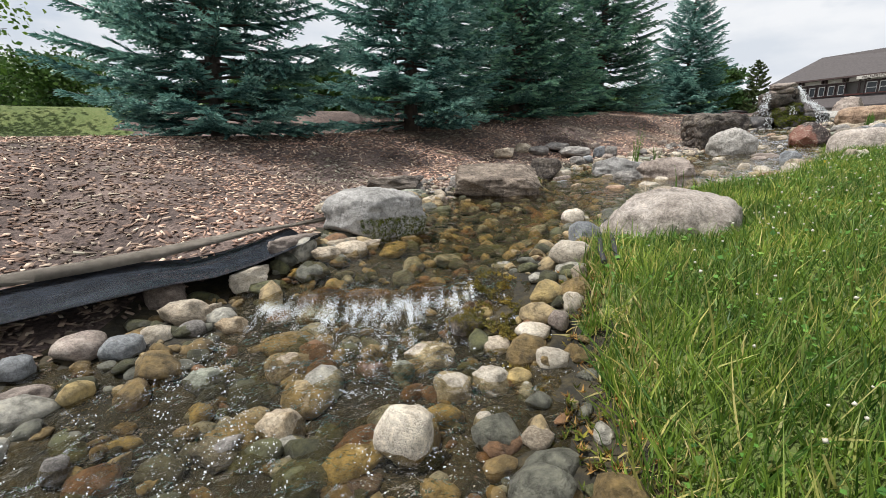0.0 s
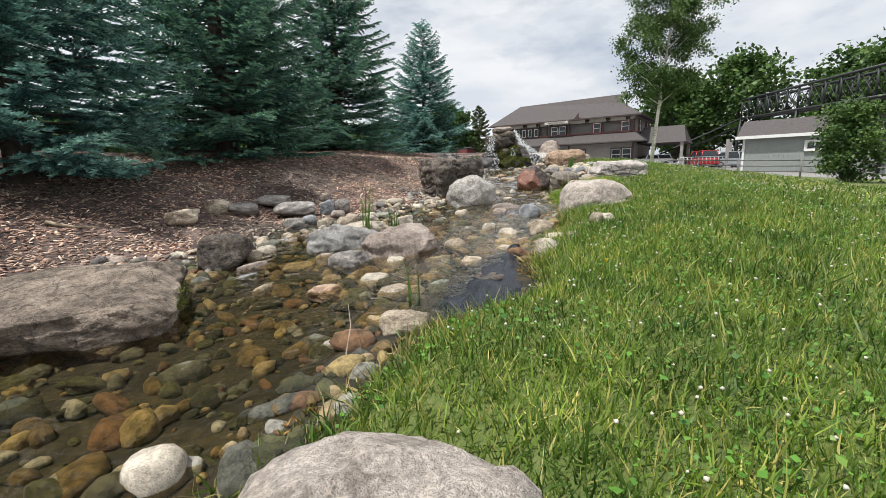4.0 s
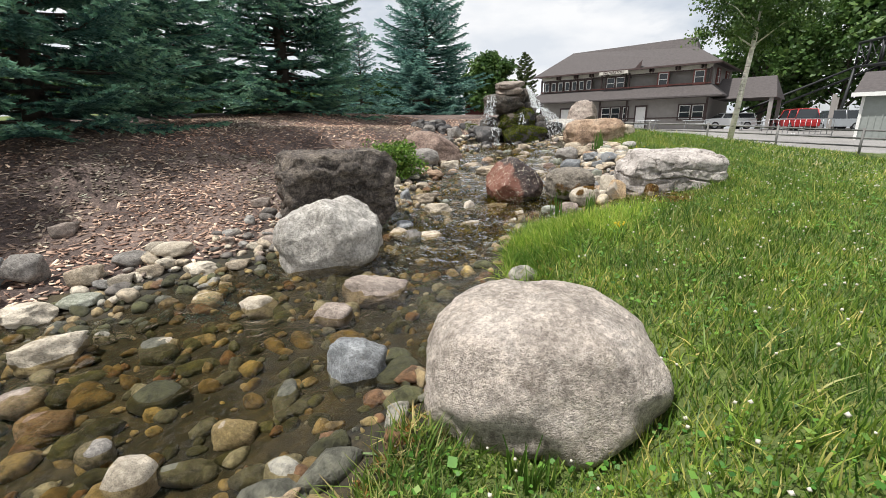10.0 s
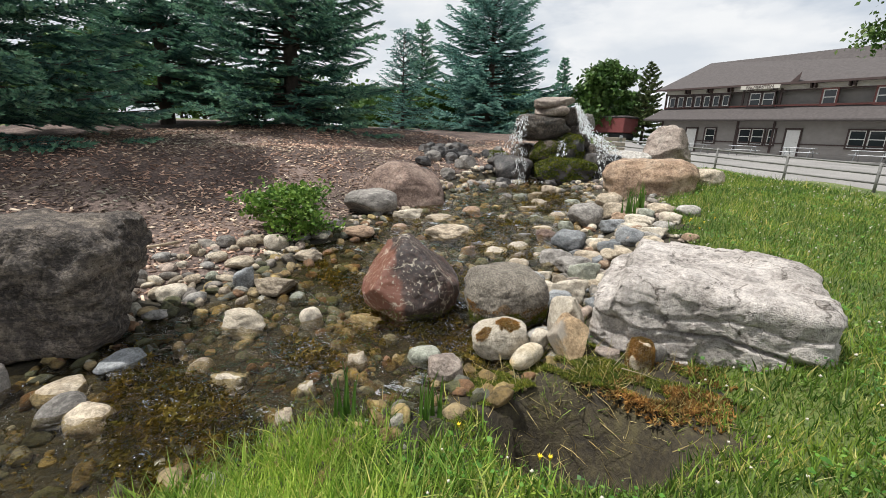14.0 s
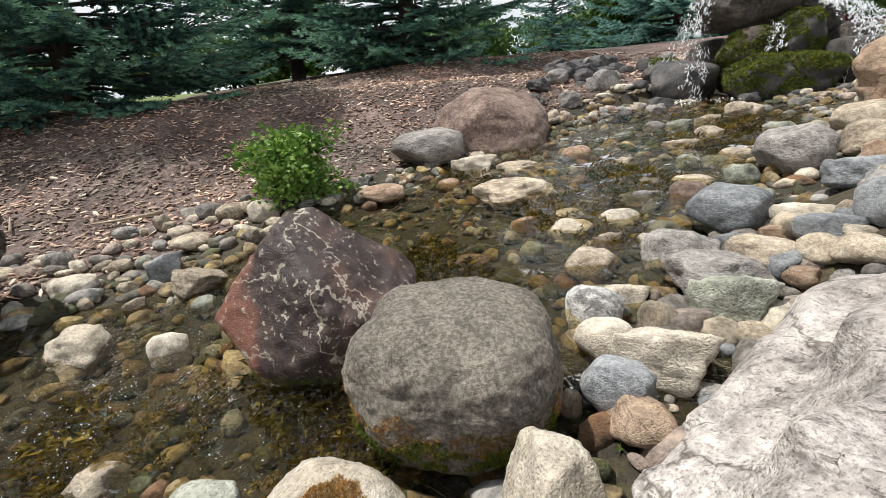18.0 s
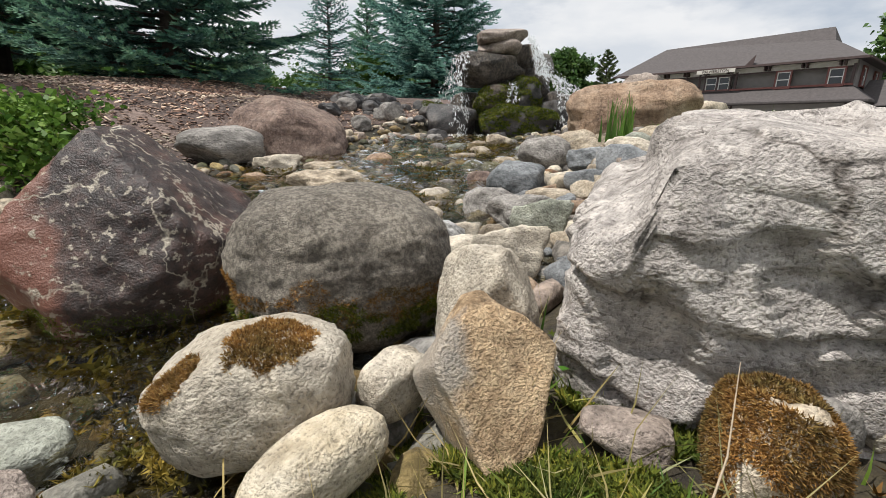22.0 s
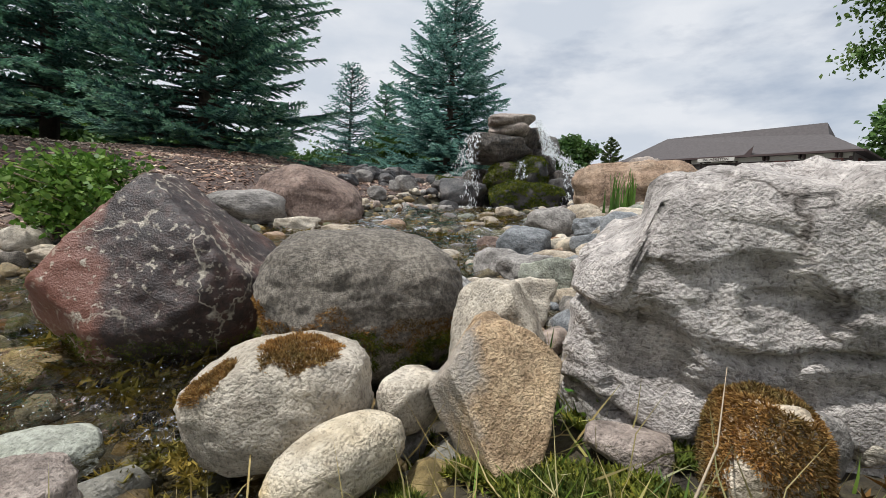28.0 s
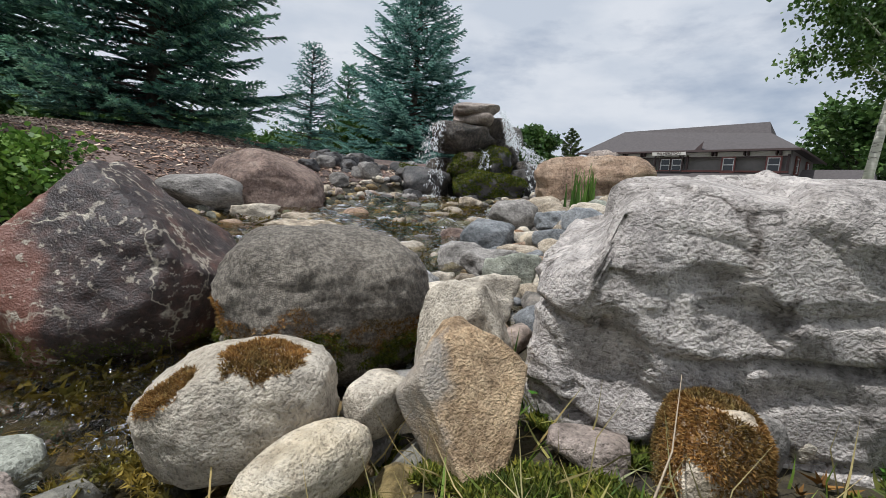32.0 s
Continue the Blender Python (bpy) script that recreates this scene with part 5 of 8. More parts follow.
boulder(24, 15.0, 17.9, 1.85, 0.95, 0.7, 0.42, -20, "U", "pale flat boulder beside the waterfall", 0.2, 5, 0.7, 0.1, 4)
boulder(25, 15.0, 15.3, 1.78, 0.5, 0.45, 0.3, 0, "T", "small tan stone on the grass", 0.2, 5, 0.7, 0.1, 4)
slab_a = boulder(26, 3.35, 8.49, 0.22, 1.02, 0.60, 0.50, -6, "N", "long pale grey slab among stream stones", 0.4, 7, 0.72, 0.13, 5, lay=0.02)
slab_b = boulder(27, 3.86, 7.66, 0.20, 0.96, 0.58, 0.52, 8, "P", "long brown grey slab among stream stones", 0.35, 7, 0.72, 0.12, 5, lay=0.03, tilt=(0, -8))
chip(slab_a, 31, 90, 0.4, 0.4, 1.5)
chip(slab_b, 32, 90, 0.4, 0.4, 1.5)
boulder(28, 1.9, 8.45, 0.28, 0.62, 0.5, 0.42, 14, "Q", "brown grey rock at the mulch edge", 0.4, 6, 0.75, 0.1, 4)
boulder(29, 18.73, 8.9, 0.45, 2.3, 1.1, 0.42, -60, "T", "long flat tan rock lying on the lawn", 0.4, 6, 0.75, 0.1, 4)
boulder(30, 10.465, 11.27, 0.90, 0.40, 0.31, 0.27, -8, "W", "white limestone with patches of brown moss", 0.14, 2, 0.90, 0.06, 5, crag=0.07, name="mossy_stone", category="stone", tilt=(0, -8))
boulder(31, 10.97, 11.36, 0.96, 0.25, 0.22, 0.35, -10, "W", "pale pinkish stone standing upright between boulders", 0.45, 3, 0.85, 0.07, 5, crag=0.10, category="stone", faces=((-0.75, -0.3, 0.58, 0.72), (0.70, -0.3, 0.64, 0.86)))
boulder(232, 10.915, 11.00, 0.92, 0.27, 0.17, 0.40, 3, "S", "orange tan wedge shaped stone leaning downhill", 0.50, 2, 0.92, 0.05, 5, crag=0.06, tilt=(-32, -3), category="stone",
        faces=((-0.86, -0.05, -0.40, 0.52), (0.84, -0.05, -0.45, 0.56), (0.70, 0.0, 0.72, 0.76), (-0.72, 0.0, 0.68, 0.72), (0.1, -0.9, -0.3, 0.72)))
boulder(33, 10.59, 11.06, 0.945, 0.14, 0.28, 0.135, -58, "C", "cream stone stained yellow at the water", 0.06, 3, 0.88, 0.05, 5, crag=0.08, category="stone", tilt=(12, 0))
boulder(34, 11.265, 10.85, 0.98, 0.165, 0.18, 0.235, -30, "T", "stone covered in dry brown moss", 0.25, 3, 0.85, 0.08, 5, name="mossy_stone", category="stone")
boulder(36, 10.73, 11.24, 0.98, 0.17, 0.13, 0.13, 30, "W", "small cream stone wedged between boulders", 0.3, 5, 0.78, 0.08, 4, crag=0.1, category="stone")
boulder(37, 11.13, 10.99, 1.00, 0.19, 0.12, 0.085, -8, "P", "small angular pinkish white stone on wet moss", 0.35, 6, 0.66, 0.06, 4, crag=0.1, category="stone", tilt=(-10, 8))
boulder(38, 10.03, 11.07, 0.82, 0.24, 0.20, 0.19, 10, "P", "pinkish pitted stone at the edge of the water", 0.25, 4, 0.80, 0.08, 5, crag=0.16, category="stone")
boulder(39, 9.92, 11.36, 0.80, 0.24, 0.19, 0.12, 20, "E", "pale flat stone lying in shallow water", 0.2, 4, 0.85, 0.07, 4, category="stone")
boulder(40, 11.52, 10.86, 1.08, 0.10, 0.09, 0.07, -20, "W", "small white stone beside the mossy ground", 0.2, 5, 0.75, 0.08, 4, category="stone")
boulder(41, 11.40, 10.90, 1.04, 0.14, 0.13, 0.13, 10, "F", "low stone under rusty brown moss", 0.2, 4, 0.8, 0.08, 4, name="mossy_stone", category="stone")
for k, (lx, ly, lz, lw, lh, lyaw) in enumerate(((-0.84, 3.03, -0.33, 0.42, 0.22, 8), (-0.46, 2.94, -0.31, 0.46, 0.24, -6), (-0.10, 2.96, -0.26, 0.34, 0.22, 10), (0.13, 2.55, -0.36, 0.26, 0.27, 30))):
    boulder(50 + k, lx, ly, lz, lw, 0.24, lh, lyaw, "J", "wet brown rock under rusty algae at the small step", 0.35, 5, 0.75, 0.10, 4, crag=0.1, name="mossy_stone", category="stone")
boulder(35, 4.05, 6.12, 0.33, 0.38, 0.30, 0.055, 40, "J", "flat brown stone slab lying on the pond liner", 0.5, 5, 0.75, 0.08, 4, name="flat_stone", category="stone")


# ---- trees ----
def needles(pos, way, size, rng, per=6, forward=0.0):
    """Needle sprays: at each place thin triangles that lean forward along the twig."""
    n = len(pos)
    way = way / (np.linalg.norm(way, axis=1)[:, None] + 1e-9)
    side = np.cross(way, np.array([0.0, 0.0, 1.0]) + rng.normal(0, 0.05, (n, 3)))
    side /= np.linalg.norm(side, axis=1)[:, None] + 1e-9
    up = np.cross(side, way)
    out = []
    for k in range(per):
        a = 2 * np.pi * k / per + rng.uniform(0, 0.9, n)
        lean = rng.uniform(0.35, 0.8, n) + forward
        d = way * lean[:, None] + side * (np.cos(a) * 0.8)[:, None] + up * (np.sin(a) * 0.65 + 0.12)[:, None]
        d /= np.linalg.norm(d, axis=1)[:, None]
        ln = size * rng.uniform(0.7, 1.25, n)
        wd = np.cross(d, way)
        wd /= np.linalg.norm(wd, axis=1)[:, None] + 1e-9
        wd *= ((0.19 + 0.05 * forward) * ln)[:, None]
        out.append(np.stack([pos - wd, pos + wd, pos + d * ln[:, None]], 1))
    return np.concatenate(out).reshape(-1, 3)


def spruce_meshes(seed, H, R, low, gap=0.31, size=0.085, full=1.15, step=0.055):
    """Trunk and crown of a spruce: tiers of flat limbs, each a frond of plump twigs with paler tips."""
    rng = np.random.default_rng(seed)
    bm = tube_bm([(0, 0, -0.3), (0.02, 0, H * 0.3), (0, 0.02, H * 0.7), (0, 0, H)], [0.022 * H, 0.017 * H, 0.008 * H, 0.004], 9)
    P, D, T = [], [], []
    z = low
    while z < H * 0.985:
        u = (z - low) / (H - low)
        count = max(4, int(round((8.5 - 3.5 * u) * full)))
        start = rng.uniform(0, 6.28)
        for k in range(count):
            az = start + 2 * np.pi * k / count + rng.normal(0, 0.16)
            L = R * (1 - u) ** 0.82 * rng.uniform(0.66, 1.2) * (0.75 + 0.25 * min(1, u * 6 + 0.4)) + 0.10
            zz = z + rng.uniform(-0.12, 0.12)
            head = np.array([math.cos(az), math.sin(az), 0.0])
            lift = -0.20 + 0.70 * u ** 1.1 + rng.normal(0, 0.05)
            m = max(4, int(L / 0.095))
            s = np.linspace(0.10, 1.0, m)
            line = head * (L * s)[:, None]
            line[:, 2] = zz + L * (lift * s + 0.22 * s * s)
            path = [tuple(p) for p in (np.array([0, 0, zz]), line[m // 2], line[-1])]
            tube_bm(path, [0.012 + 0.008 * L, 0.006 + 0.004 * L, 0.004], 4, bm, False)
            fine = np.linspace(0.3, 1.0, max(4, int(L * 0.7 / step)))
            pts = np.stack([np.interp(fine, s, line[:, c]) for c in range(3)], 1)
            P.append(pts)
            D.append(np.gradient(pts, axis=0))
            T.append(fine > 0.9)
            side = np.array([-head[1], head[0], 0])
            for j in range(1, m):
                for sg in (-1, 1):
                    tl = (0.15 + 0.36 * L * (1 - s[j]) * min(1, s[j] * 3)) * rng.uniform(0.55, 1.25)
                    if rng.random() < 0.12 + 0.5 * (s[j] < 0.35):
                        continue
                    d = head * rng.uniform(0.55, 0.9) + side * sg * 0.75 + np.array([0, 0, rng.normal(0.02, 0.10)])
                    d /= np.linalg.norm(d)
                    q = max(3, int(tl / step))
                    w = np.linspace(0.1, 1, q)
                    pts = line[j] + d * (tl * w)[:, None]
                    pts[:, 2] += 0.10 * tl * w - 0.16 * tl * w ** 2
                    P.append(pts)
                    D.append(np.repeat(d[None], q, 0))
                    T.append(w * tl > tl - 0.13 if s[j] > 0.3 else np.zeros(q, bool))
        z += gap * rng.uniform(0.8, 1.2) * (1.0 - 0.35 * u)
    P, D, T = np.concatenate(P), np.concatenate(D), np.concatenate(T)
    tri = needles(P, D, size, rng, 4, 0.65)
    n = len(tri) // 3
    crown = mesh_of("crown", tri, np.arange(3 * n), np.full(n, 3))
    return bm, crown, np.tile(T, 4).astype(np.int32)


def spruce(x, y, z, H, R, low, seed, mat, label, **kw):
    bm, crown, tips = spruce_meshes(seed, H, R, low, **kw)
    top = empty("spruce_tree", pose(x, y, z), label, "tree", "spruces beside the stream")
    part("trunk", bm, BARK, top)
    ob = new("crown", crown)
    ob.data.materials.append(mat)
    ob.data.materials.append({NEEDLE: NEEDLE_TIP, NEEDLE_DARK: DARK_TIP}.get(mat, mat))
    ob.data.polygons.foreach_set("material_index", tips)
    ob.parent = top
    return top


def lift_of(x, y):
    return height(x, y) - 0.05


spruce(-4.75, 9.7, lift_of(-4.75, 9.7), 8.5, 2.75, 0.30, 1, NEEDLE, "tall blue spruce with low drooping limbs over mulch")
spruce(-0.9, 12.9, lift_of(-0.9, 12.9), 10.0, 2.8, 0.40, 2, NEEDLE, "tall blue spruce with a bare lower trunk")
spruce(2.55, 16.7, lift_of(2.55, 16.7), 10.5, 3.15, 0.12, 3, NEEDLE_DARK, "broad dark blue green spruce beside the mulch")
spruce(7.13, 21.3, lift_of(7.13, 21.3), 10.0, 2.85, 0.25, 4, NEEDLE_DARK, "wide dark green spruce behind the stream")
spruce(13.6, 26.1, lift_of(13.6, 26.1), 7.25, 2.75, 0.3, 5, NEEDLE, "open topped blue spruce behind the waterfall")
spruce(10.2, 24.4, lift_of(10.2, 24.4), 3.15, 1.05, 0.1, 6, NEEDLE, "small young blue spruce with pointed tip", gap=0.24, size=0.06)
spruce(3.8, 21.7, lift_of(3.8, 21.7), 9.0, 2.2, 0.7, 7, NEEDLE_DARK, "thin dark spruce standing behind the others")


def leaves(pos, size, rng, droop=0.3):
    """A leaf, a bent four-cornered blade, at each place."""
    n = len(pos)
    d = rng.normal(0, 1, (n, 3))
    d[:, 2] = d[:, 2] * 0.6 - droop
    d /= np.linalg.norm(d, axis=1)[:, None]
    s = np.cross(d, rng.normal(0, 1, (n, 3)))
    s /= np.linalg.norm(s, axis=1)[:, None] + 1e-9
    ln = size * rng.uniform(0.65, 1.3, n)[:, None]
    nrm = np.cross(d, s)
    v = np.stack([pos, pos + d * ln * 0.45 + s * ln * 0.36 + nrm * ln * 0.1, pos + d * ln, pos + d * ln * 0.45 - s * ln * 0.36 + nrm * ln * 0.1], 1)
    return v.reshape(-1, 3)


def broadleaf(name, x, y, z, H, R, seed, count, leaf, mat, bark, label, bottom=0.3, trunk_r=0.16, limbs=16, lean=0.0, droop=0.3, clump=0.30, squash=1.0, category="tree"):
    """A broad-leaved tree or shrub: trunk, forking limbs, leaves in clumps at the twigs with gaps between."""
    rng = np.random.default_rng(seed)
    top = empty(name, pose(x, y, z), label, category)
    bm = tube_bm([(0, 0, -0.25), (lean * 0.15, 0, H * 0.15), (lean * 0.5, 0.02, H * 0.5), (lean, 0, H * 0.93)], [trunk_r * 1.15, trunk_r, trunk_r * 0.6, 0.015], 10)
    tips = []
    for k in range(limbs):
        u = (k + rng.uniform(0, 1)) / limbs
        z0 = H * (bottom + (0.93 - bottom) * u * 0.9)
        az = k * 2.4 + rng.normal(0, 0.3)
        prof = math.sin(math.pi * min(0.97, 0.22 + 0.74 * u)) ** 0.8
        L = R * prof * rng.uniform(0.7, 1.2)
        rise = L * rng.uniform(0.25, 0.75)
        root = np.array([lean * z0 / H, 0, z0])
        mid = root + np.array([math.cos(az) * L * 0.5, math.sin(az) * L * 0.5, rise * 0.7])
        end = root + np.array([math.cos(az) * L, math.sin(az) * L, rise])
        tube_bm([tuple(root), tuple(mid), tuple(end)], [trunk_r * 0.36 * (1.1 - u), trunk_r * 0.2 * (1.1 - u), 0.006], 5, bm, False)
        for j in range(7):
            s = rng.uniform(0.3, 1.05)
            c = root * (1 - s) + end * s + np.array([0, 0, rise * 0.25 * math.sin(math.pi * s)])
            tips.append(c + rng.normal(0, clump * R * 0.45, 3) * np.array([1, 1, 0.8]))
    tips = np.array(tips)
    pick = rng.integers(0, len(tips), count)
    pos = tips[pick] + rng.normal(0, clump * R * 0.42, (count, 3)) * np.array([1, 1, 0.8 * squash])
    pos[:, 2] = np.maximum(pos[:, 2], 0.05)
    part("trunk", bm, bark, top)
    v = leaves(pos, leaf, rng, droop)
    ob = new("crown", mesh_of("crown", v, np.arange(len(v)), np.full(count, 4)))
    ob.data.materials.append(mat)
    ob.parent = top
    return top


broadleaf("birch_tree", 20.4, 16.3, 1.55, 10.4, 2.0, 21, 46000, 0.095, BIRCH_LEAF, BIRCH_BARK, "young white barked birch leaning on the lawn", 0.25, 0.078, 44, lean=1.5, droop=0.9, clump=0.22)
broadleaf("shrub", 25.0, 10.6, 0.45, 3.7, 1.45, 22, 9000, 0.13, BIRCH_LEAF, BARK, "leafy shrubby tree beside the flat rock", 0.05, 0.08, 22, clump=0.3)


# ---- the station building ----
def local_part(name, parent, mat, sx, sy, sz, at, bevel=0.0, label="", rot=(0, 0, 0)):
    bm = box_bm(sx, sy, sz, (0, 0, 0), bevel)
    ob = part(name, bm, mat, parent, label)
    ob.matrix_basis = pose(*at, *rot)
    return ob


def prism(name, parent, mat, corners, faces, label=""):
    bm = bmesh.new()
    vs = [bm.verts.new(c) for c in corners]
    for f in faces:
        bm.faces.new([vs[i] for i in f])
    bmesh.ops.recalc_face_normals(bm, faces=bm.faces)
    return part(name, bm, mat, parent, label)


def window(parent, x, y, z, w, h, frame_mat, sash_mat, bars=(1, 2)):
    """A sash window set in the front wall: outer casing, sash, panes."""
    top = empty("window", Matrix.Identity(4), "", "")
    top.parent = parent
    top.matrix_basis = pose(x, y, z)
    bm = bmesh.new()
    c = 0.11
    for a in ((w + 2 * c, 0.12, c, 0, h / 2 + c / 2), (w + 2 * c, 0.14, c, 0, -h / 2 - c / 2), (c, 0.12, h, -w / 2 - c / 2, 0), (c, 0.12, h, w / 2 + c / 2, 0)):
        box_bm(a[0], a[1], a[2], (a[3], -0.05, a[4]), 0, bm)
    part("casing", bm, frame_mat, top)
    bm = bmesh.new()
    s = 0.065
    for a in ((w, 0.06, s, 0, h / 2 - s / 2), (w, 0.06, s, 0, -h / 2 + s / 2), (s, 0.06, h - 2 * s, -w / 2 + s / 2, 0), (s, 0.06, h - 2 * s, w / 2 - s / 2, 0)):
        box_bm(a[0], a[1], a[2], (a[3], -0.02, a[4]), 0, bm)
    for k in range(1, bars[0]):
        box_bm(s, 0.05, h - 2 * s, (-w / 2 + w * k / bars[0], -0.018, 0), 0, bm)
    for k in range(1, bars[1]):
        box_bm(w - 2 * s, 0.05, s, (0, -0.018, -h / 2 + h * k / bars[1]), 0, bm)
    part("sash", bm, sash_mat, top)
    part("pane", box_bm(w - s, 0.02, h - s, (0, 0.01, 0)), GLASS, top)
    return top


def station():
    """Local x runs along the front from its far end, y points into the building, z up from its floor."""
    L, D = 17.7, 8.5
    m = pose(38.19, 52.88, 1.95, 0, 0, -64.7)
    b = empty("station_building", m, "two storey taupe railway station with brown hipped roof", "building")
    local_part("wall", b, SIDING_LOW, L, D, 3.3, (L / 2, D / 2, 1.35))
    local_part("wall", b, SIDING, L - 0.02, D - 0.6, 2.9, (L / 2, D / 2 + 0.28, 4.45))
    # skirt roof round the front and the near end
    e = 1.35
    prism("skirt_roof", b, ROOF, [(-e, -e, 2.95), (L + e, -e, 2.95), (L + e, D, 2.95), (L, 0.0, 4.02), (L, D, 4.02), (0, 0.0, 4.02), (-e, D, 2.95), (0, D, 4.02),
                                 (-e, -e, 2.82), (L + e, -e, 2.82), (L + e, D, 2.82), (-e, D, 2.82)],
          [(0, 1, 3, 5), (1, 2, 4, 3), (0, 5, 7, 6), (8, 9, 1, 0), (9, 10, 2, 1), (11, 8, 0, 6), (8, 11, 10, 9)])
    # main roof: hip at the far end, small gable over a hip at the near end
    o = 0.75
    prism("roof", b, ROOF, [(-o, -o, 5.8), (L + o, -o, 5.8), (L + o, D + o, 5.8), (-o, D + o, 5.8), (1.6, D / 2, 8.75), (L - 2.75, D / 2, 8.90),
                           (L - 2.3, D / 2 - 1.0, 7.75), (L - 2.3, D / 2 + 1.0, 7.75)],
          [(0, 1, 6, 5, 4), (1, 2, 7, 6), (2, 3, 4, 5, 7), (3, 0, 4), (5, 6, 7), (0, 3, 2, 1)])
    local_part("fascia", b, TRIM_DARK, L + 1.5, 0.10, 0.16, (L / 2, -o - 0.05, 5.75))
    local_part("fascia", b, TRIM_DARK, 0.10, D + 1.5, 0.16, (L + o + 0.05, D / 2, 5.75))
    local_part("frieze", b, CREAM, L, 0.06, 0.42, (L / 2, -0.05, 5.52))
    local_part("frieze_band", b, TRIM_DARK, L + 0.1, 0.10, 0.10, (L / 2, -0.07, 5.28))
    local_part("belt_band", b, TRIM_RED, L + 0.1, 0.10, 0.14, (L / 2, -0.07, 4.09))
    local_part("dado_band", b, TRIM_DARK, L + 0.04, 0.08, 0.10, (L / 2, -0.05, 1.0))
    for x in (0.06, L - 0.06, 7.3, 10.2):
        local_part("corner_board", b, TRIM_DARK, 0.16, 0.10, 2.6, (x, -0.09, 1.5))
        local_part("corner_board", b, TRIM_DARK, 0.16, 0.12, 1.3, (x, -0.085, 4.8))
    for x in (2.3, 4.4, 6.2, 7.9, 9.7, 12.4, 14.8, 17.0):
        for dx in (-0.13, 0.13):
            local_part("bracket", b, TRIM_DARK, 0.10, 0.55, 0.34, (x + dx, -0.32, 5.54), 0.02)
    # upper windows: a strip of seven, a pair, two singles
    for k in range(7):
        window(b, 0.75 + 0.85 * k, -0.03, 4.62, 0.56, 0.95, TRIM_DARK, WHITE, (1, 1))
    for x in (8.27, 9.29):
        window(b, x, -0.03, 4.62, 0.86, 1.10, TRIM_DARK, WHITE)
    for x in (13.5, 16.7):
        window(b, x, -0.03, 4.64, 0.86, 1.15, TRIM_RED, WHITE)
    # lower storey: windows and doors
    for x, w in ((8.0, 0.95), (9.05, 0.95), (15.8, 1.0), (16.95, 1.0), (5.0, 0.9)):
        window(b, x, -0.03, 1.5, w, 1.3, TRIM_DARK, WHITE)
    window(b, 10.1, -0.03, 1.5, 0.5, 1.3, TRIM_DARK, WHITE)
    for x in (11.68, 3.2):
        d = empty("door", Matrix.Identity(4), "white panelled door", "")
        d.parent = b
        d.matrix_basis = pose(x, -0.06, 1.05)
        part("door_leaf", box_bm(0.95, 0.07, 2.1, (0, 0, 0), 0.01), WHITE, d)
        bm = bmesh.new()
        for a in ((0.12, 2.2, -0.55, 0.03), (0.12, 2.2, 0.55, 0.03)):
            box_bm(a[0], 0.10, a[1], (a[2], -0.01, a[3]), 0, bm)
        box_bm(1.22, 0.10, 0.12, (0, -0.01, 1.16), 0, bm)
        part("door_frame", bm, TRIM_DARK, d)
        part("handle", tube_bm([(0.36, -0.08, 0.0), (0.36, -0.08, 0.12)], [0.02, 0.02], 6), GREY_METAL, d)
    # near end wall windows
    for y in (2.2, 6.0):
        w = window(b, L + 0.03, y, 4.78, 0.95, 1.25, TRIM_RED, WHITE)
        w.matrix_basis = pose(L + 0.03, y, 4.78, 0, 0, 90)
    # name board over the paired windows
    s = local_part("name_board", b, CREAM, 3.0, 0.06, 0.30, (8.8, -0.86, 5.56), 0, "cream board with dark place name")
    cu = bpy.data.curves.new("lettering", "FONT")
    cu.body, cu.size, cu.align_x, cu.align_y, cu.extrude = "PALMERSTON", 0.34, "CENTER", "CENTER", 0.01
    tmp = bpy.data.objects.new("lettering_source", cu)
    scene.collection.objects.link(tmp)
    dg = bpy.context.evaluated_depsgraph_get()
    me = bpy.data.meshes.new_from_object(tmp.evaluated_get(dg))
    bpy.data.objects.remove(tmp)
    me.materials.append(TRIM_DARK)
    t = new("lettering", me)
    t.parent = s
    t.matrix_basis = pose(0, -0.045, 0, 90, 0, 0)
    # small snow guard peak on the eave
    prism("eave_peak", b, TRIM_DARK, [(10.9, -0.8, 5.80), (11.5, -0.8, 5.86), (11.6, -0.8, 6.6), (11.3, -0.3, 6.15)], [(0, 1, 2), (0, 2, 3), (1, 3, 2), (0, 3, 1)])
    # open porch beyond the near end
    prism("porch_roof", b, ROOF, [(L + 0.3, 0.2, 2.6), (L + 5.2, 0.2, 2.6), (L + 5.2, 6.0, 2.6), (L + 0.3, 6.0, 2.6), (L + 0.3, 3.1, 4.6), (L + 4.6, 3.1, 4.6)],
          [(0, 1, 5, 4), (2, 3, 4, 5), (1, 2, 5), (0, 4, 3), (0, 3, 2, 1)])
    for x in (L + 4.8, L + 9.0):
        for y in (0.5, 5.7):
            local_part("porch_post", b, SIDING_LOW, 0.3, 0.3, 2.7, (x, y, 1.25))
    return b


station()

# ---- the waterfall: a pile of flat rocks, origin at its foot, x to the right, z up ----
FALL = pose(13.30, 18.1, 1.58, 0, 0, -10)


def fall_rock(seed, x, y, z, w, d, h, yaw, kind, label, box=0.3, cuts=5, cut_depth=0.75, rough=0.1, taper=0.0, tilt=(0, 0)):
    me = rock_mesh("waterfall_rock", seed, w, d, h, box, cuts, cut_depth, rough, 4, taper)
    me.materials.append(STONE[kind])
    ob = new("waterfall_rock", me)
    ob.matrix_world = FALL @ pose(x, y, z, tilt[0], tilt[1], yaw)
    return tagged(ob, label, "rock", "rocks of the waterfall")


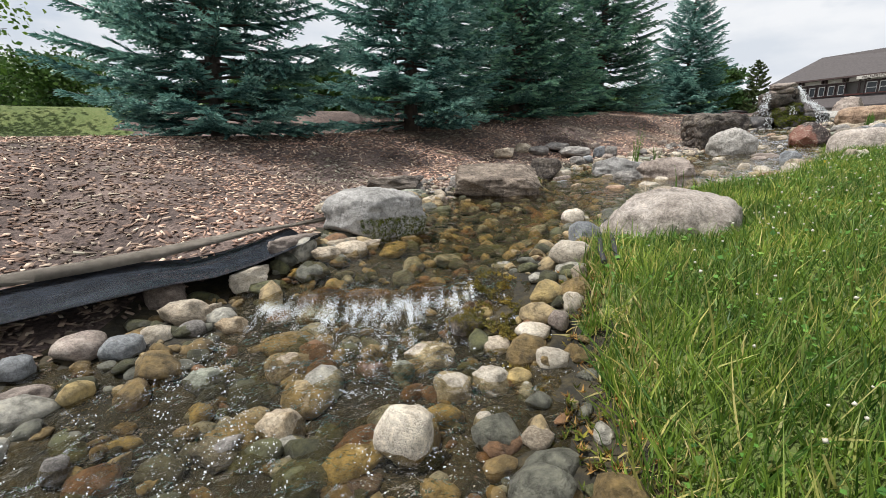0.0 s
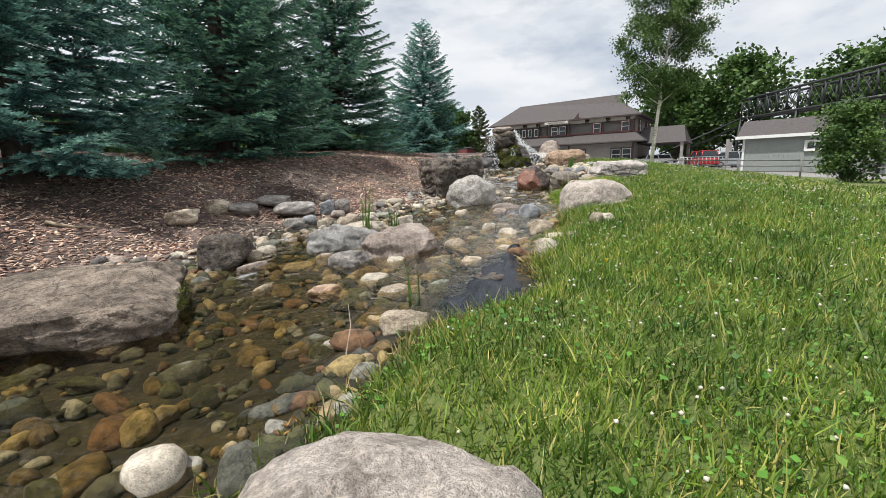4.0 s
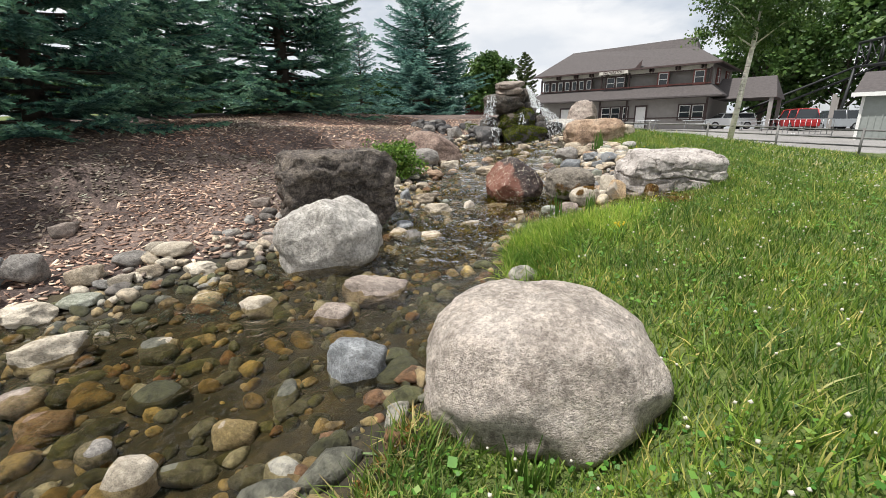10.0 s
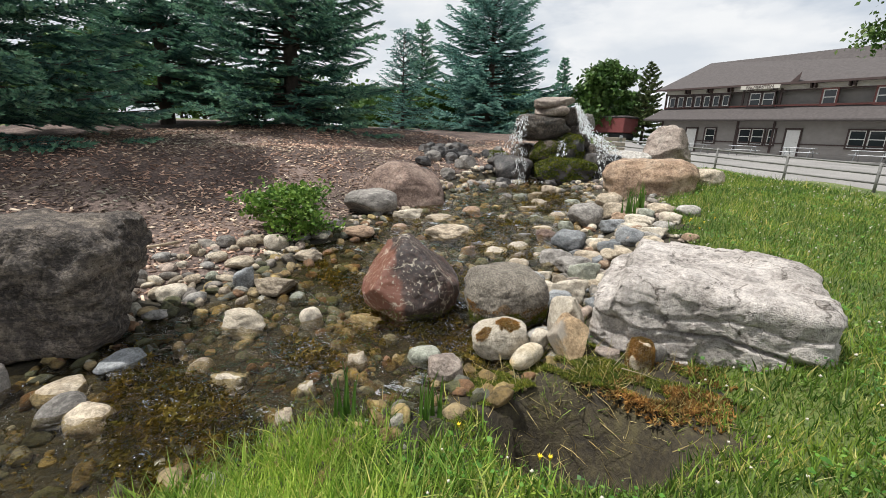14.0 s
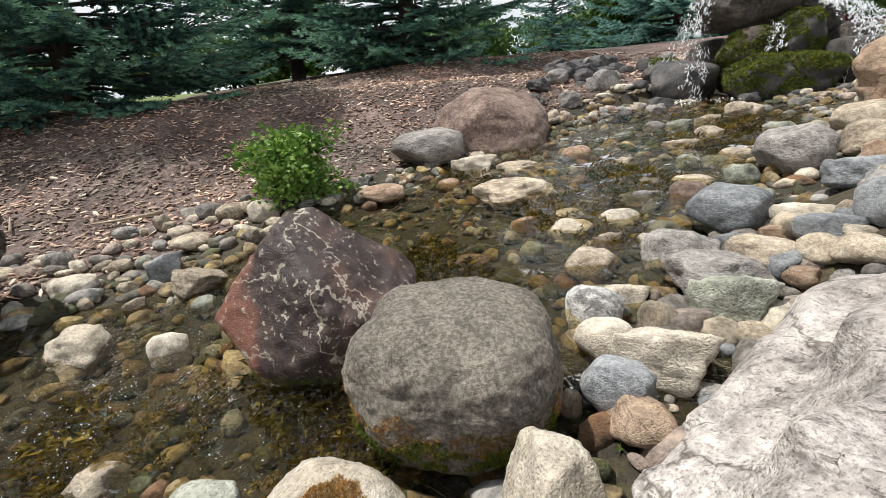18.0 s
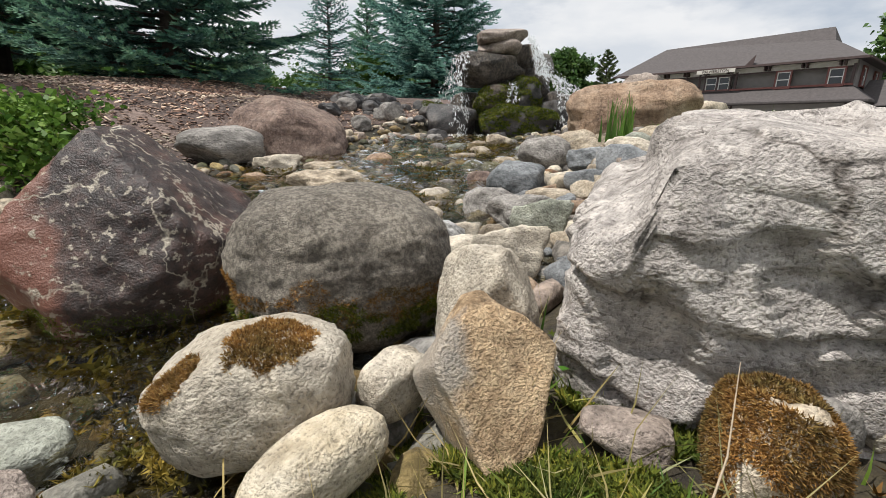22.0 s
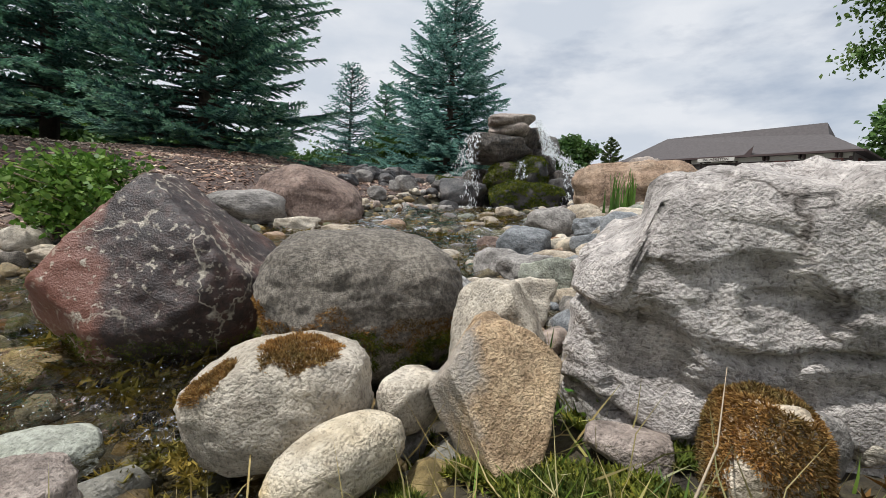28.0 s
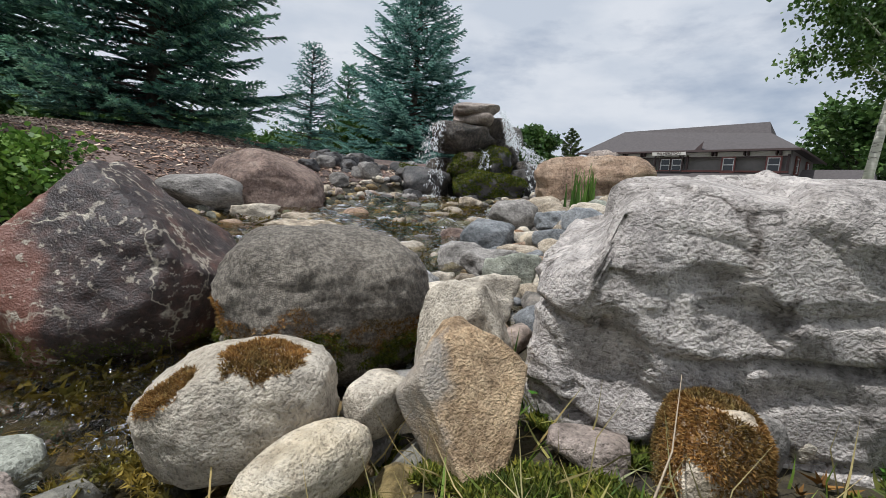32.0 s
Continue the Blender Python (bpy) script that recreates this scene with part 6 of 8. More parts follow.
fall_rock(51, -0.04, 0.1, 1.50, 0.86, 0.60, 0.25, 8, "P", "flat brown grey capstone on top of the waterfall", 0.3, 4, 0.8, 0.06, tilt=(0, -4))
fall_rock(52, -0.07, 0.1, 1.33, 0.76, 0.60, 0.24, -6, "P", "flat brown grey stone under the capstone", 0.3, 4, 0.8, 0.06, tilt=(0, -5))
fall_rock(53, -0.22, 0.15, 0.80, 1.28, 0.85, 0.58, 5, "J", "big wet brown rock that carries the water", 0.5, 6, 0.75, 0.1)
fall_rock(54, -0.16, -0.1, 0.34, 0.72, 0.65, 0.50, -12, "J", "wet brown rock with moss below the fall", 0.3, 5, 0.75, 0.1)
fall_rock(55, 0.36, -0.05, 0.34, 0.56, 0.60, 0.66, 25, "V", "dark mossy rock beside the falling water", 0.2, 6, 0.7, 0.12, 0.2)
fall_rock(56, 0.22, -0.55, -0.10, 1.30, 0.70, 0.58, 4, "V", "low rock covered in bright green moss", 0.3, 5, 0.75, 0.14)
fall_rock(57, -0.90, -0.35, -0.05, 0.86, 0.72, 0.54, 8, "V", "flat wet ledge under a thin cascade", 0.6, 4, 0.85, 0.09)
fall_rock(58, 1.02, -0.30, -0.05, 0.86, 0.70, 0.66, -8, "V", "broad wet ledge under the main cascade", 0.6, 4, 0.85, 0.09)
fall_rock(66, 0.98, 0.30, 0.2, 0.62, 0.55, 0.62, 30, "J", "wet stepped rock under the main cascade", 0.3, 6, 0.72, 0.1)
fall_rock(67, 1.30, 0.45, 0.1, 0.55, 0.5, 0.50, -10, "V", "dark rock beside the main cascade", 0.3, 6, 0.72, 0.1)
fall_rock(59, 0.62, 0.35, 0.60, 0.56, 0.60, 0.58, 15, "J", "wet rock behind the main cascade", 0.3, 6, 0.75, 0.1)
fall_rock(60, 0.80, 0.50, 1.10, 0.42, 0.40, 0.36, 30, "F", "grey rock near the top of the fall", 0.3, 5, 0.75, 0.1)
fall_rock(61, 0.42, 0.40, 1.12, 0.50, 0.40, 0.46, -20, "J", "small grey rock near the top of the fall", 0.3, 5, 0.75, 0.1)
fall_rock(62, -0.45, 0.45, -0.1, 0.9, 0.6, 0.85, 0, "J", "wet rock at the back of the waterfall", 0.4, 5, 0.75, 0.1)
fall_rock(63, 0.30, 0.75, -0.1, 1.2, 0.7, 1.25, 0, "J", "dark rock at the back of the waterfall", 0.4, 5, 0.75, 0.1)
fall_rock(64, 1.5, 0.1, -0.1, 0.7, 0.7, 0.62, 20, "F", "grey rock beside the broad ledge", 0.3, 5, 0.7, 0.1)
fall_rock(65, -1.25, 0.3, 0.1, 0.6, 0.5, 0.45, 20, "E", "green tinted rock beside a thin cascade", 0.3, 5, 0.7, 0.1)


def strands(name, curtains, seed, label):
    """Falling water: many thin wavering threads and flying drops. A curtain: left and right top, left and right foot, count."""
    rng = np.random.default_rng(seed)
    verts, faces, base = [], [], 0
    for (lt, rt, lb, rb, count) in curtains:
        lt, rt, lb, rb = (np.array(v, float) for v in (lt, rt, lb, rb))
        for _ in range(count):
            u, v = rng.uniform(0, 1), rng.uniform(0, 1)
            a, b = lt + (rt - lt) * u, lb + (rb - lb) * np.clip(u + rng.normal(0, 0.10), -0.1, 1.1)
            s0, ln = rng.uniform(-0.05, 0.95), rng.uniform(0.02, 0.12)
            r = rng.uniform(0.003, 0.009)
            rings = []
            steps = 6
            for k in range(steps):
                s = min(1.0, max(0.0, s0 + ln * k / (steps - 1)))
                p = a + (b - a) * np.array([s ** 0.8, s ** 0.6, s ** 1.25]) + rng.normal(0, 0.012, 3) + rng.normal(0, 0.03, 3) * (k == 0)
                rr = r * math.sin(math.pi * (k + 0.5) / steps) * rng.uniform(0.6, 1.3)
                rings.append([p + (math.cos(q) * rr, math.sin(q) * rr, 0) for q in (0.3, 2.4, 4.5)])
            for k in range(steps):
                verts += rings[k]
            for k in range(steps - 1):
                for q in range(3):
                    i, j = base + 3 * k + q, base + 3 * k + (q + 1) % 3
                    faces.append((i, j, j + 3, i + 3))
            base += 3 * steps
    m = np.array(FALL)
    verts = np.array(verts) @ m[:3, :3].T + m[:3, 3]
    ob = finish(new(name, mesh_of(name, verts, np.array(faces), np.full(len(faces), 4))), FROTH_GLINT)
    ob.visible_shadow = False
    return tagged(ob, label, "waterfall", kind="stuff")


strands("falling_water", [
    ((-0.86, -0.25, 1.24), (-0.66, -0.30, 1.30), (-1.12, -0.50, 0.48), (-0.68, -0.52, 0.48), 120),
    ((-0.90, -0.72, 0.44), (-0.62, -0.72, 0.44), (-0.92, -0.78, 0.0), (-0.64, -0.78, 0.0), 50),
    ((0.34, -0.12, 1.60), (0.46, -0.05, 1.55), (0.48, -0.25, 1.02), (0.76, -0.15, 1.0), 170),
    ((0.48, -0.26, 1.04), (0.74, -0.16, 1.02), (0.84, -0.60, 0.63), (1.34, -0.52, 0.62), 190),
    ((0.80, -0.66, 0.62), (1.38, -0.62, 0.60), (0.82, -0.74, 0.0), (1.40, -0.74, 0.0), 130),
    ((0.02, -0.40, 0.84), (0.12, -0.42, 0.86), (0.0, -0.58, 0.50), (0.18, -0.7, 0.42), 40),
], 3, "white water falling in threads over wet rocks")


def froth(name, n, where, seed, size, label):
    """Broken white water, and sun glints made as white flecks: crumpled bubbles and flecks lying on the surface."""
    rng = np.random.default_rng(seed)
    x, y, z, big = where(rng, n)
    g = np.array([(1, 0, 0), (0, 1, 0), (-1, 0, 0), (0, -1, 0), (0, 0, 0.7), (0, 0, -0.4)], float)
    f = [(0, 1, 4), (1, 2, 4), (2, 3, 4), (3, 0, 4), (1, 0, 5), (2, 1, 5), (3, 2, 5), (0, 3, 5)]
    s = size * rng.uniform(0.4, 1.6, n) * big
    R = turns(n, rng, 0.7) * s[:, None, None]
    R = R * rng.uniform(0.5, 1.5, (n, 1, 3))
    ob = scattered(name, g, f, np.concatenate([R, np.stack([x, y, z], 1)[:, :, None]], 2), FROTH_GLINT)
    ob.visible_shadow = False
    return tagged(ob, label, "white water", kind="stuff")


def clusters(rng, n, count, along, across):
    """n offsets gathered in streaks: the streak that each belongs to, and its offset along and across the flow."""
    which = rng.integers(0, count, n)
    return which, rng.normal(0, 1, n) * along * rng.uniform(0.4, 1.4, count)[which], rng.normal(0, 1, n) * across * rng.uniform(0.4, 1.4, count)[which]


def near_lip(rng, n):
    k, u, v = clusters(rng, n, 130, 0.05, 0.016)
    t = rng.uniform(0, 1, 130)
    cx = -1.25 + 1.45 * t
    cy = 2.98 - 0.55 * t + 0.37 * t * t - rng.exponential(0.09, 130)
    x, y = cx[k] + v, cy[k] + u - 0.25 * v
    return x, y, stream_at(x, y)[2] + 0.012 + rng.uniform(-0.015, 0.022, n), np.ones(n)


def near_fall_foot(rng, n):
    k, u, v = clusters(rng, n, 24, 0.06, 0.08)
    p = np.stack([rng.choice([-0.85, 1.1], 24)[k] + rng.normal(0, 0.28, 24)[k] + v, rng.normal(-0.9, 0.12, 24)[k] + u, np.full(n, 0.06), np.ones(n)])
    q = np.array(FALL) @ p
    return q[0], q[1], stream_at(q[0], q[1])[2] + rng.uniform(-0.01, 0.03, n), np.ones(n)


def down_the_cascades(rng, n):
    u, right = rng.uniform(0, 1, n), rng.uniform(0, 1, n) < 0.7
    wide = rng.uniform(-1, 1, n)
    px = np.where(right, 0.40 + 0.25 * u + 0.42 * u * u + wide * (0.05 + 0.18 * u), -0.76 - 0.12 * u + wide * 0.15)
    py = np.where(right, -0.10 - 0.36 * u, -0.32 - 0.2 * u)
    pz = np.where(right, 1.60 - 0.95 * u, 1.26 - 0.8 * u) + rng.normal(0, 0.03, n)
    q = np.array(FALL) @ np.stack([px, py - 0.05, pz, np.ones(n)])
    return q[0], q[1], q[2], np.ones(n)


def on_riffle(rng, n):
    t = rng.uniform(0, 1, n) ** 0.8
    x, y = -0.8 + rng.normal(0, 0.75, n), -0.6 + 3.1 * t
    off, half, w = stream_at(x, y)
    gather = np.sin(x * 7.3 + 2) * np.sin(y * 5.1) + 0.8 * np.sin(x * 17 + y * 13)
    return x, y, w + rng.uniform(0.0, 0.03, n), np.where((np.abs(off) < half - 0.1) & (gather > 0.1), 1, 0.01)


froth("froth", 15000, near_lip, 5, 0.0022, "white broken water below the small step")
froth("froth", 420, near_fall_foot, 6, 0.008, "white splashes at the foot of the waterfall")
froth("froth", 700, down_the_cascades, 8, 0.009, "white spray tumbling down the rocks")
# sun glints on the riffle, put in as tiny white solids
froth("water_flecks", 9000, on_riffle, 7, 0.0032, "small white flecks modelled as sun glints on the riffle")


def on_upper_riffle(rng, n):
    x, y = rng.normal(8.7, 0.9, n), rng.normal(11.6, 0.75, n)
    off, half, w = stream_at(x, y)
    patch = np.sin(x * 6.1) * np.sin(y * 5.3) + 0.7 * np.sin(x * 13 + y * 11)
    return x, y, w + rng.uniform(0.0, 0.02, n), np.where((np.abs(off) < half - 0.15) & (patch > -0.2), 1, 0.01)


# more sun glints modelled as white pieces, on the upper riffle
froth("water_flecks", 4000, on_upper_riffle, 11, 0.0022, "small white flecks modelled as sun glints between the upper stones")
rr = random.Random(9)
for k in range(62):
    ax, ay = rr.uniform(-2.9, -0.9), rr.uniform(-1.5, 0.9)
    q = FALL @ Vector((ax, ay, 0))
    s = rr.uniform(0.16, 0.40)
    zz = height(q.x, q.y)
    cobble(q.x, q.y, zz - 0.06, s, s * rr.uniform(0.7, 1), s * rr.uniform(0.55, 0.85), rr.uniform(0, 360), rr.choice("VVVVF"))
for k in range(26):
    q = FALL @ Vector((rr.uniform(-1.4, 1.8), rr.uniform(-2.0, -0.9), 0))
    s = rr.uniform(0.12, 0.28)
    zz = height(q.x, q.y)
    cobble(q.x, q.y, zz - 0.05, s, s * rr.uniform(0.7, 1), s * rr.uniform(0.5, 0.8), rr.uniform(0, 360), rr.choice("VFTBO"))


# ---- ground cover ----
BIG = [(o.matrix_world.translation.x, o.matrix_world.translation.y, 0.36 * max(o.dimensions.x, o.dimensions.y)) for o in scene.objects if o.name.startswith(("boulder", "mossy_stone"))]


def clear_of_boulders(x, y, pad=0.0):
    ok = np.ones(len(x), bool)
    for bx, by, br in BIG:
        ok &= np.hypot(x - bx, y - by) > br + pad
    return ok


BLADE = np.array([(-0.5, 0, 0), (0.5, 0, 0), (-0.36, 0.16, 0.55), (0.36, 0.16, 0.55), (0, 0.55, 1.0)])
BLADE_FACES = [(0, 1, 3), (0, 3, 2), (2, 3, 4)]


def blades(name, x, y, tall, wide, seed, mat, label, lean=0.28, z=None):
    rng = np.random.default_rng(seed)
    n = len(x)
    R = turns(n, rng, lean)
    S = np.stack([wide * rng.uniform(0.7, 1.4, n), tall * rng.uniform(0.4, 1.2, n), tall], 1)
    z = ground(x, y) - 0.01 if z is None else z
    M = np.concatenate([R * S[:, None, :], np.stack([x, y, z], 1)[:, :, None]], 2)
    return tagged(scattered(name, BLADE, BLADE_FACES, M, mat), label, "grass", kind="stuff")


def lawn_points(n, seed, lo, hi, edge):
    """Places on the right-hand lawn whose distance from the water's edge lies between lo and hi."""
    rng = np.random.default_rng(seed)
    x, y = rng.uniform(-0.5, 20, n), rng.uniform(-2.5, 19, n)
    off, half, w = stream_at(x, y)
    r = off - half
    keep = (off > 0) & (r > lo) & (r < hi) & (y < 17.5) & clear_of_boulders(x, y, edge)
    keep &= (np.hypot(x - 10.75, y - 10.62) > 0.72 + 0.12 * np.sin(5 * np.arctan2(y - 10.6, x - 10.7))) | (y < 10.02)
    keep &= ~((x > 10.9) & (y > 11.3) & (off - half < 0.85 + 0.12 * np.sin(x * 9 + y * 5)))
    x, y, r = x[keep], y[keep], r[keep]
    return x, y, r, rng


x, y, r, rng = lawn_points(820000, 31, 0.04, 3.6, 0.02)
tall = rng.gamma(6, 0.0115, len(x)) * (1 + 0.5 * smooth(0.7, 0.1, r))
patch = np.sin(x * 1.7 + 0.6) * np.sin(y * 1.3) + 0.6 * np.sin(x * 4.1 + y * 3.3)
tall *= (1 + 0.16 * patch) * (1 + 1.1 * smooth(3.5, 0.5, y))
half_n = len(x) * 2 // 5
blades("grass", x[:half_n], y[:half_n], tall[:half_n], 0.0085, 32, GRASS, "short mown lawn grass with clover beside the stream", 0.36)
SPIKE, SPIKE_FACES = np.array([(-0.5, 0, 0), (0.5, 0, 0), (0, 0.30, 1.0)]), [(0, 1, 2)]
x2, y2, r2, rng2 = lawn_points(950000, 131, 0.04, 3.6, 0.02)
S2 = np.stack([np.full(len(x2), 0.0085), rng2.uniform(0.4, 1.2, len(x2)) * 0.06, rng2.gamma(6, 0.0105, len(x2)) * (1 + 1.1 * smooth(3.5, 0.5, y2))], 1)
M2 = np.concatenate([turns(len(x2), rng2, 0.33) * S2[:, None, :], np.stack([x2, y2, ground(x2, y2) - 0.01], 1)[:, :, None]], 2)
tagged(scattered("fine_grass", SPIKE, SPIKE_FACES, M2, GRASS), "fine short blades between the longer lawn grass", "grass", kind="stuff")
x, y, r, rng = lawn_points(200000, 33, 3.6, 9.5, 0.02)
blades("grass", x, y, rng.gamma(6, 0.014, len(x)), 0.016, 34, GRASS, "mown lawn grass sloping away from the stream", 0.4)
# long bright tuft that hangs over the water, and fringes along the edge
rng = np.random.default_rng(35)
tx, ty = rng.normal(8.75, 0.50, 17000), rng.normal(9.72, 0.30, 17000)
off, half, w = stream_at(tx, ty)
ok = (off - half > -0.22) & (off - half < 1.0)
blades("long_grass", tx[ok], ty[ok], rng.uniform(0.12, 0.24, ok.sum()), 0.008, 36, GRASS_BRIGHT, "long bright green grass tuft overhanging the water", 0.8)
tx, ty = rng.uniform(0.2, 8, 70000), rng.uniform(-1, 9, 70000)
off, half, w = stream_at(tx, ty)
ok = (off > 0) & (np.abs(off - half - 0.12) < 0.14 + 0.08 * np.sin(tx * 5)) & clear_of_boulders(tx, ty, 0.0) & (np.sin(tx * 3.7 + ty * 2.9) > -0.3)
blades("long_grass", tx[ok], ty[ok], rng.uniform(0.08, 0.22, ok.sum()), 0.008, 37, GRASS, "long uncut grass along the water edge", 0.45)
ok = (off > 0) & (np.abs(off - half - 0.06) < 0.16) & clear_of_boulders(tx, ty, 0.0) & (rng.uniform(0, 1, len(tx)) < 0.8)
blades("dry_grass", tx[ok] + 0.05, ty[ok], rng.uniform(0.05, 0.16, ok.sum()), 0.009, 38, GRASS_DRY, "dry yellow grass at the lawn edge", 0.8)
# thick grass on the strip beside the water
x, y, r, rng = lawn_points(760000, 141, 0.05, 2.3, 0.0)
near = y < 10.6
x, y = x[near], y[near]
tuft = 0.6 * np.sin(x * 3.3 + 1) * np.sin(y * 2.9) + 0.5 * np.sin(x * 8.1 + y * 6.7)
blades("grass", x, y, rng.gamma(6, 0.012, len(x)) * (1 + 0.4 * tuft), 0.008, 142, GRASS, "uneven tufts of lawn grass beside the stream", 0.45)
rng = np.random.default_rng(143)
tx, ty = rng.normal(9.25, 0.22, 2600), rng.normal(10.38, 0.16, 2600)
blades("long_grass", tx, ty, rng.uniform(0.08, 0.22, 2600), 0.006, 144, GRASS_BRIGHT, "bright green grass growing at the shallow edge", 0.8)
# broad clover and plantain leaves in the lawn
x, y, r, rng = lawn_points(230000, 39, 0.12, 3.2, 0.03)
pick = (np.sin(x * 2.1) * np.sin(y * 1.9 + 1) + 0.4 * np.sin(x * 5 + y * 4)) > -0.35
x, y = x[pick], y[pick]
LEAF = np.array([(0, 0, 0), (0.5, 0.5, 0.12), (0, 1.0, 0.05), (-0.5, 0.5, 0.12)])
R = turns(len(x), rng, 0.35) * (rng.gamma(5, 0.0034, len(x)))[:, None, None]
M = np.concatenate([R, np.stack([x, y, ground(x, y) + rng.uniform(0.03, 0.09, len(x))], 1)[:, :, None]], 2)
tagged(scattered("clover_leaves", LEAF, [(0, 1, 2, 3)], M, CLOVER), "low clover and plantain leaves in the lawn", "clover", kind="stuff")


def clover_heads(n, seed):
    x, y, r, rng = lawn_points(n, seed, 0.4, 5.0, 0.05)
    g = np.array([(1, 0, 0), (0, 1, 0), (-1, 0, 0), (0, -1, 0), (0, 0, 1), (0, 0, -1)], float)
    f = [(0, 1, 4), (1, 2, 4), (2, 3, 4), (3, 0, 4), (1, 0, 5), (2, 1, 5), (3, 2, 5), (0, 3, 5)]
    R = turns(len(x), rng, 0.5) * rng.uniform(0.006, 0.011, len(x))[:, None, None]
    M = np.concatenate([R, np.stack([x, y, ground(x, y) + rng.uniform(0.08, 0.14, len(x))], 1)[:, :, None]], 2)
    return tagged(scattered("clover_flowers", g, f, M, FLOWER_W), "small white clover flower heads in the lawn", "clover", kind="stuff")


clover_heads(9000, 40)


def flower(x, y, s=0.012):
    top = empty("yellow_flower", pose(x, y, height(x, y)), "small yellow flower on a thin green stem", "flower", "yellow flowers")
    part("stem", tube_bm([(0, 0, 0), (0.01, 0, 0.07), (0, 0.01, 0.14)], [0.003, 0.003, 0.002], 5), REED, top)
    bm = bmesh.new()
    c = bm.verts.new((0, 0.01, 0.142))
    ring = [bm.verts.new((s * (1 if k % 2 else 0.62) * math.cos(k * math.pi / 6), 0.01 + s * (1 if k % 2 else 0.62) * math.sin(k * math.pi / 6), 0.15 + 0.008 * (k % 2))) for k in range(12)]
    low = bm.verts.new((0, 0.01, 0.128))
    for k in range(12):
        bm.faces.new((c, ring[k], ring[(k + 1) % 12]))
        bm.faces.new((low, ring[(k + 1) % 12], ring[k]))
    part("petals", bm, FLOWER_Y, top)
    return top


for fx, fy in ((9.98, 10.25), (10.22, 9.82), (10.3, 9.9), (8.90, 9.0), (8.94, 9.03), (8.88, 8.96), (8.93, 8.97), (8.97, 9.0), (8.91, 9.04),
               (13.0, 12.9), (13.1, 12.8), (13.3, 12.9), (13.05, 12.95), (12.9, 12.6), (4.0, 4.7)):
    flower(fx, fy)

# mulch: wood chips on the left bank
rng = np.random.default_rng(41)
n = 150000
x, y = rng.uniform(-9, 16, n), rng.uniform(-2, 22, n)
off, half, w = stream_at(x, y)
r = np.abs(off) - half
keep = ((off < 0) | (y > 18)) & (r > 0.2) & (r < 7.0) & clear_of_boulders(x, y, -0.05) & (rng.uniform(0, 1, n) < np.clip(1.35 - 0.12 * r, 0.35, 1))
x, y = x[keep], y[keep]
CHIP_V = np.array([(-0.5, -0.5, 0), (0.5, -0.5, 0), (0.42, 0.5, 0), (-0.5, 0.42, 0), (-0.5, -0.5, 1), (0.5, -0.5, 1), (0.42, 0.5, 1), (-0.5, 0.42, 1)])
CHIP_F = [(4, 5, 6, 7), (0, 1, 5, 4), (1, 2, 6, 5), (2, 3, 7, 6), (3, 0, 4, 7)]
S = np.stack([rng.uniform(0.03, 0.11, len(x)), rng.uniform(0.012, 0.034, len(x)), rng.uniform(0.004, 0.010, len(x))], 1)
M = np.concatenate([turns(len(x), rng, 0.30) * S[:, None, :], np.stack([x, y, ground(x, y) + rng.uniform(-0.004, 0.014, len(x))], 1)[:, :, None]], 2)
tagged(scattered("mulch_chips", CHIP_V, CHIP_F, M, CHIP), "reddish brown wood chip mulch spread under the spruces", "mulch", kind="stuff")


# pebbles: wet ones on the bed, dry ones along the left margin
def pebbles(name, x, y, size, seed, mat, label, sink=0.3):
    rng = np.random.default_rng(seed)
    bm = bmesh.new()
    bmesh.ops.create_icosphere(bm, subdivisions=2, radius=0.5)
    for v in bm.verts:
        v.co *= 1 + 0.30 * noise.noise(v.co * 2.3) + 0.12 * noise.noise(v.co * 6.1)
    cut = random.Random(seed)
    for _ in range(9):
        d, lim = Vector((cut.gauss(0, 1), cut.gauss(0, 1), cut.gauss(0, 1))).normalized(), cut.uniform(0.30, 0.42)
        for v in bm.verts:
            v.co -= d * max(0.0, v.co.dot(d) - lim) * 0.9
    bm.verts.ensure_lookup_table()
    V = np.array([tuple(v.co) for v in bm.verts])
    Fc = np.array([[v.index for v in f.verts] for f in bm.faces])
    bm.free()
    n = len(x)
    S = np.stack([size * rng.uniform(0.8, 1.35, n), size * rng.uniform(0.65, 1.0, n), size * rng.uniform(0.40, 0.75, n)], 1)
    z = ground(x, y) + S[:, 2] * (0.5 - sink)
    M = np.concatenate([turns(n, rng, 0.22) * S[:, None, :], np.stack([x, y, z], 1)[:, :, None]], 2)
    ob = scattered(name, V, Fc, M, mat)
    ob.data.polygons.foreach_set("use_smooth", np.ones(len(ob.data.polygons), bool))
    return tagged(ob, label, "pebbles", kind="stuff")


rng = np.random.default_rng(51)
n = 30000
x, y = rng.uniform(-3, 14.5, n), rng.uniform(-1, 18, n)
off, half, w = stream_at(x, y)
r = np.abs(off) - half
on_liner = (np.abs((y - 4.95) * 0.76 - (x - 2.8) * 0.65) < 0.5) & (x > 2.6) & (x < 4.6)
ok = (r < 0.05) & clear_of_boulders(x, y, -0.1) & (np.hypot(x - 10.60, y - 10.26) > 0.5) & ~on_liner
x, y = x[ok], y[ok]
size = np.clip(rng.gamma(2.6, 0.042, len(x)), 0.035, np.where(y > 9.5, 0.17, 0.30))
for k in range(3):
    pebbles("bed_stones", x[k::3], y[k::3], size[k::3], 52 + 10 * k, PEBBLE_WET, "brown and ochre wet stones covering the stream bed", 0.36)
n = 16000
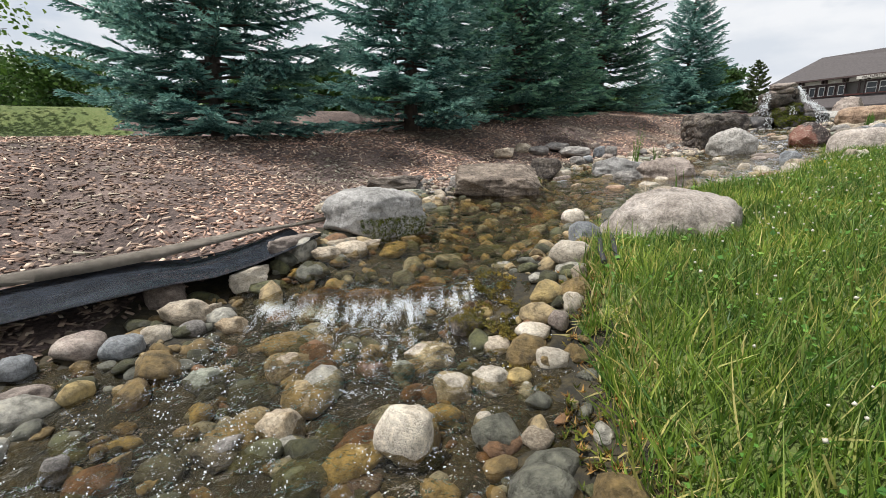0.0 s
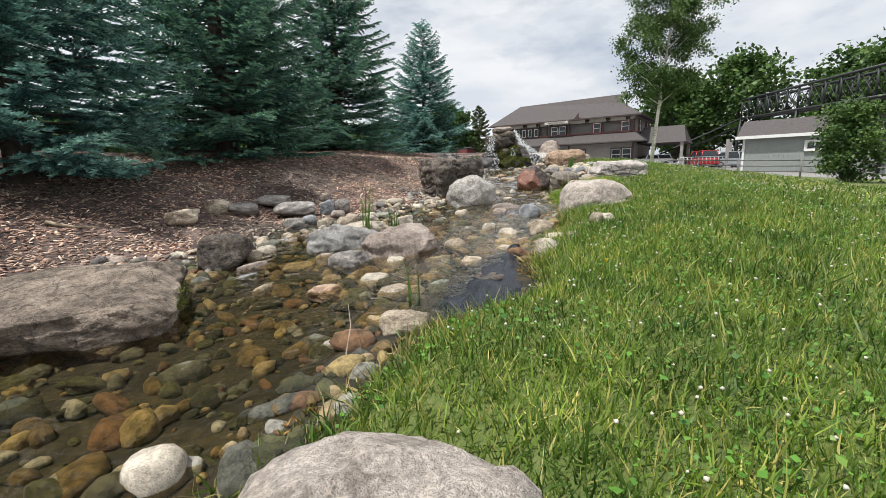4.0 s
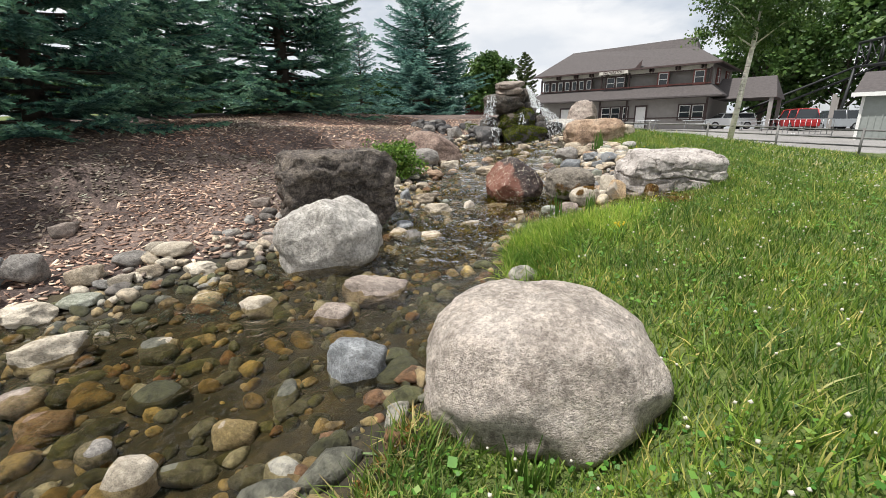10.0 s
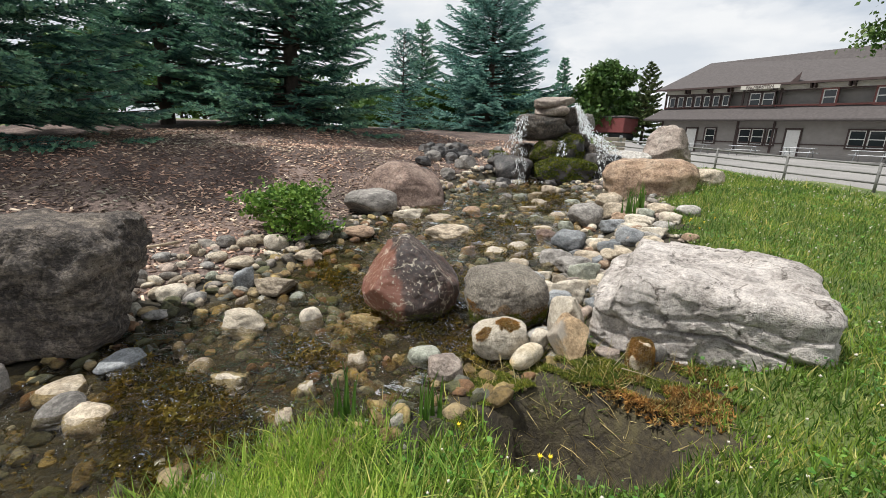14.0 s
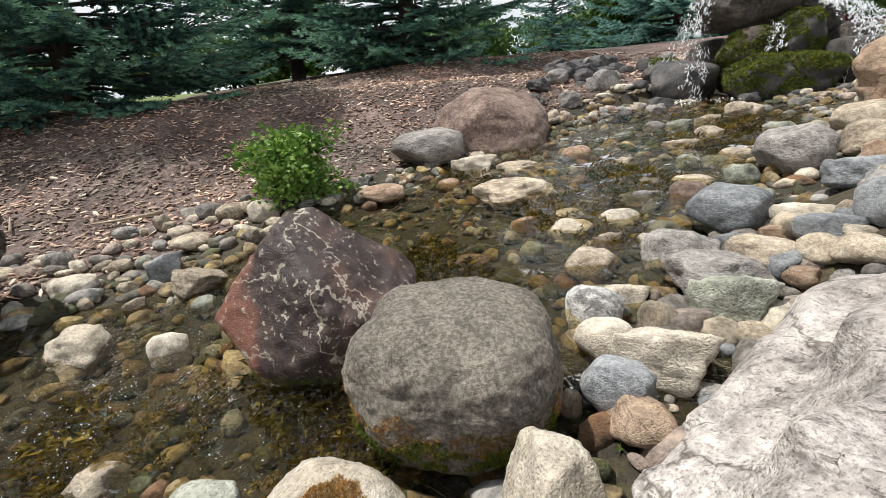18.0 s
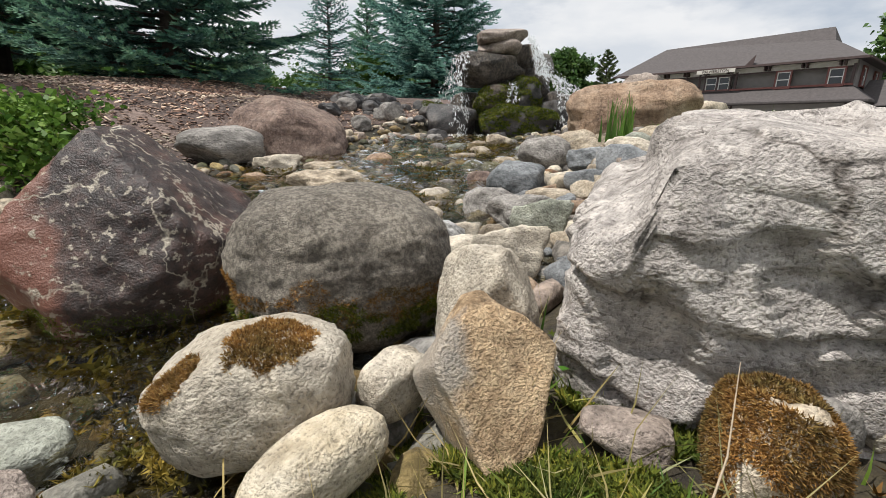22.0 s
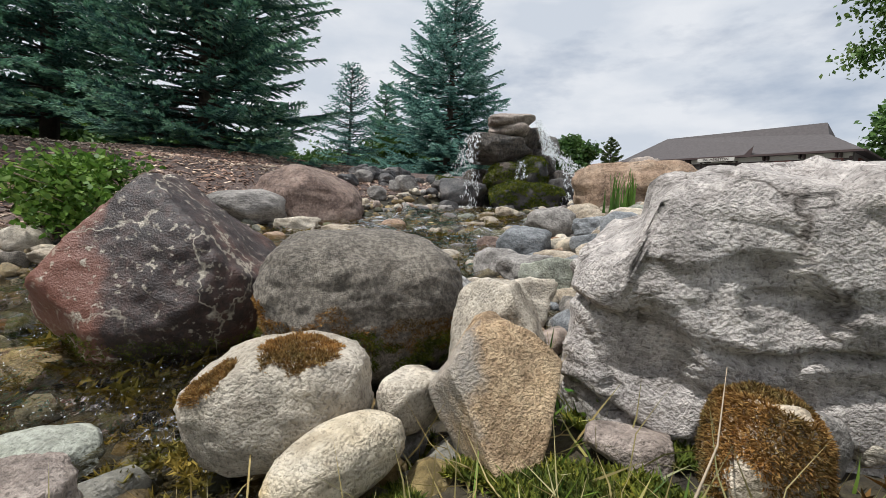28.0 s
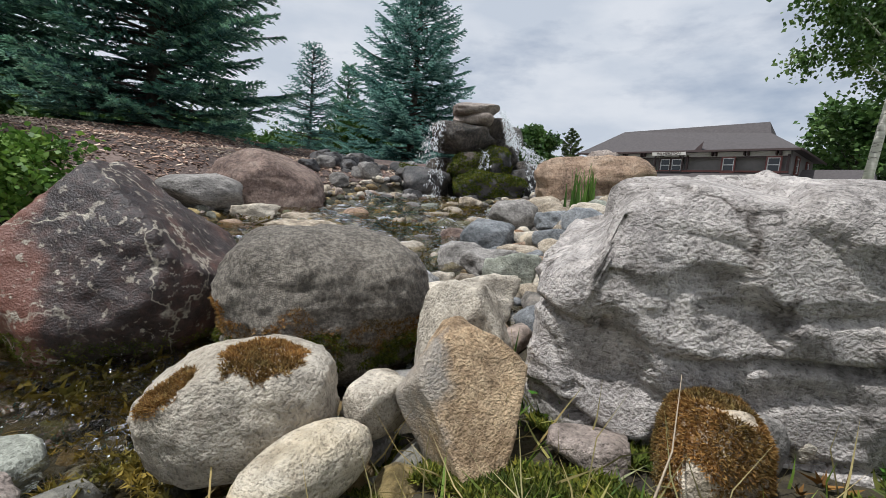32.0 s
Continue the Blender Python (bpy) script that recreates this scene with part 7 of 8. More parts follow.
x, y = rng.uniform(-3, 14.5, n), rng.uniform(-1, 18, n)
off, half, w = stream_at(x, y)
r = np.abs(off) - half
ok = (off < 0) & (r > -0.25) & (r < 0.55 + 0.5 * np.sin(x * 0.9 + 2)) & clear_of_boulders(x, y, -0.05) & (y > 5)
ok |= (off > 0) & (np.abs(r - 0.3) < 0.6) & (y > 11.2) & clear_of_boulders(x, y, -0.05)
x, y = x[ok], y[ok]
pebbles("margin_pebbles", x, y, np.clip(rng.gamma(4, 0.028, len(x)), 0.04, 0.22), 53, PEBBLE, "dry tan and grey pebbles along the stream margin", 0.25)


# ---- moss, reeds, bush, liner, twigs ----
def moss_on(name, ob, pick, n, seed, mat, label, size=0.012, under=None):
    """Tufts of moss on those parts of a stone that pick(place in world, normal) accepts."""
    rng = np.random.default_rng(seed)
    me = ob.data
    mw = ob.matrix_world
    polys = [p for p in me.polygons if pick(mw @ p.center, (mw.to_3x3() @ p.normal).normalized())]
    if not polys:
        return None
    areas = np.array([p.area for p in polys])
    idx = rng.choice(len(polys), n, p=areas / areas.sum())
    pos, nor = [], []
    for i in idx:
        p = polys[i]
        w = rng.dirichlet((1, 1, 1))
        c = sum((me.vertices[v].co * w[k] for k, v in enumerate(p.vertices[:3])), Vector())
        pos.append(tuple(mw @ c))
        nor.append(tuple((mw.to_3x3() @ p.normal).normalized()))
    pos, nor = np.array(pos), np.array(nor)
    tri = needles(pos - nor * 0.003, nor + rng.normal(0, 0.45, nor.shape), size, rng, 5)
    m = len(tri) // 3
    got = new(name, mesh_of(name, tri, np.arange(3 * m), np.full(m, 3)))
    got.data.materials.append(mat)
    return tagged(got, label, "moss", kind="stuff")


LIP = [o for o in scene.objects if o.name.startswith("mossy_stone") and "small step" in o.get("label", "")]
for k, o in enumerate(LIP):
    moss_on("moss", o, lambda p, n: n.z > -0.2 and noise.noise(p * 9) > -0.25, 1500, 160 + k, MOSS_BROWN if k < 3 else ALGAE, "rusty brown algae hanging on a wet stone", 0.014)
THINGS = {o["label"]: o for o in scene.objects if "label" in o.keys() and o.type == "MESH"}
mossy = THINGS["white limestone with patches of brown moss"]
moss_on("moss", mossy, lambda p, n: n.z > 0.15 and (math.hypot(p.x - 10.49, p.y - 11.23) < 0.085 + 0.02 * noise.noise(p * 30) or math.hypot(p.x - 10.31, p.y - 11.21) < 0.05), 2600, 61, MOSS_BROWN, "brown moss cushions on a white stone")
mossr = THINGS["stone covered in dry brown moss"]
moss_on("moss", mossr, lambda p, n: n.z > -0.2 and n.z > 0.0 and noise.noise(p * 9) > -0.3, 6000, 62, MOSS_BROWN, "thick dry brown moss over a stone", 0.012)
rnd = THINGS["smooth grey brown granite boulder with mossy foot"]
moss_on("moss", rnd, lambda p, n: 1.05 < p.z < 1.15 + 0.10 * noise.noise(p * 9) and p.y < 11.8 and noise.noise(p * 21) > -0.1, 1500, 63, MOSS_BROWN, "moss and roots round the foot of the granite boulder", 0.012)
moss_on("moss", rnd, lambda p, n: 1.0 < p.z < 1.09 + 0.05 * noise.noise(p * 7) and p.y < 11.75 and noise.noise(p * 15) > -0.15, 1500, 64, MOSS_GREEN, "green moss round the foot of the granite boulder", 0.016)
red = THINGS["dark red veined boulder standing in the stream"]
moss_on("moss", red, lambda p, n: 0.86 < p.z < 0.97 + 0.06 * noise.noise(p * 8), 2600, 65, MOSS_GREEN, "green algae and moss at the foot of the red boulder", 0.013)
for label, n, test in (("low rock covered in bright green moss", 5200, lambda p, q: q.z > -0.1 and noise.noise(p * 5) > -0.35),
                       ("dark mossy rock beside the falling water", 2600, lambda p, q: noise.noise(p * 5) > -0.1),
                       ("wet brown rock with moss below the fall", 1500, lambda p, q: noise.noise(p * 4 + Vector((3, 0, 0))) > 0.1),
                       ("green tinted rock beside a thin cascade", 700, lambda p, q: q.z > 0.2)):
    moss_on("moss", THINGS[label], test, n, 66, MOSS_GREEN, "bright green wet moss on a waterfall rock", 0.035)
grey = THINGS["blue grey boulder at the edge of the small pool"]
moss_on("moss", grey, lambda p, n: p.z < 0.24 and p.x > -0.75 and p.y < 4.4, 1800, 67, MOSS_GREEN, "dark green moss low on the grey boulder", 0.02)
slab = THINGS["broad flat brown grey rock slab at the water"]
moss_on("moss", slab, lambda p, n: p.x > 1.45 and p.z < 0.45, 900, 68, MOSS_GREEN, "green moss at the wet end of the slab", 0.02)

rng = np.random.default_rng(70)
x, y = rng.normal(11.25, 0.15, 2600), rng.normal(10.5, 0.12, 2600)
ok = (np.sin(x * 7 + 1) * np.sin(y * 9) + 0.5 * np.sin(x * 19 + y * 15) > -0.15) & (np.hypot(x - 10.60, y - 10.26) > 0.45)
tri = needles(np.stack([x[ok], y[ok], ground(x[ok], y[ok]) + 0.01], 1), rng.normal(0, 0.6, (ok.sum(), 3)) + [0, 0, 0.8], 0.03, rng, 5)
ob = new("dead_moss", mesh_of("dead_moss", tri, np.arange(len(tri)), np.full(len(tri) // 3, 3)))
ob.data.materials.append(MOSS_BROWN)
tagged(ob, "rusty brown dead moss on the ground beside the white boulder", "moss", kind="stuff")
# mats of olive algae at the edge of the step and between the upper stones
rng = np.random.default_rng(75)
mats = ((0.30, 2.78, 0.10, 0.16), (0.42, 2.45, 0.09, 0.16), (0.52, 2.15, 0.08, 0.12), (7.75, 10.6, 0.35, 0.30), (8.6, 11.0, 0.35, 0.25), (10.15, 11.15, 0.12, 0.12), (9.45, 11.75, 0.12, 0.20), (10.25, 11.55, 0.15, 0.12))
x = np.concatenate([rng.normal(a, c, 700) for a, b, c, d in mats])
y = np.concatenate([rng.normal(b, d, 700) for a, b, c, d in mats])
ok = (np.hypot(x - 10.60, y - 10.26) > 0.55) & (np.sin(x * 23) * np.sin(y * 19) + 0.6 * np.sin(x * 41 + y * 37) > -0.1)
x, y = x[ok], y[ok]
tri = needles(np.stack([x, y, np.minimum(stream_at(x, y)[2] + 0.004, ground(x, y) + 0.06)], 1), rng.normal(0, 0.7, (len(x), 3)) + [-0.5, -0.5, 0.4], 0.022, rng, 5)
ob = new("algae", mesh_of("algae", tri, np.arange(len(tri)), np.full(len(tri) // 3, 3)))
ob.data.materials.append(ALGAE)
tagged(ob, "olive and rust coloured algae in the shallows", "algae", kind="stuff")
# low moss and weeds on the wet ground between the stones
rng = np.random.default_rng(71)
x, y = rng.normal(10.78, 0.42, 20000), rng.normal(10.85, 0.26, 20000)
ok = (np.hypot(x - 10.60, y - 10.26) > 0.5) & (np.sin(x * 9) * np.sin(y * 8) + 0.5 * np.sin(x * 21 + y * 17) > -0.2)
tri = needles(np.stack([x[ok], y[ok], ground(x[ok], y[ok]) + 0.01], 1), rng.normal(0, 0.5, (ok.sum(), 3)) + [0, 0, 1], 0.022, rng, 5)
ob = new("ground_moss", mesh_of("ground_moss", tri, np.arange(len(tri)), np.full(len(tri) // 3, 3)))
ob.data.materials.append(MOSS_GREEN)
tagged(ob, "green moss and small weeds on wet ground between stones", "moss", kind="stuff")
x, y = rng.normal(10.85, 0.35, 420), rng.normal(10.78, 0.16, 420)
blades("wet_weeds", x, y, rng.uniform(0.03, 0.11, 420), 0.005, 72, GRASS, "thin green weeds between the boulders", 0.9)
x, y = rng.normal(10.62, 0.40, 600), rng.normal(10.05, 0.20, 600)
blades("wet_weeds", x, y, rng.uniform(0.02, 0.07, 600), 0.006, 74, GRASS, "short grass and weeds in the muddy hollow", 0.7)
x, y = rng.normal(10.85, 0.40, 900), rng.normal(10.75, 0.30, 900)
blades("dry_straw", x, y, rng.uniform(0.06, 0.22, 900), 0.004, 73, GRASS_DRY, "dry straw lying between the boulders", 1.1)


def reed(x, y, z, n, tall, seed):
    rng = np.random.default_rng(seed)
    top = empty("reed_clump", pose(x, y, z), "clump of upright green reeds standing in the shallows", "reeds", "reeds")
    for k in range(n):
        a, l, h = rng.uniform(0, 6.28), rng.uniform(0.03, 0.22), tall * rng.uniform(0.6, 1.1)
        dx, dy = math.cos(a), math.sin(a)
        bx, by = rng.normal(0, 0.04, 2)
        bm = bmesh.new()
        rows = []
        for s in (0, 0.35, 0.7, 1.0):
            w = 0.014 * (1 - s * 0.9)
            c = (bx + dx * l * h * s * s, by + dy * l * h * s * s, h * (s - 0.12 * l * s * s))
            rows.append((bm.verts.new((c[0] - dy * w, c[1] + dx * w, c[2])), bm.verts.new((c[0] + dx * 0.004, c[1] + dy * 0.004, c[2])), bm.verts.new((c[0] + dy * w, c[1] - dx * w, c[2]))))
        for p, q in zip(rows, rows[1:]):
            bm.faces.new((p[0], p[1], q[1], q[0]))
            bm.faces.new((p[1], p[2], q[2], q[1]))
        part("reed_leaf", bm, REED, top)
    return top


# brown and green moss along the lawn's wet edge
rng = np.random.default_rng(77)
x, y = rng.uniform(0.2, 8.5, 60000), rng.uniform(-1, 9.8, 60000)
off, half, w = stream_at(x, y)
ok = (off > 0) & (np.abs(off - half - 0.02) < 0.13 + 0.07 * np.sin(x * 6 + y * 3)) & clear_of_boulders(x, y, 0.0)
for mat, sel, lab in ((MOSS_BROWN, rng.uniform(0, 1, len(x)) < 0.55, "brown dead moss along the wet lawn edge"), (MOSS_GREEN, rng.uniform(0, 1, len(x)) < 0.5, "green moss along the wet lawn edge")):
    k = ok & sel
    tri = needles(np.stack([x[k], y[k], ground(x[k], y[k]) + rng.uniform(0, 0.02, k.sum())], 1), rng.normal(0, 0.6, (k.sum(), 3)) + [0, 0, 0.7], 0.035, rng, 4)
    ob = new("edge_moss", mesh_of("edge_moss", tri, np.arange(len(tri)), np.full(len(tri) // 3, 3)))
    ob.data.materials.append(mat)
    tagged(ob, lab, "moss", kind="stuff")
# algae on the bed of the upper stream
rng = np.random.default_rng(75)
x, y = rng.uniform(7, 13, 40000), rng.uniform(10, 17, 40000)
off, half, w = stream_at(x, y)
ok = (np.abs(off) < half) & (np.sin(x * 2.3 + 1) * np.sin(y * 1.9) + 0.6 * np.sin(x * 5.1 + y * 4.3) > 0.35)
tri = needles(np.stack([x[ok], y[ok], w[ok] - 0.045 + rng.uniform(-0.03, 0.03, ok.sum())], 1), rng.normal(0, 0.25, (ok.sum(), 3)) + [0.5, -0.8, 0.1], 0.05, rng, 4)
ob = new("algae", mesh_of("algae", tri, np.arange(len(tri)), np.full(len(tri) // 3, 3)))
ob.data.materials.append(ALGAE)
tagged(ob, "olive green algae trailing over the stream bed stones", "algae", kind="stuff")

reed(3.87, 9.02, 0.40, 13, 0.92, 81)
reed(4.40, 9.22, 0.42, 11, 0.52, 82)
reed(3.2, 6.0, 0.25, 4, 0.4, 83)
reed(6.95, 7.35, 0.62, 14, 0.26, 84)
reed(12.75, 13.75, 1.55, 16, 0.34, 85)
reed(13.0, 13.95, 1.6, 12, 0.36, 86)
reed(9.85, 10.5, 0.98, 10, 0.28, 87)
reed(9.4, 10.55, 0.95, 10, 0.30, 88)

broadleaf("bush", 8.55, 14.1, lift_of(8.55, 14.1), 0.66, 0.44, 91, 2600, 0.056, BUSH_LEAF, WOOD_TWIG, "small bright green leafy bush beside the stream", 0.05, 0.018, 26, droop=-0.2, clump=0.34, category="bush")
broadleaf("bush", 8.15, 14.3, lift_of(8.15, 14.3), 0.5, 0.36, 92, 900, 0.065, BUSH_LEAF, WOOD_TWIG, "low green leafy sprig beside the bush", 0.05, 0.012, 14, droop=-0.2, clump=0.34, category="bush")


def ribbon(name, path, widths, thick, mat, label, category, rows=5, sag=0.0):
    """A thick sheet along a path of places, with its own width at each."""
    n = len(path)
    P = np.array(path, float)
    tan = np.gradient(P, axis=0)
    side = np.stack([tan[:, 1], -tan[:, 0], np.zeros(n)], 1)
    side /= np.linalg.norm(side, axis=1)[:, None]
    bm = bmesh.new()
    grid = []
    for i in range(n):
        row = []
        for k in range(rows):
            u = k / (rows - 1) - 0.5
            p = P[i] + side[i] * widths[i] * u
            p[2] += sag * (4 * u * u - 1) + 0.014 * math.sin(i * 0.8 + k * 1.1) + 0.008 * math.sin(i * 0.3 - k * 2.3)
            row.append(bm.verts.new(p))
        grid.append(row)
    for a, b in zip(grid, grid[1:]):
        for k in range(rows - 1):
            bm.faces.new((a[k], a[k + 1], b[k + 1], b[k])).smooth = True
    bmesh.ops.solidify(bm, geom=bm.faces[:], thickness=thick)
    me = bpy.data.meshes.new(name)
    bm.to_mesh(me)
    bm.free()
    ob = new(name, me)
    me.materials.append(mat)
    return tagged(ob, label, category)


def on_ground(pts, lift):
    return [(x, y, height(x, y) + lift) for x, y in pts]


def between(a, b, n):
    return [(a[0] + (b[0] - a[0]) * k / (n - 1), a[1] + (b[1] - a[1]) * k / (n - 1)) for k in range(n)]


ribbon("pond_liner", on_ground(between((-4.3, 0.75), (-1.25, 3.85), 16), 0.12), [0.95 - 0.02 * k for k in range(16)], 0.012, LINER, "exposed wet black pond liner beside the stones", "pond liner", 9, 0.03)
ribbon("liner_fold", on_ground(between((-4.6, 1.15), (-1.15, 4.30), 14), 0.12), [0.20 - 0.006 * k for k in range(14)], 0.05, TIMBER, "dusty folded edge of the pond liner under mulch", "pond liner", 5, -0.05)
ribbon("pond_liner", [(x, y, float(stream_at(x, y)[2]) - 0.035) for x, y in between((2.7, 4.85), (5.10, 6.90), 22)], [0.30 + 0.42 * math.sin(math.pi * (k + 1) / 23) + 0.10 * math.sin(k * 1.9) for k in range(22)], 0.012, LINER, "wrinkled black pond liner showing in shallow water", "pond liner", 15, -0.055)


def hose(pts, r, label):
    bm = tube_bm(pts, [r] * len(pts), 10)
    me = bpy.data.meshes.new("hose")
    bm.to_mesh(me)
    bm.free()
    ob = new("hose", me)
    me.materials.append(RUBBER)
    return tagged(ob, label, "hose")


hose(on_ground([(1.02, 2.7), (1.10, 3.0), (1.20, 3.3), (1.42, 3.95), (1.62, 4.35)], 0.06), 0.018, "black rubber hose beside the pink boulder")
hose(on_ground([(1.10, 2.7), (1.19, 3.0), (1.29, 3.3), (1.50, 3.95), (1.68, 4.3)], 0.06), 0.016, "second black rubber hose beside the pink boulder")


def twig(pts, r, label):
    bm = tube_bm(pts, [r * (1 - 0.7 * k / (len(pts) - 1)) for k in range(len(pts))], 6)
    me = bpy.data.meshes.new("twig")
    bm.to_mesh(me)
    bm.free()
    ob = new("twig", me)
    me.materials.append(WOOD_TWIG)
    return tagged(ob, label, "twig")


twig([(11.02, 10.72, 1.12), (11.13, 10.80, 1.16), (11.21, 10.88, 1.25)], 0.0022, "dry forked twig leaning on mossy stones")
twig([(11.03, 10.66, 1.13), (11.14, 10.60, 1.12), (11.22, 10.55, 1.10)], 0.003, "dry straw coloured twig on moss")
twig([(2.3, 5.05, 0.30), (2.42, 5.3, 0.42), (2.47, 5.5, 0.50)], 0.005, "thin dry stick standing in the shallows")
twig(on_ground([(7.3, 13.7), (7.0, 13.5), (6.75, 13.35)], 0.05), 0.02, "dead branch lying on mulch")
twig(on_ground([(6.2, 13.1), (5.9, 13.3)], 0.04), 0.015, "short dead branch lying on mulch")
twig(on_ground([(-0.1, 10.4), (0.2, 10.3), (0.35, 10.35)], 0.04), 0.03, "pale broken branch lying on mulch")


# ---- far side: lot, fence, shed, cars, bridge, trees ----
def fence(a, b, n):
    """A low rail fence: posts and three rails."""
    top = empty("rail_fence", Matrix.Identity(4), "low weathered grey rail fence along the lawn edge", "fence")
    pts = [Vector(a) + (Vector(b) - Vector(a)) * k / n for k in range(n + 1)]
    for p in pts:
        z = height(p.x, p.y)
        ob = part("post", tube_bm([(0, 0, -0.2), (0, 0, 0.95)], [0.045, 0.045], 8), RAIL_GREY, top)
        ob.matrix_basis = pose(p.x, p.y, z)
    for p, q in zip(pts, pts[1:]):
        for h in (0.30, 0.58, 0.86):
            bm = tube_bm([(p.x, p.y, height(p.x, p.y) + h), (q.x, q.y, height(q.x, q.y) + h)], [0.035, 0.035], 6)
            part("rail", bm, RAIL_GREY, top)
    return top


fence((21.5, 30.5, 0), (30.5, 6.0, 0), 10)


def shed():
    L, D, H = 10.5, 5.5, 2.55
    p, q = Vector((38.9, 21.8)), Vector((42.3, 12.0))
    d = (q - p).normalized()
    m = Matrix.Translation((p.x, p.y, height(p.x, p.y) - 0.05)) @ Matrix.Rotation(math.atan2(d.y, d.x), 4, "Z")
    b = empty("shed", m, "long low grey green shed with brown roof", "shed")
    local_part("wall", b, SHED_SIDE, L, D, H + 0.6, (L / 2, D / 2, H / 2 - 0.3))
    k = 0
    while 0.15 + 0.3 * k < L - 0.05:
        local_part("batten", b, SHED_SIDE, 0.06, 0.04, 1.45, (0.15 + 0.3 * k, -0.02, 0.75))
        k += 1
    o = 0.4
    prism("roof", b, ROOF, [(-o, -o, H), (L + o, -o, H), (L + o, D + o, H), (-o, D + o, H), (-o, D / 2, H + 1.45), (L + o, D / 2, H + 1.45)],
          [(0, 1, 5, 4), (2, 3, 4, 5), (0, 4, 3), (1, 2, 5), (0, 3, 2, 1)])
    local_part("fascia", b, WHITE, L + 0.9, 0.06, 0.22, (L / 2, -o - 0.03, H - 0.02))
    local_part("corner_board", b, WHITE, 0.14, 0.06, H, (0.07, -0.03, H / 2))
    window(b, 4.3, -0.03, 1.75, 0.95, 0.55, WHITE, WHITE, (2, 1))
    part("vent_pipe", tube_bm([(7.0, 2.6, H + 1.2), (7.0, 2.6, H + 2.0)], [0.14, 0.14], 8), WHITE, b)
    return b


shed()


def car(x, y, yaw, mat, label, tall=1.68, length=4.6):
    """A parked car: lower body, glasshouse, wheels, lights."""
    z = height(x, y)
    top = empty("car", pose(x, y, z, 0, 0, yaw), label, "car", "parked cars")
    W = 1.8
    prof = [(-0.5, 0.32), (-0.5, 0.78), (-0.46, 0.98), (-0.40, 1.0), (0.24, 1.0), (0.44, 0.92), (0.5, 0.76), (0.5, 0.32)]
    bm = bmesh.new()
    sides = [[bm.verts.new((px * length, s * W / 2, pz)) for px, pz in prof] for s in (-1, 1)]
    for i in range(len(prof)):
        j = (i + 1) % len(prof)
        bm.faces.new((sides[0][i], sides[0][j], sides[1][j], sides[1][i]))
    bm.faces.new(sides[0][::-1])
    bm.faces.new(sides[1])
    bmesh.ops.bevel(bm, geom=bm.edges[:], offset=0.06, segments=2, affect="EDGES")
    part("body", bm, mat, top)
    bm = bmesh.new()
    low = [(-0.47, 0.99), (0.27, 0.99)]
    high = [(-0.42, tall), (0.12, tall)]
    ring = []
    for s in (-1, 1):
        ring.append([bm.verts.new((low[0][0] * length, s * W * 0.47, 0.99)), bm.verts.new((low[1][0] * length, s * W * 0.47, 0.99)),
                     bm.verts.new((high[1][0] * length, s * W * 0.38, tall - 0.05)), bm.verts.new((high[0][0] * length, s * W * 0.38, tall - 0.05))])
    for i in range(4):
        j = (i + 1) % 4
        bm.faces.new((ring[0][i], ring[0][j], ring[1][j], ring[1][i]))
    bm.faces.new(ring[0][::-1])
    bm.faces.new(ring[1])
    part("cabin_glass", bm, GLASS, top)
    part("roof", box_bm(length * 0.53, W * 0.78, 0.08, (-0.15 * length, 0, tall - 0.02), 0.03), mat, top)
    for px in (-0.45, -0.14, 0.19):
        for s in (-1, 1):
            part("pillar", tube_bm([(px * length, s * W * 0.468, 0.98), ((px - (0.06 if px > 0.1 else -0.02)) * length, s * W * 0.385, tall - 0.03)], [0.05, 0.05], 5), mat, top)
    for px in (-0.31, 0.31):
        for s in (-1, 1):
            w = part("wheel", tube_bm([(0, -0.11, 0), (0, 0.11, 0)], [0.34, 0.34], 18), RUBBER, top)
            w.matrix_basis = pose(px * length, s * (W / 2 - 0.09), 0.34)
            part("rim", tube_bm([(0, -0.02, 0), (0, 0.02, 0)], [0.21, 0.21], 12), GREY_METAL, w).matrix_basis = pose(0, s * 0.10, 0)
    for s in (-1, 1):
        part("headlight", box_bm(0.10, 0.36, 0.14, (length * 0.487, s * 0.62, 0.80), 0.03), WHITE, top)
        part("tail_light", box_bm(0.08, 0.26, 0.24, (-length * 0.492, s * 0.68, 0.84), 0.03), RED_PAINT, top)
    return top


car(50.2, 31.7, 52, RED_PAINT, "red minivan parked on the lot", 1.75, 4.9)
car(54.9, 31.3, 150, SILVER_PAINT, "silver sport utility car parked on the lot", 1.75, 4.7)
car(47.8, 36.2, 150, WHITE_PAINT, "white car parked under the porch", 1.45, 4.5)


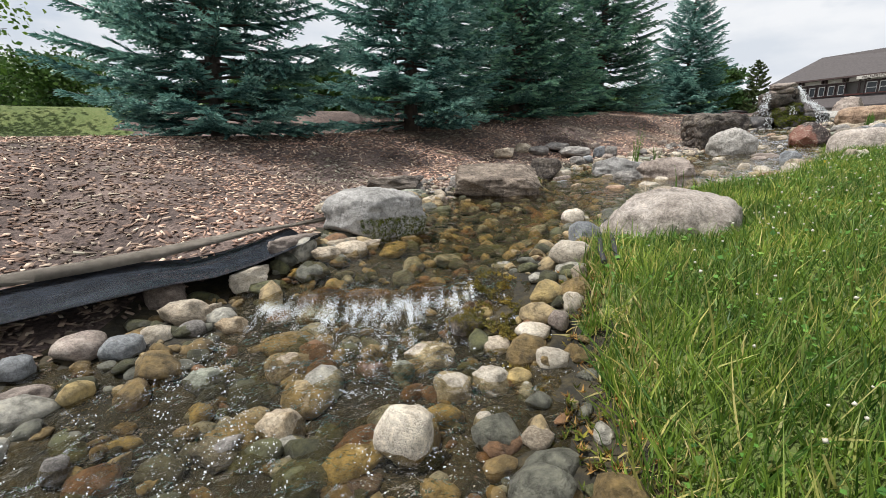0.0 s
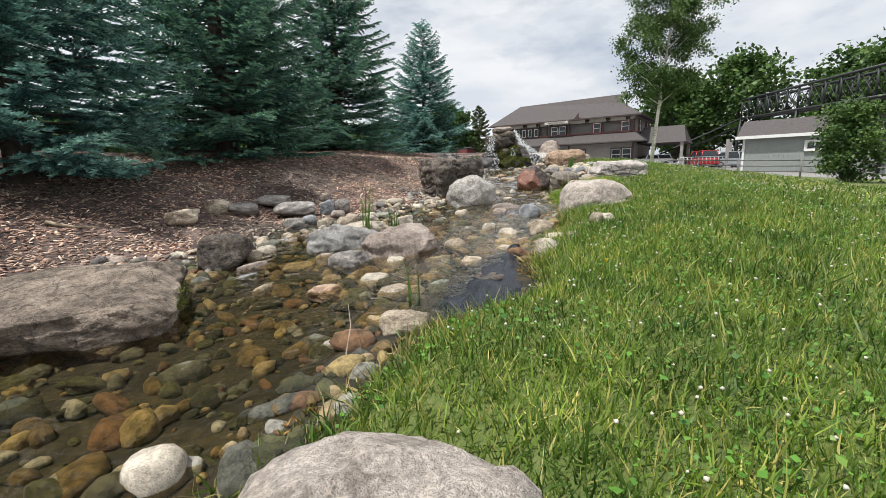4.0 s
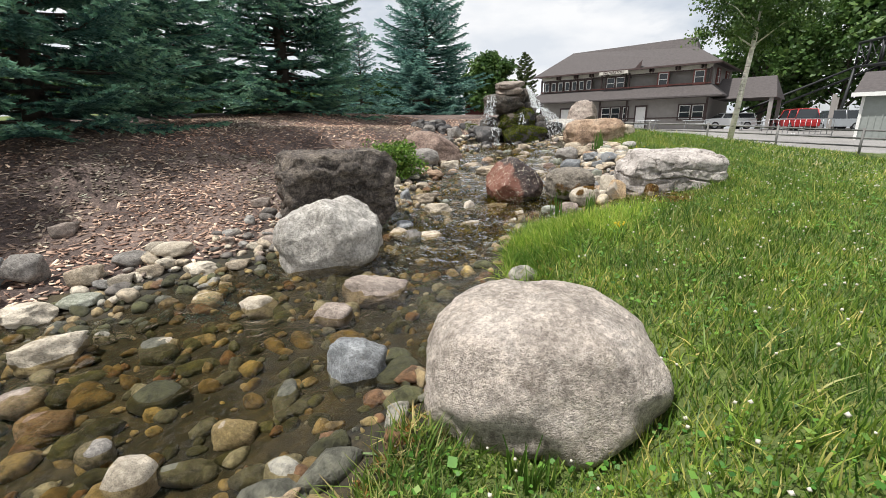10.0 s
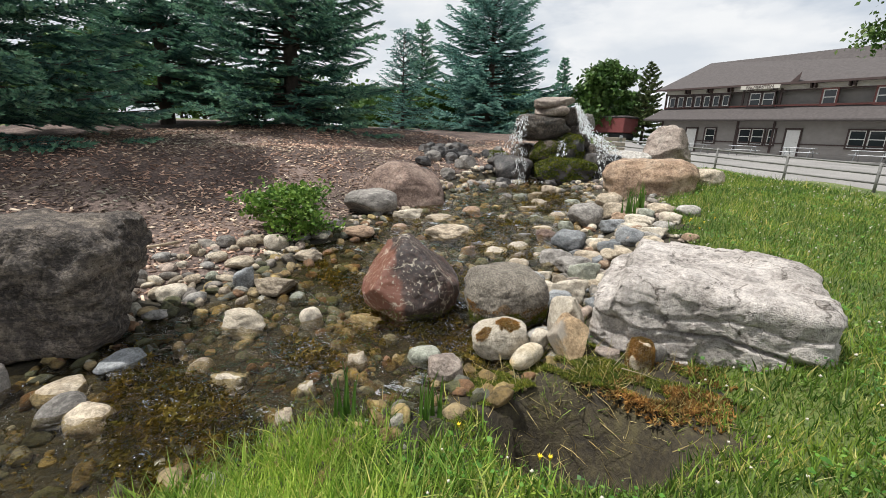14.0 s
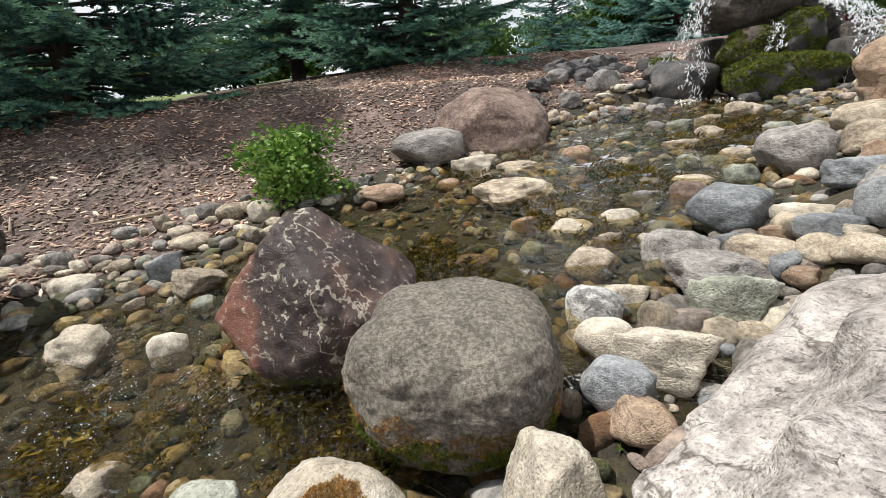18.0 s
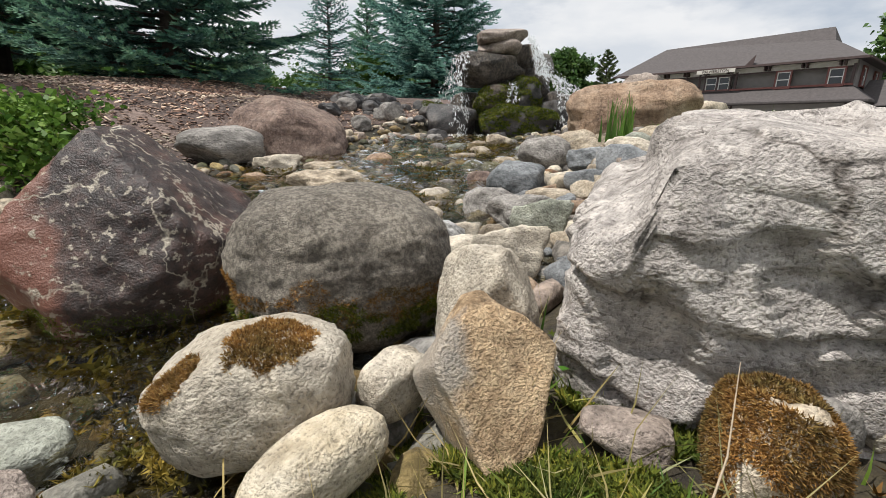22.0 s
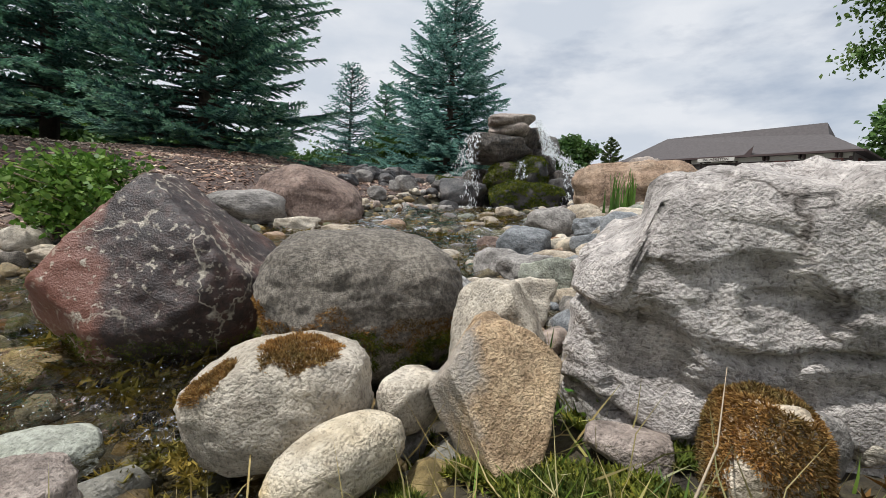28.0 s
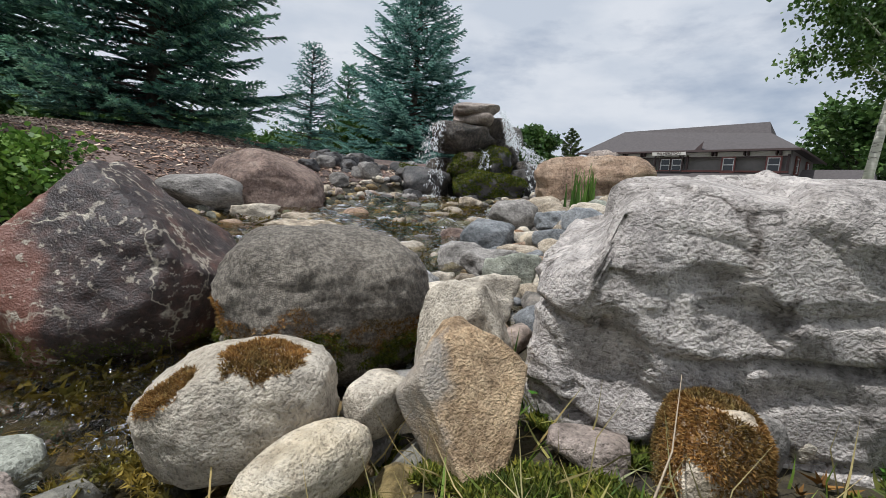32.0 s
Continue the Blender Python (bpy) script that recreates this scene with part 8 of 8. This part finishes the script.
def bridge():
    """A black steel truss footbridge on lattice legs."""
    a, b = Vector((57.5, 30.8, 7.2)), Vector((42.0, 13.5, 6.0))
    top = empty("footbridge", Matrix.Identity(4), "black steel truss footbridge above the lot", "bridge")
    n = 12
    side = Vector((-(b - a).y, (b - a).x, 0)).normalized() * 0.9
    for s in (-1, 1):
        for h in (0.0, 2.0):
            part("chord", tube_bm([tuple(a + side * s + Vector((0, 0, h))), tuple(b + side * s + Vector((0, 0, h)))], [0.12, 0.12], 6), BLACK_STEEL, top)
        for k in range(n + 1):
            p = a + (b - a) * k / n + side * s
            part("upright", tube_bm([tuple(p), tuple(p + Vector((0, 0, 2.0)))], [0.085, 0.085], 5), BLACK_STEEL, top)
            if k < n:
                q = a + (b - a) * (k + 1) / n + side * s
                part("brace", tube_bm([tuple(p), tuple(q + Vector((0, 0, 2.0)))], [0.035, 0.035], 4), BLACK_STEEL, top)
                part("brace", tube_bm([tuple(q), tuple(p + Vector((0, 0, 2.0)))], [0.035, 0.035], 4), BLACK_STEEL, top)
    bm = bmesh.new()
    vs = [bm.verts.new(p) for p in (a - side, a + side, b + side, b - side)]
    bm.faces.new(vs)
    bmesh.ops.solidify(bm, geom=bm.faces[:], thickness=0.12)
    part("deck", bm, BLACK_STEEL, top)
    for p in (a, a + (b - a) * 0.5, b):
        z = height(p.x, p.y)
        for s in (-1, 1):
            part("leg", tube_bm([(p.x + side.x * s * 1.6, p.y + side.y * s * 1.6, z - 0.2), tuple(p + side * s)], [0.13, 0.13], 6), BLACK_STEEL, top)
    # the stair down at the far end
    for s in (-1, 1):
        part("stair_beam", tube_bm([tuple(a + side * s), (a.x - 7 + side.x * s, a.y + 9 + side.y * s, 2.0)], [0.1, 0.1], 5), BLACK_STEEL, top)
    return top


bridge()


def picnic_table(x, y, yaw):
    z = height(x, y)
    t = empty("picnic_table", pose(x, y, z, 0, 0, yaw), "grey picnic table with benches on the platform", "picnic table", "picnic tables")
    part("tabletop", box_bm(1.9, 0.75, 0.05, (0, 0, 0.75), 0.01), GREY_METAL, t)
    for s in (-1, 1):
        part("bench", box_bm(1.9, 0.26, 0.05, (0, s * 0.72, 0.45), 0.01), GREY_METAL, t)
        part("leg", tube_bm([(s * 0.7, -0.72, 0.02), (s * 0.7, -0.2, 0.74)], [0.03, 0.03], 6), GREY_METAL, t)
        part("leg", tube_bm([(s * 0.7, 0.72, 0.02), (s * 0.7, 0.2, 0.74)], [0.03, 0.03], 6), GREY_METAL, t)
        part("crossbar", tube_bm([(s * 0.7, -0.72, 0.43), (s * 0.7, 0.72, 0.43)], [0.025, 0.025], 6), GREY_METAL, t)
    return t


for tx, ty in ((33.0, 46.5), (35.3, 43.2), (37.6, 40.8), (39.2, 37.5), (41.5, 34.5), (44.3, 31.5)):
    picnic_table(tx, ty, -62)


def barrier(x, y, yaw):
    t = empty("barrier", pose(x, y, height(x, y), 0, 0, yaw), "grey metal crowd barrier on the lot", "barrier")
    part("frame", tube_bm([(-1.6, 0, 0.1), (-1.6, 0, 1.1), (1.6, 0, 1.1), (1.6, 0, 0.1)], [0.03] * 4, 6), GREY_METAL, t)
    for k in range(11):
        part("bar", tube_bm([(-1.35 + 0.27 * k, 0, 0.2), (-1.35 + 0.27 * k, 0, 1.1)], [0.02, 0.02], 5), GREY_METAL, t)
    part("rail", tube_bm([(-1.6, 0, 0.2), (1.6, 0, 0.2)], [0.025, 0.025], 5), GREY_METAL, t)
    return t


barrier(37.5, 24.0, 120)


def bench(x, y, yaw):
    z = height(x, y)
    t = empty("bench", pose(x, y, z, 0, 0, yaw), "weathered grey wooden bench behind the waterfall", "bench")
    for k in range(3):
        part("back_slat", box_bm(1.6, 0.04, 0.14, (0, 0.26 + 0.02 * k, 0.62 + 0.18 * k), 0.01), TIMBER, t)
        part("seat_slat", box_bm(1.6, 0.13, 0.04, (0, -0.18 + 0.15 * k, 0.44), 0.01), TIMBER, t)
    for s in (-1, 1):
        part("leg", box_bm(0.12, 0.5, 0.44, (s * 0.62, 0, 0.2), 0.01), GREY_METAL, t)
        part("back_post", box_bm(0.12, 0.06, 0.75, (s * 0.62, 0.31, 0.75), 0.01), GREY_METAL, t)
    return t


bench(17.9, 24.9, -25)


def train_car(x, y, yaw, L, mat, label):
    z = height(x, y)
    t = empty("rail_car", pose(x, y, z, 0, 0, yaw), label, "railway car")
    part("body", box_bm(L, 2.8, 1.7, (0, 0, 1.75), 0.06), mat, t)
    part("roof", box_bm(L + 0.3, 2.9, 0.25, (0, 0, 2.7), 0.1), ROOF, t)
    for k in range(4):
        part("window", box_bm(0.8, 0.05, 0.5, (-L / 2 + L * (k + 0.5) / 4, -1.42, 1.9)), GLASS, t)
    for s in (-1, 1):
        w = part("bogie", box_bm(2.0, 2.0, 0.6, (s * L * 0.33, 0, 0.6), 0.05), BLACK_STEEL, t)
        for d in (-0.6, 0.6):
            part("wheel", tube_bm([(s * L * 0.33 + d, -1.05, 0.45), (s * L * 0.33 + d, -0.9, 0.45)], [0.45, 0.45], 14), BLACK_STEEL, w)
    return t


train_car(36.5, 62.0, 118, 7.0, RED_DULL, "dull red caboose behind the station")
train_car(31.5, 74.0, 120, 8.0, RED_DULL, "second red railway car farther along")

FAR_TREES = ((35.8, 62.5, 9.6, 3.2, MAPLE_LEAF), (44.0, 72.0, 7.0, 3.0, MAPLE_LEAF), (66.0, 36.5, 15.5, 6.0, MAPLE_LEAF), (72.0, 27.0, 14.0, 6.0, MAPLE_LEAF), (60.5, 41.5, 13.0, 5.2, MAPLE_LEAF),
             (62.0, 20.0, 12.5, 5.0, MAPLE_LEAF), (70.0, 46.0, 12.0, 5.5, MAPLE_LEAF), (22.0, 68.0, 4.5, 3.4, MAPLE_LEAF), (15.0, 70.0, 4.0, 3.4, MAPLE_LEAF), (8.0, 66.0, 4.0, 3.5, MAPLE_LEAF),
             (0.5, 60.0, 4.0, 3.5, MAPLE_LEAF), (28.0, 66.0, 5.0, 3.5, MAPLE_LEAF), (-6.0, 56.0, 4.0, 3.5, MAPLE_LEAF), (-14.0, 50.0, 6.0, 4.0, MAPLE_LEAF))
for k, (tx, ty, th, tr, tm) in enumerate(FAR_TREES):
    broadleaf("broadleaf_tree", tx, ty, height(tx, ty), th, tr, 200 + k, 6500, 0.58, tm, BARK, "dense dark green broadleaf tree in the distance", 0.10, 0.25, 40, clump=0.24, droop=0.1)
spruce(40.6, 60.5, height(40.6, 60.5), 9.8, 2.9, 0.8, 9, NEEDLE_LIGHT, "yellow green conifer standing behind the station", gap=0.6, size=0.22, full=0.9, step=0.16)
spruce(30.9, 63.0, height(30.9, 63.0), 9.2, 2.0, 0.8, 10, NEEDLE_DARK, "slim dark conifer in the distance", gap=0.6, size=0.20, full=0.9, step=0.16)
spruce(15.6, 33.5, height(15.6, 33.5), 4.8, 1.6, 0.2, 13, NEEDLE, "small spruce in the row farther back", gap=0.34, size=0.09, step=0.08)
spruce(12.0, 40.0, height(12, 40), 7.0, 2.0, 0.3, 14, NEEDLE_DARK, "dark spruce in the row farther back", gap=0.4, size=0.12, step=0.10)
for k, (tx, ty, th, tr) in enumerate(((-18.5, 23.6, 2.9, 2.0), (-24.0, 34.5, 2.6, 2.4), (-15.5, 18.5, 2.2, 1.6), (-21.0, 21.0, 2.7, 2.0), (1.0, 22.5, 1.0, 0.9), (11.9, 28.6, 1.6, 1.1))):
    broadleaf("hedge_bush", tx, ty, height(tx, ty), th, tr, 240 + k, 3800, 0.17, MAPLE_LEAF, BARK, "rounded dense green bush on the far lawn", 0.04, 0.06, 24, clump=0.32, category="bush")
broadleaf("broadleaf_tree", -12.6, 10.4, height(-12.6, 10.4), 6.5, 2.6, 260, 5200, 0.16, BUSH_LEAF, BARK, "light green leafy tree at the edge of the lawn", 0.15, 0.12, 24, clump=0.3)
for k in range(15):
    az = radians(-88 + 7.2 * k + 2.5 * math.sin(k * 2.3))
    dist = 44 + 7 * math.sin(k * 1.7)
    tx, ty = 8 + dist * math.sin(az), 9 + dist * math.cos(az)
    broadleaf("hedge_bush", tx, ty, height(tx, ty), 2.6 + 0.7 * math.sin(k * 2.9), 3.2, 280 + k, 2600, 0.42, MAPLE_LEAF, BARK, "far green hedge tree beyond the lawn", 0.03, 0.12, 22, clump=0.3, category="tree")
